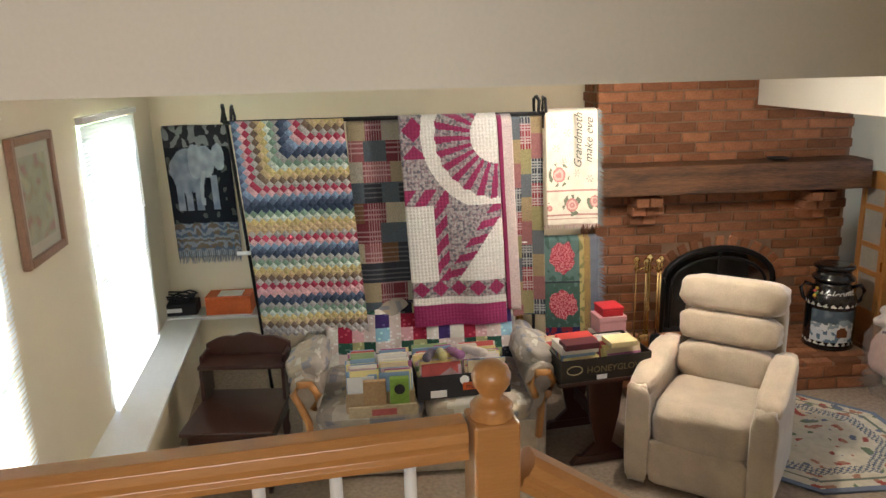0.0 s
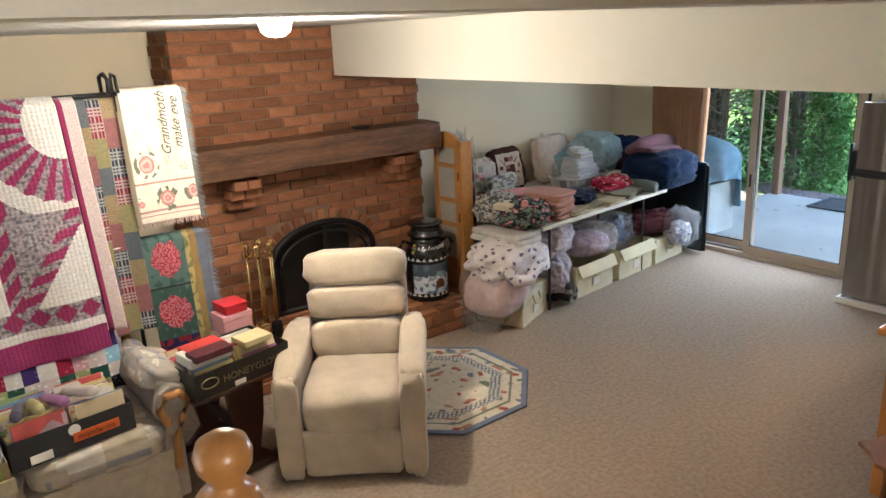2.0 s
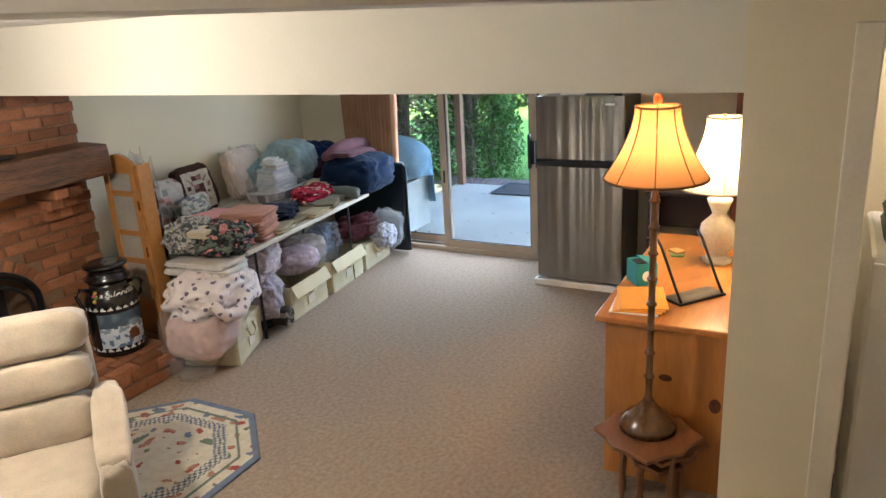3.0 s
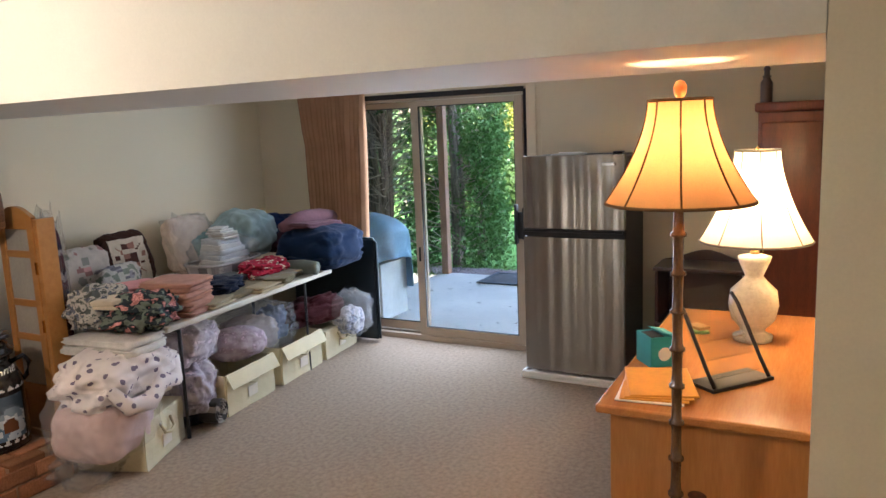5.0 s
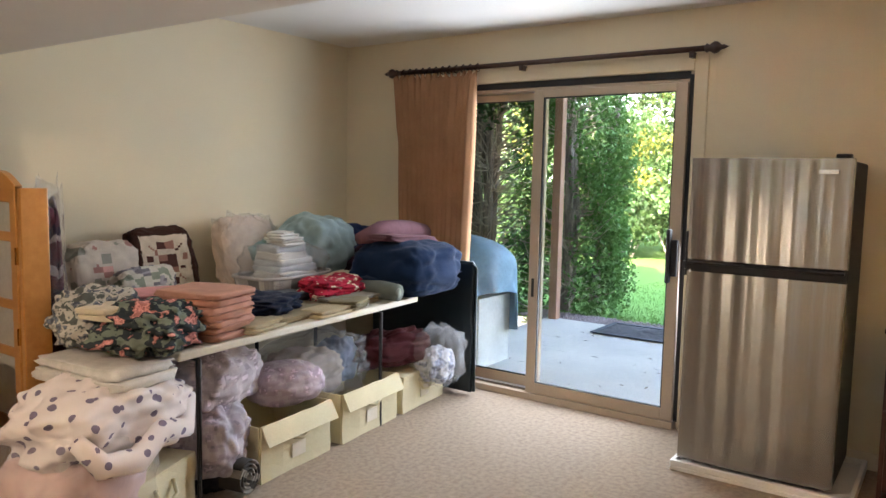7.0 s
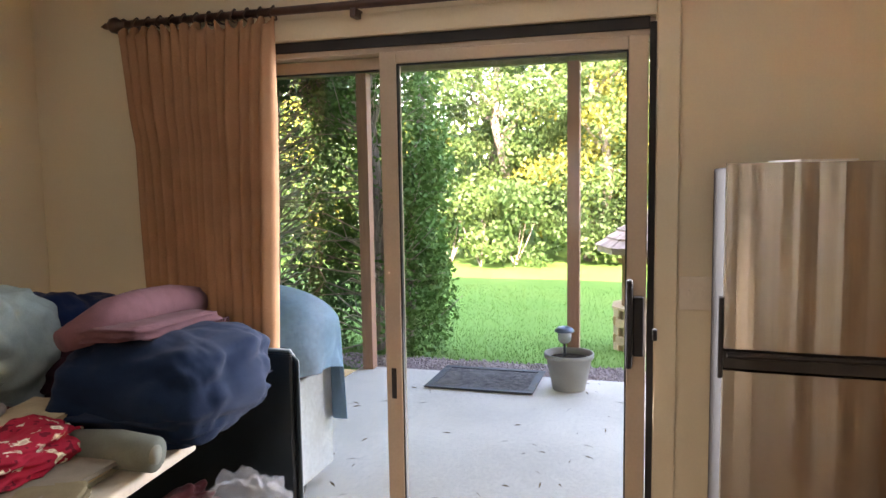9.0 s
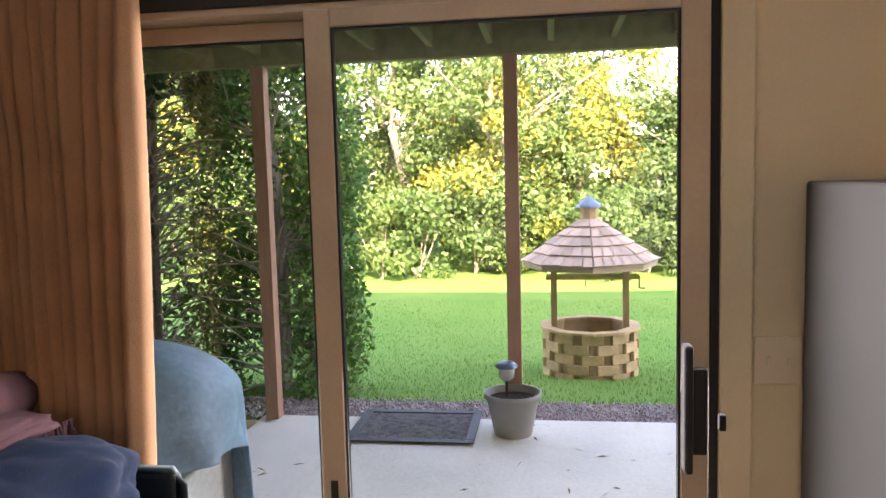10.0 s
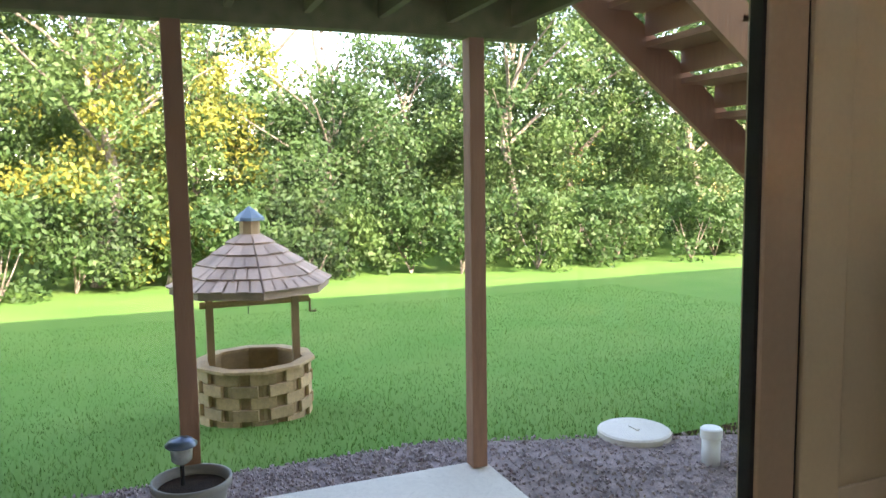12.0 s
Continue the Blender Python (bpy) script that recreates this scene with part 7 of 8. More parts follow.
for k in range(9000):
    if k % 3 == 0:
        x, y = random.uniform(10.86, 11.36), random.uniform(3.2, 7.2)
    else:
        x, y = random.uniform(9.0, 11.36), random.uniform(0.0, 3.22)
    if x > lawn_edge(y) + 0.05:
        continue
    s = random.uniform(0.008, 0.02)
    m = Matrix.Translation((x, y, -0.147 + s * 0.2)) @ Euler((random.random() * 6, random.random() * 6, 0)).to_matrix().to_4x4() @ Matrix.Diagonal((s, s * 0.8, s * 0.6, 1))
    c = [stones.verts.new(m @ Vector(q)) for q in ((1, 0, 0), (0, 1, 0), (-1, 0, 0), (0, -1, 0), (0, 0, 1), (0, 0, -1))]
    for a, b in ((0, 1), (1, 2), (2, 3), (3, 0)):
        stones.faces.new((c[a], c[b], c[4])), stones.faces.new((c[b], c[a], c[5]))
GRAVEL = mat("gravel_stone", (0.48, 0.39, 0.37), 0.85, 0, 0.4, 22, 60, 0.1, 0.002, (0.25, 0.20, 0.20))
tagged(link("gravel", stones, GRAVEL), "loose dark red and grey gravel", "gravel", kind="stuff")
setting(link("patio", box(7.765, 10.86, 3.22, 6.78, -0.42, -0.12, 0.01), CONCRETE), "pale concrete patio slab under the deck")
setting(link("door_step", box(7.76, 7.95, 4.25, 6.2, -0.119, -0.01, 0.006), CONCRETE), "concrete door step")
lv = bmesh.new()
for k in range(90):
    x, y, a = random.uniform(8.2, 10.75), random.uniform(3.3, 6.6), random.random() * 6.28
    l, w = random.uniform(0.012, 0.05), random.uniform(0.003, 0.009)
    p, d, s = Vector((x, y, -0.117)), Vector((math.cos(a), math.sin(a), 0)) * l, Vector((-math.sin(a), math.cos(a), 0)) * w
    lv.faces.new([lv.verts.new(q) for q in (p - d, p - s, p + d, p + s + Vector((0, 0, 0.004)))])
tagged(link("fallen_leaves", lv, mat("dry_leaf", (0.22, 0.15, 0.08), 0.9)), "dry leaves and twigs on the patio", "leaves", kind="stuff")

# deck overhead on posts
deck = setting(new("deck"), "weathered wooden deck over the patio")
for k in range(26):
    x = 7.78 + 0.142 * k
    if x < 10.95:
        part("board", box(x, x + 0.135, 2.9, 8.4, 2.70, 2.735), DECK, deck)
for k in range(14):
    y = 3.05 + 0.40 * k
    part("joist", box(7.80, 10.75, y - 0.019, y + 0.019, 2.47, 2.699), DECK, deck)
part("beam", box(10.75, 10.85, 2.9, 8.4, 2.40, 2.69), DECK, deck, "doubled outer beam")
part("ledger", box(7.765, 7.80, 2.9, 8.4, 2.48, 2.699), DECK, deck)
for y in (6.68, 4.92, 3.29):
    po = part("post", box(10.748, 10.848, y - 0.047, y + 0.047, -0.119, 2.40, 0.004), POST, deck, "brown stained post")
st = setting(new("deck_stairs"), "brown stained stairs down from the deck")
for x in (10.02, 10.84):
    part("stringer", prism([(2.95, 3.22), (2.95, 2.915), (-1.05, -0.165), (-1.45, -0.165)], x - 0.02, x + 0.02, 0, None, Matrix(((0, 0, 1, 0), (1, 0, 0, 0), (0, 1, 0, 0), (0, 0, 0, 1)))), POST, st)
for k in range(14):
    y, z = 2.78 - 0.285 * k, 2.985 - 0.2195 * k
    part("tread", box(10.0, 10.86, y - 0.15, y + 0.15, z + 0.09, z + 0.13, 0.004), POST, st)
    part("riser", box(10.042, 10.818, y - 0.145, y - 0.125, z - 0.06, z + 0.089), POST, st)

# patio things
dm = thing("door_mat", pose(10.64, 5.60, -0.12), "grey ribbed outdoor mat with a dark border", "mat")
part("mat", box(-0.31, 0.31, -0.41, 0.41, 0.001, 0.014, 0.004), mat("grey_mat_pile", (0.20, 0.185, 0.18), 0.95, 0, 0.35, 30, 160, 0.9, 0.01), dm)
for a, b, c, d in ((-0.33, -0.27, -0.43, 0.43), (0.27, 0.33, -0.43, 0.43), (-0.27, 0.27, -0.43, -0.37), (-0.27, 0.27, 0.37, 0.43)):
    part("border", box(a, b, c, d, 0.012, 0.022, 0.004), mat("dark_rubber_border", (0.05, 0.055, 0.065), 0.6, 0, 0.2, 30, 90, 0.5, 0.004), dm)
pot = thing("flower_pot", pose(10.57, 4.93, -0.12), "grey plastic plant pot holding soil and a solar light", "flower pot")
POTM = mat("grey_pot_plastic", (0.29, 0.265, 0.235), 0.5, 0, 0.06, 8, 90, 0.05, 0.001)
part("pot", turned([(0.125, 0), (0.175, 0.25), (0.19, 0.25), (0.192, 0.285), (0.178, 0.285), (0.165, 0.24)], 36, caps=False), POTM, pot, smooth=True)
part("soil", turned([(0.165, 0.22), (0.165, 0.238)], 24), mat("potting_soil", (0.06, 0.04, 0.03), 0.95, 0, 0.3, 30, 90, 0.8, 0.01), pot)
sl = thing("solar_light", pose(10.62, 4.97, 0.118), "small solar garden light stuck in the pot", "solar light")
part("stake", tube([(0, 0, -0.05), (0, 0, 0.12)], 0.010, 8), RUBBER, sl)
part("lens", turned([(0.028, 0.11), (0.05, 0.13), (0.055, 0.20), (0.03, 0.205)], 18), mat("solar_lens", (0.6, 0.6, 0.58), 0.1, 0, translucent=0.4), sl, smooth=True)
part("cap", turned([(0.075, 0.20), (0.078, 0.21), (0.05, 0.235), (0.0, 0.245)], 20, caps=False), mat("blue_grey_cap", (0.14, 0.18, 0.25), 0.3, 0.3), sl, smooth=True)
gl_ = thing("covered_grill", pose(8.40, 6.38, -0.12), "gas grill under a faded blue cover", "grill")
part("cabinet", box(-0.24, 0.24, -0.36, 0.36, 0.06, 0.62, 0.01), mat("grill_grey", (0.62, 0.62, 0.59), 0.5), gl_, "pale grey grill cabinet")
part("handle", tube([(-0.26, -0.2, 0.35), (-0.28, -0.2, 0.36), (-0.28, -0.2, 0.52), (-0.26, -0.2, 0.53)], 0.012, 8), WHITE, gl_)
for s in (-1, 1):
    part("wheel", turned([(0.07, -0.02), (0.07, 0.02)], 20, m=Matrix.Translation((-0.15, 0.33 * s, 0.07)) @ Matrix.Rotation(radians(90), 4, "X")), RUBBER, gl_)


def cover_place(u, v):
    a = 2 * math.pi * u
    cx, cy = math.copysign(abs(math.cos(a)) ** 0.6, math.cos(a)), math.copysign(abs(math.sin(a)) ** 0.6, math.sin(a))
    t = min(1, v * 2.2)
    r = math.sin(t * math.pi / 2)
    z = 1.10 - 0.24 * (1 - math.cos(t * math.pi / 2)) - max(0, v - 0.4) * (0.36 if cx < 0.45 else 0.85)
    f = 1 + 0.05 * math.sin(a * 9 + 3 * noise.noise(Vector((cx, cy, v)))) * max(0, v - 0.25) * 1.6
    return (0.30 * cx * r * f, 0.47 * cy * r * f, z + 0.03 * math.sin(a * 3 + 1) * v)


cloth("cover", cover_place, lambda u, v: (0.20, 0.33, 0.44), 96, 40, gl_, 0.004, mat("blue_tarp", (0.22, 0.36, 0.48), 0.6, 0, 0.12, 5, 40, 0.4, 0.008), "faded blue fitted cover")

ml = thing("septic_lid", pose(10.90, 2.07, -0.15), "round pale concrete lid lying in the gravel", "lid")
part("disc", turned([(0.245, 0), (0.245, 0.035), (0.23, 0.045)], 40), CONCRETE, ml, smooth=False)
part("grip", box(-0.05, 0.05, -0.012, 0.012, 0.045, 0.055, 0.003), CONCRETE, ml)
pp = thing("vent_pipe", pose(10.30, 1.95, -0.15), "white plastic vent pipe with a cap", "pipe")
part("pipe", turned([(0.055, 0), (0.055, 0.17)], 24), WHITE, pp, smooth=True)
part("cap", turned([(0.065, 0.165), (0.065, 0.22), (0.055, 0.228)], 24), WHITE, pp, smooth=False)

# ---- wishing well ----
well = thing("wishing_well", pose(13.15, 4.28, -0.40) @ Matrix.Diagonal((0.765, 0.765, 0.81, 1)), "wooden wishing well with a shingled roof on the lawn", "wishing well")
WELLW = mat("cedar_block", (0.52, 0.34, 0.18), 0.8, 0, 0.15, 6, 50, 0.3, 0.003, per_object=0.18)
CEDAR = mat("weathered_cedar_shingle", (0.50, 0.345, 0.255), 0.85, 0, 0.2, 5, 40, 0.4, 0.004, (0.38, 0.28, 0.22), per_object=0.2)
NS, WR = 10, 0.60
core = bmesh.new()
for k in range(NS):
    a0, a1 = 2 * math.pi * k / NS, 2 * math.pi * (k + 1) / NS
    q = [(r * math.cos(a), r * math.sin(a)) for r in (WR - 0.05, WR - 0.012) for a in (a0, a1)]
    prism([q[0], q[1], q[3], q[2]], 0.0, 0.60, 0, core)
part("wall", core, WELLW, well)
side = 2 * WR * math.sin(math.pi / NS)
bmesh_block = box(-side * 0.36, side * 0.36, -0.012, 0.030, 0.0, 0.115, 0.004, seg=1)
first = None
for c in range(5):
    for k in range(NS):
        a = 2 * math.pi * (k + (0.5 if c % 2 else 0.0)) / NS
        r = WR * math.cos(math.pi / NS) + (0.012 if c % 2 else 0.0)
        m = Matrix.Translation((r * math.cos(a), r * math.sin(a), 0.01 + 0.118 * c)) @ Matrix.Rotation(a - math.pi / 2, 4, "Z")
        if first is None:
            first = part("block", bmesh_block, WELLW, well)
            o = first
        else:
            o = new("block", first.data)
            o.parent = well
        o.matrix_basis = m
rimw = bmesh.new()
for k in range(NS):
    a0, a1 = 2 * math.pi * k / NS, 2 * math.pi * (k + 1) / NS
    q = [(r * math.cos(a), r * math.sin(a)) for r in (WR - 0.08, WR + 0.06) for a in (a0, a1)]
    prism([q[0], q[1], q[3], q[2]], 0.60, 0.635, 0.004, rimw)
part("rim", rimw, WELLW, well)
for s in (-1, 1):
    part("post", box(-0.04, 0.04, 0.46 * s - 0.04, 0.46 * s + 0.04, 0.0, 1.58, 0.005), WELLW, well)
    part("brace", tube([(0, 0.46 * s, 1.25), (0, 0.30 * s, 1.50)], 0.028, 6), WELLW, well)
part("windlass", tube([(0, -0.62, 1.22), (0, 0.56, 1.22)], 0.035, 10), WELLW, well)
part("crank", tube([(0, -0.60, 1.22), (0, -0.63, 1.22), (0, -0.63, 1.08), (0, -0.70, 1.08)], 0.014, 8), WELLW, well)
part("hook", tube([(0, 0.05, 1.19), (0, 0.05, 1.12), (0.02, 0.05, 1.10)], 0.006, 6), BLACK, well)
NR = 8
RB, RT, ZB, ZT = 0.88, 0.10, 1.42, 1.93
part("roof_core", turned([(RB - 0.05, ZB), (RT, ZT)], NR), CEDAR, well)
for k in range(NR):
    a0, a1 = 2 * math.pi * k / NR, 2 * math.pi * (k + 1) / NR
    part("fascia", prism([(RB * 0.97 * math.cos(a0), RB * 0.97 * math.sin(a0)), (RB * 0.97 * math.cos(a1), RB * 0.97 * math.sin(a1)), (RB * 0.93 * math.cos(a1), RB * 0.93 * math.sin(a1)), (RB * 0.93 * math.cos(a0), RB * 0.93 * math.sin(a0))], ZB - 0.06, ZB + 0.01), CEDAR, well)
    for row in range(5):
        t0, t1 = row / 5, (row + 1.15) / 5
        nsh = max(1, 5 - row)
        for j in range(nsh):
            u0, u1 = j / nsh + 0.012, (j + 1) / nsh - 0.012
            def rp(t, u, lift):
                r, z = RB + (RT - RB) * t, ZB + (ZT - ZB) * t
                p0, p1 = Vector((r * math.cos(a0), r * math.sin(a0), z)), Vector((r * math.cos(a1), r * math.sin(a1), z))
                return p0.lerp(p1, u) + Vector((math.cos((a0 + a1) / 2), math.sin((a0 + a1) / 2), 1.6)) * lift
            lift = 0.016 + random.uniform(-0.003, 0.004)
            sb2 = bmesh.new()
            lo = [sb2.verts.new(rp(t0, u0, lift)), sb2.verts.new(rp(t0, u1, lift)), sb2.verts.new(rp(min(1, t1), u1, 0.004)), sb2.verts.new(rp(min(1, t1), u0, 0.004))]
            un = [sb2.verts.new(rp(t0, u0, lift - 0.012)), sb2.verts.new(rp(t0, u1, lift - 0.012))]
            sb2.faces.new(lo), sb2.faces.new((lo[1], lo[0], un[0], un[1]))
            part("shingle", sb2, CEDAR, well)
part("cupola", turned([(0.11, 1.88), (0.11, 2.08)], 8), WELLW, well)
part("cupola_roof", turned([(0.17, 2.07), (0.16, 2.10), (0.06, 2.18), (0.0, 2.22)], 8, caps=False), mat("verdigris_cap", (0.16, 0.22, 0.26), 0.5, 0.3), well)

# ---- trees ----
random.seed(11)
LEAF = [mat("leaf_" + n, c, 0.6, 0, 0.25, 1.4, 6, 0, 0, s, translucent=0.4) for n, c, s in (
    ("deep", (0.028, 0.066, 0.018), (0.05, 0.092, 0.022)), ("mid", (0.045, 0.10, 0.026), (0.07, 0.125, 0.03)), ("sunny", (0.075, 0.14, 0.035), (0.10, 0.155, 0.04)), ("yellow", (0.26, 0.25, 0.04), (0.22, 0.23, 0.035)))]
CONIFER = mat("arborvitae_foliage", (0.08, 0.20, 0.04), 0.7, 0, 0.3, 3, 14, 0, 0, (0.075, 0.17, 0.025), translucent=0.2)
# same foliage, darker: the shade within the row is put into the colour
CONIFER_SHADED = mat("arborvitae_shaded", (0.03, 0.07, 0.02), 0.8, 0, 0.3, 3, 14, 0, 0, (0.06, 0.10, 0.03), translucent=0.2)
BARK = mat("grey_bark", (0.38, 0.31, 0.245), 0.95, 0, 0.25, 4, 30, 0.8, 0.02, (0.10, 0.085, 0.07), (6, 6, 1))
TWIG = mat("dry_twig", (0.50, 0.42, 0.33), 0.95, 0, 0.2, 5, 40, 0.3, 0.004)


def leaf_quads(pts_sizes, spread=1.0):
    n = len(pts_sizes)
    rng = np.random.default_rng(n)
    p = np.array([q[0] for q in pts_sizes], np.float32)
    s = np.array([q[1] for q in pts_sizes], np.float32)[:, None]
    a = rng.normal(size=(n, 3))
    a /= np.linalg.norm(a, axis=1, keepdims=True)
    b = rng.normal(size=(n, 3))
    b -= a * (a * b).sum(1, keepdims=True)
    b /= np.linalg.norm(b, axis=1, keepdims=True)
    v = np.stack([p - a * s, p + b * s * 0.55, p + a * s, p - b * s * 0.55], 1).reshape(-1, 3)
    return v, np.arange(4 * n).reshape(-1, 4)


def leaf_mesh(name, pts_sizes, material, parent):
    v, f = leaf_quads(pts_sizes)
    me = bpy.data.meshes.new(name)
    me.from_pydata(v.tolist(), [], f.tolist())
    me.materials.append(material)
    ob = new(name, me)
    ob.parent = parent
    return ob


def clump(c, r, count, size, squash=0.8):
    out = []
    for _ in range(count):
        d = Vector((random.gauss(0, 1), random.gauss(0, 1), random.gauss(0, 1))).normalized() * r * random.random() ** 0.45
        out.append(((c[0] + d.x, c[1] + d.y, c[2] + d.z * squash), size * random.uniform(0.7, 1.35)))
    return out


def broadleaf(x, y, height, width, shades, label, bare=False, leafsize=0.075):
    z = lawn_height(x, y)
    t = thing("tree", pose(x, y, z), label, "tree", "trees behind the lawn")
    tk = bmesh.new()
    lean = random.uniform(-0.6, 0.6)
    pts = [(lean * (k / 6) ** 2, 0.3 * math.sin(k * 1.3 + x), height * 0.8 * k / 6) for k in range(7)]
    tube(pts, [0.22 * (1 - 0.13 * k) * height / 10 for k in range(7)], 8, tk)
    for k in range(9):
        h0 = height * random.uniform(0.3, 0.75)
        a, l = random.random() * 6.28, width * random.uniform(0.35, 0.6)
        p0 = Vector((lean * (h0 / height) ** 2, 0, h0))
        tube([p0, p0 + Vector((math.cos(a) * l * 0.5, math.sin(a) * l * 0.5, l * 0.45)), p0 + Vector((math.cos(a) * l, math.sin(a) * l, l * 0.75))], [0.07 * height / 10, 0.045 * height / 10, 0.02], 6, tk)
    part("trunk", tk, BARK, t)
    if bare:
        return t
    lots = [[] for _ in shades]
    for k in range(int(80 * width / 4 * height / 9)):
        h0 = height * (0.06 + 0.94 * random.random())
        rad = width * 0.5 * (1.05 - 0.75 * abs(h0 / height - 0.42))
        a, rr = random.random() * 6.28, rad * random.random() ** 0.5
        c = (lean * (h0 / height) ** 2 + rr * math.cos(a), rr * math.sin(a), h0)
        lots[min(len(shades) - 1, int(random.random() * len(shades)))] += clump(c, random.uniform(0.5, 1.0), 190, leafsize, 0.75)
    for s, lt in zip(shades, lots):
        if lt:
            leaf_mesh("crown", lt, LEAF[s], t)
    return t


spots = [(27.5, 13.5, 9.5, 6.0, (1, 2, 3)), (28.5, 9.2, 10.5, 6.5, (1, 2, 2)), (27.0, 6.0, 8.8, 5.5, (3, 2, 2)), (30.0, 3.4, 7.4, 5.5, (2, 1, 3)), (28.0, 0.0, 5.6, 5.0, (1, 0, 1)), (31.0, -3.2, 7.4, 5.5, (0, 1)),
         (28.5, -6.0, 8.8, 5.5, (1, 2)), (30.0, -9.5, 8.6, 5.5, (1, 0, 2)), (28.0, -13.0, 9.5, 6.0, (2, 1)), (29.5, -17.0, 9.5, 6.0, (1, 2)), (27.0, -21.0, 9.5, 6.0, (1, 2)), (30.0, 18.5, 10.0, 6.5, (1, 2)),
         (34.0, 11.0, 12.0, 7.0, (1, 2)), (35.0, 5.0, 8.5, 7.0, (1, 0)), (35.5, -1.0, 5.4, 6.0, (0, 1)), (35.0, -8.0, 10.5, 7.0, (0, 1)), (34.5, -15.0, 11.5, 7.0, (1, 1)), (33, 24, 11, 7, (1, 2))]
for x, y, h, w, sh in spots:
    broadleaf(x, y, h, w, sh, "leafy deciduous tree at the edge of the lawn" if 3 not in sh else "deciduous tree turning yellow at the edge of the lawn")
for x, y, h in ((32.5, -0.8, 11.0), (32.0, 0.9, 10.5), (33.0, 2.4, 9.5)):
    broadleaf(x, y, h, 3.5, (1,), "bare dead tree standing among the leafy trees", True)
random.seed(17)
for k in range(34):
    y = -22 + 1.15 * k + random.uniform(-0.3, 0.3)
    x = 25.2 + random.uniform(-0.5, 1.2)
    z = lawn_height(x, y)
    bsh = thing("bush", pose(x, y, z), "leafy bush at the edge of the lawn", "bush", "bushes behind the lawn")
    sb3 = bmesh.new()
    for j in range(4):
        a = random.random() * 6.28
        tube([(0, 0, 0), (0.3 * math.cos(a), 0.3 * math.sin(a), 0.6), (0.6 * math.cos(a), 0.6 * math.sin(a), 1.3)], [0.03, 0.02, 0.008], 5, sb3)
    part("stems", sb3, BARK, bsh)
    lt = []
    for j in range(15):
        lt += clump((random.uniform(-0.9, 0.9), random.uniform(-0.8, 0.8), random.uniform(0.25, 2.1)), random.uniform(0.35, 0.65), 110, 0.08)
    leaf_mesh("leaves", lt, LEAF[(0, 1, 1, 2)[k % 4]], bsh)

random.seed(41)
fw = thing("far_woods", pose(46, 0, 0), "far woods behind the garden trees", "trees")
fw["kind"] = "stuff"
for sh in (0, 1):
    lt = []
    for k in range(230):
        yy = random.uniform(-46, 52)
        lt += clump((random.uniform(-3, 3), yy, random.uniform(0.3, 5.5 + 1.5 * math.sin(yy * 0.3))), 1.6, 60, 0.30)
    leaf_mesh("foliage", lt, LEAF[sh], fw)

# arborvitae row beside the patio: bare stems inside, green sprays outside
random.seed(23)
for k, (x, y, h) in enumerate(((11.88, 7.02, 5.5), (11.75, 8.15, 5.8), (11.75, 9.4, 5.8), (10.7, 8.9, 5.6), (9.7, 8.7, 5.4), (12.4, 10.6, 5.8), (11.2, 10.5, 5.8), (10.1, 10.1, 5.6))):
    t = thing("arborvitae", pose(x, y, -0.2), "tall arborvitae with grey stems and green sprays", "tree", "arborvitae beside the patio")
    tk = bmesh.new()
    for j in range(4 if k == 0 else 6):
        a, r0 = random.random() * 6.28, random.uniform(0.02, 0.42)
        b0 = Vector((r0 * math.cos(a), r0 * math.sin(a), 0))
        tube([b0, b0 + Vector((random.uniform(-0.1, 0.1), random.uniform(-0.1, 0.1), 1.3)), b0 * 1.6 + Vector((random.uniform(-0.2, 0.2), random.uniform(-0.2, 0.2), 2.8)), b0 * 1.8 + Vector((0, 0, h * 0.9))], [0.075, 0.06, 0.045, 0.01], 8, tk)
    part("trunk", tk, BARK, t)
    tw = bmesh.new()
    for j in range(170 if k == 0 else 300):
        zz, a = random.uniform(0.05, 2.9), random.random() * 6.28
        l = random.uniform(0.25, 0.75)
        p0 = Vector((0.12 * math.cos(a), 0.12 * math.sin(a), zz))
        p1 = p0 + Vector((math.cos(a) * l * 0.6, math.sin(a) * l * 0.6, random.uniform(-0.05, 0.25)))
        p2 = p1 + Vector((math.cos(a + random.uniform(-0.8, 0.8)) * l * 0.5, math.sin(a + random.uniform(-0.8, 0.8)) * l * 0.5, random.uniform(-0.05, 0.35)))
        tube([p0, p1, p2], [0.010, 0.007, 0.002], 4, tw)
    part("twigs", tw, TWIG, t)
    outer, inner = [], []
    for j in range(420 if k == 0 else 340):
        zz = random.uniform(0.05, h)
        rad = (0.57 if k == 0 else 0.80) * min(1, (h - zz) / 1.6 + 0.15) * (1 + 0.10 * math.sin(zz * 4.2))
        a = random.random() * 6.28
        toward = math.cos(a - 3.95)
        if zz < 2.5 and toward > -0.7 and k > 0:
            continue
        c = (rad * math.cos(a), rad * math.sin(a), zz)
        if k == 0 and c[0] < -0.2 and c[1] > -0.35 and zz < 2.2:
            continue
        # the back trees' sprays all go to the list in the shade-darkened green
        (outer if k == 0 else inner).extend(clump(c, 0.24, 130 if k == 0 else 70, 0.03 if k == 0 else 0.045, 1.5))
    leaf_mesh("foliage", outer or inner, CONIFER if k == 0 else CONIFER_SHADED, t)
# ---- bricks of the chimney breast and hearth ----
random.seed(31)


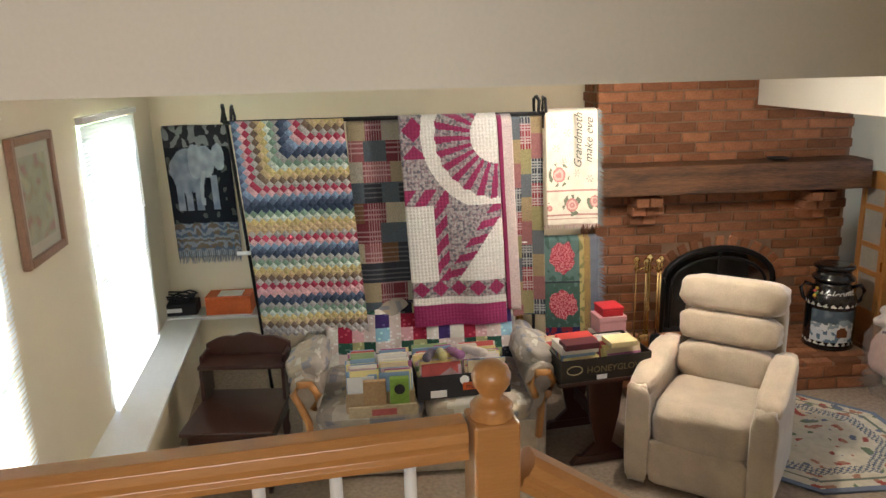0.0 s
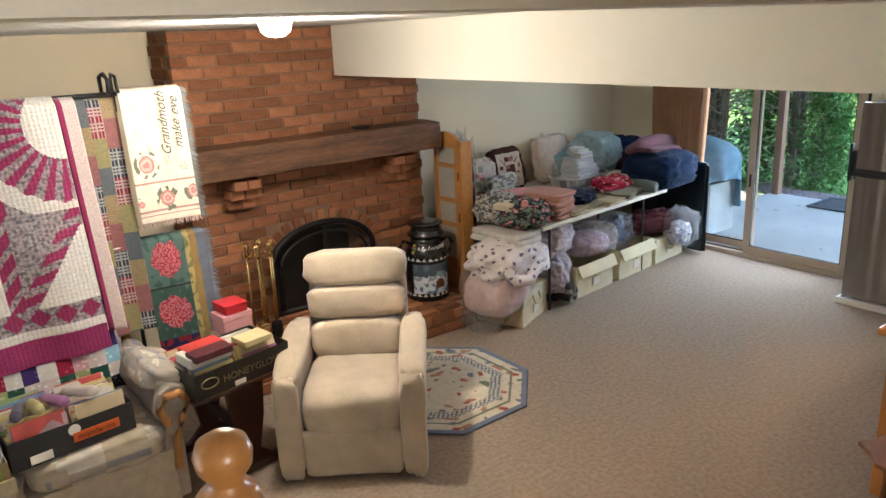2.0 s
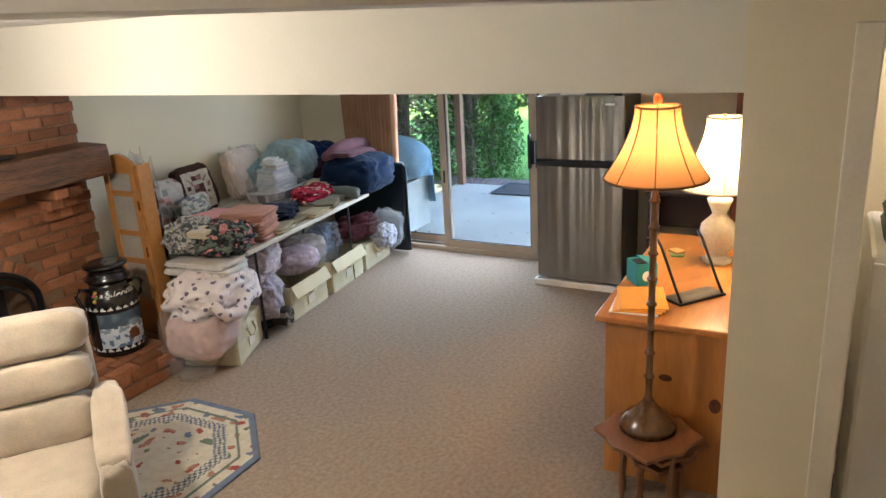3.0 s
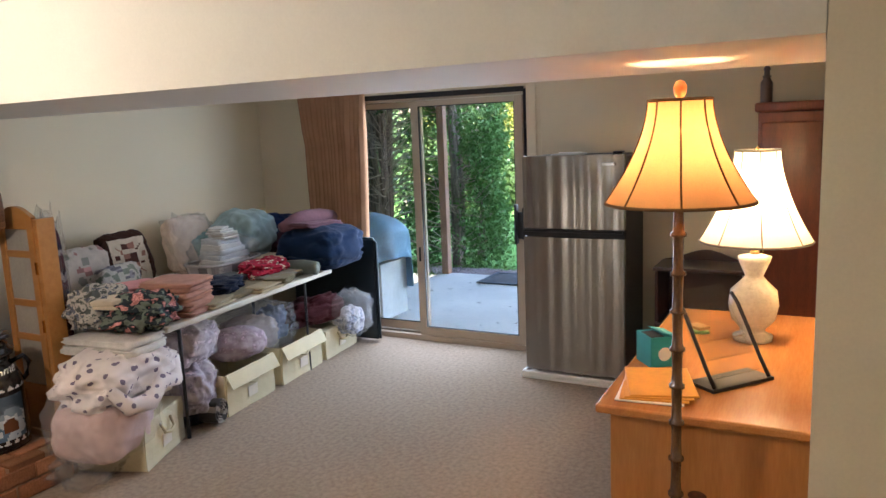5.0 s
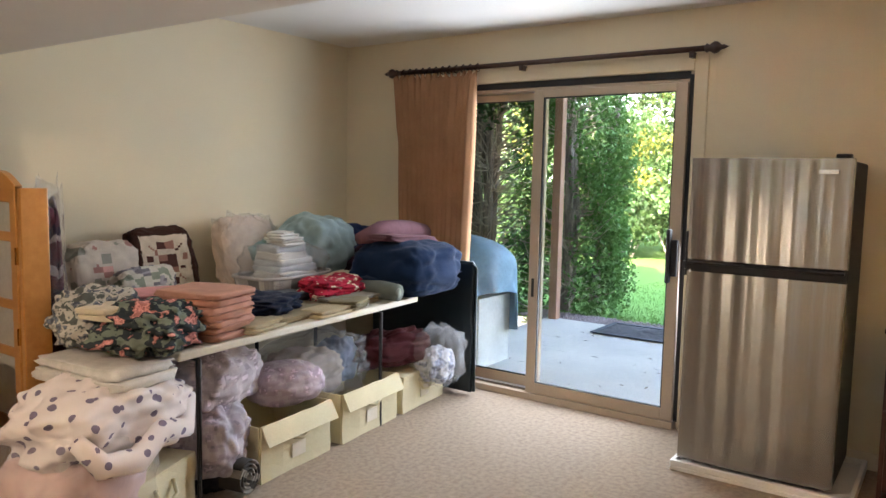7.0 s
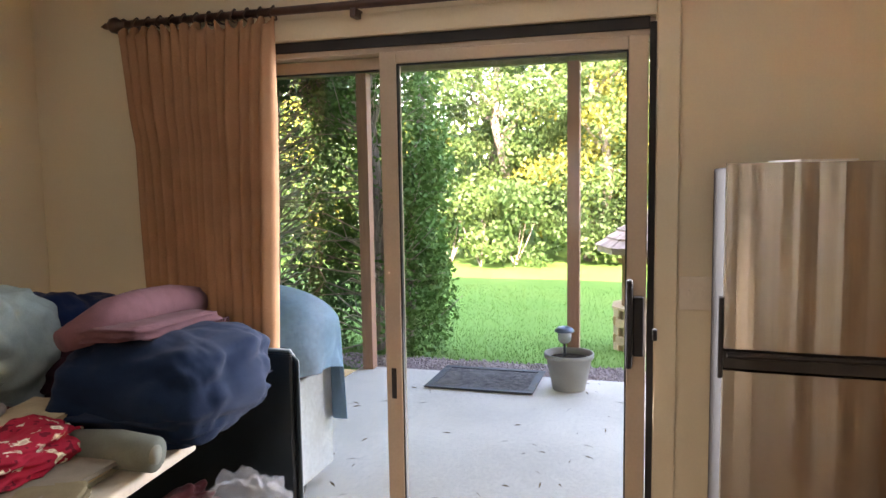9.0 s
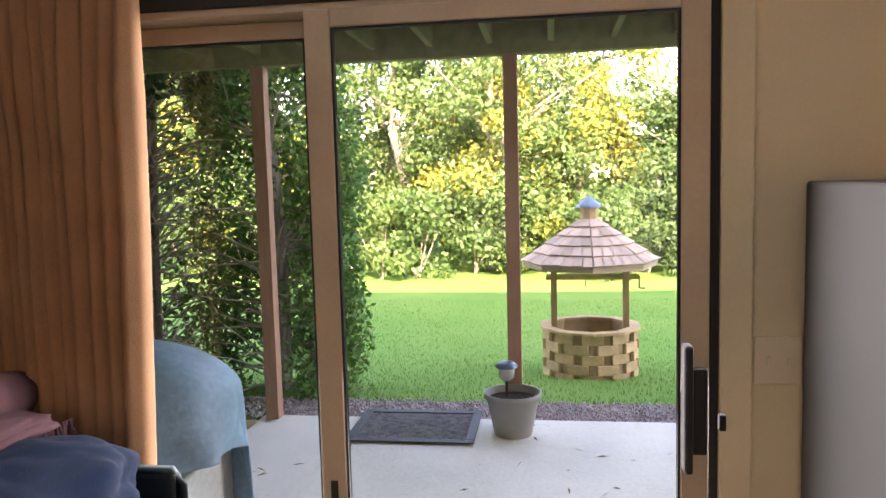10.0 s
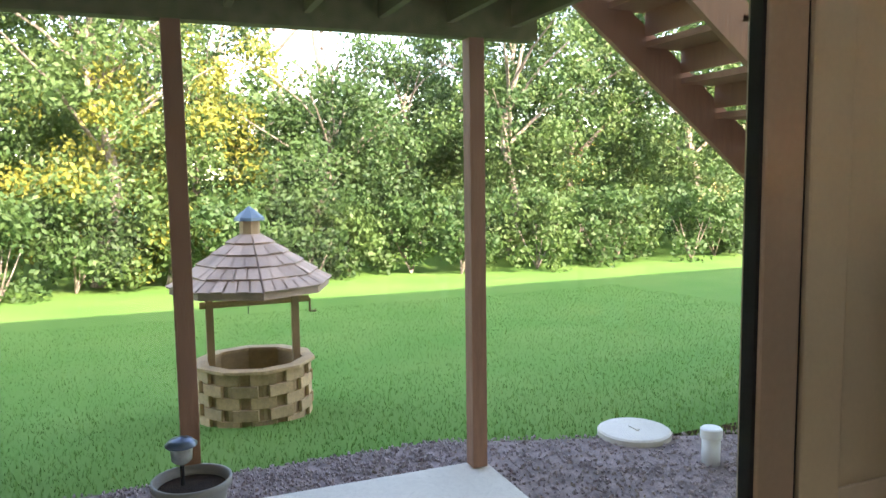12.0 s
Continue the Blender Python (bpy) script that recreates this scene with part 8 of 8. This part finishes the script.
def brick_mesh(l, d, h, seed):
    bm = box(-l / 2, l / 2, 0, d, 0, h, 0.005, seg=1)
    for v in bm.verts:
        v.co += noise.noise_vector(v.co * 23 + Vector((seed, seed, 0))) * 0.0022
    me = bpy.data.meshes.new("brick")
    bm.to_mesh(me)
    bm.free()
    me.materials.append(BRICK)
    return me


FULL = [brick_mesh(0.200, 0.055, 0.064, k) for k in range(4)]
HALF = [brick_mesh(0.095, 0.055, 0.064, k + 9) for k in range(2)]


def lay(me, parent, m):
    o = new("brick", me)
    o.parent = parent
    o.matrix_basis = m
    return o


for c in range(30):
    z = 0.004 + 0.075 * c
    x = BX0 + (0.0 if c % 2 == 0 else -0.105)
    while x < BX1 - 0.02:
        x0, x1 = max(x, BX0), min(x + 0.2, BX1)
        l, cx = x1 - x0, (x0 + x1) / 2
        inside = (abs(cx - AX) < AR + 0.11 + l * 0.3) and z < arch_top(min(max(cx, AX - AR), AX + AR)) + 0.075 if abs(cx - AX) < AR + 0.02 else (abs(cx - AX) < AR + l / 2 + 0.0 and z < AZ + 0.05)
        if l > 0.06 and not inside and z > 0.17:
            if l > 0.15:
                o = lay(FULL[(c * 5 + int(x * 31)) % 4], breast, Matrix.Translation((cx, 6.488 + random.uniform(-0.003, 0.003), z)) @ Matrix.Diagonal((l / 0.2, 1, 1, 1)))
            else:
                o = lay(HALF[c % 2], breast, Matrix.Translation((cx, 6.488 + random.uniform(-0.003, 0.003), z)) @ Matrix.Diagonal((l / 0.095, 1, 1, 1)))
        x += 0.21
# soldier bricks round the arch
for k in range(15):
    a = math.pi * (k + 0.5) / 15
    p = Vector((AX - (AR + 0.05) * math.cos(a), 6.486, AZ + 0.30 * math.sin(a) - 0.005))
    n_ = Vector((-math.cos(a) * 0.30, 0, math.sin(a) * (AR + 0.05))).normalized()
    ang = math.atan2(n_.x, n_.z)
    lay(HALF[k % 2], breast, Matrix.Translation(p) @ Matrix.Rotation(ang, 4, "Y") @ Matrix.Rotation(radians(90), 4, "Y") @ Matrix.Translation((0, 0, -0.032)))
# side bricks of the breast and corbels under the mantel
sides = bmesh.new()
for c in range(30):
    z = 0.004 + 0.075 * c
    for j in range(2):
        y = 6.55 + 0.2 * j + (0.1 if c % 2 else 0)
        if y + 0.09 < 6.895:
            box(BX0 - 0.003, BX0 + 0.03, y, min(6.893, y + 0.19), z, z + 0.064, 0, sides)
            box(BX1 - 0.03, BX1 + 0.003, y, min(6.893, y + 0.19), z, z + 0.064, 0, sides)
tagged(part("side_bricks", sides, BRICK, breast), kind="stuff")
for x0 in (3.04, 4.32):
    for k, (y, w) in enumerate(((6.27, 0.0), (6.34, 0.012), (6.41, 0.022))):
        for j in range(2):
            o = lay(HALF[j], breast, Matrix.Translation((x0 + 0.05 + 0.10 * j, y, 1.222 - 0.075 * k)) @ Matrix.Diagonal((1, (6.49 - y) / 0.055, 1.05, 1)))
# hearth: three courses on the front and end, and a paved top
for c in range(2):
    z = 0.006 + 0.088 * c
    for j in range(9):
        x = 2.96 + 0.21 * j - (0.1 if c % 2 else 0)
        if x < 4.6:
            lay(FULL[(j + c) % 4], hearth, Matrix.Translation((min(x, 4.53), 5.755, z)) @ Matrix.Diagonal((1, 1, 1.2, 1)))
    for j in range(4):
        lay(FULL[(j + c) % 4], hearth, Matrix.Translation((4.645, 5.87 + 0.2 * j - (0.05 if c % 2 else 0), z)) @ Matrix.Rotation(radians(90), 4, "Z") @ Matrix.Diagonal((0.95, 1, 1.2, 1)))
for r in range(8):
    for j in range(9):
        x = 2.96 + 0.205 * j - (0.1 if r % 2 else 0)
        if 2.86 < x - 0.02 and x < 4.60:
            lay(FULL[(j + r) % 4], hearth, Matrix.Translation((min(x, 4.535), 5.762 + 0.093 * r, 0.146)) @ Matrix.Diagonal((0.97, 0.085 / 0.055, 0.9, 1)))
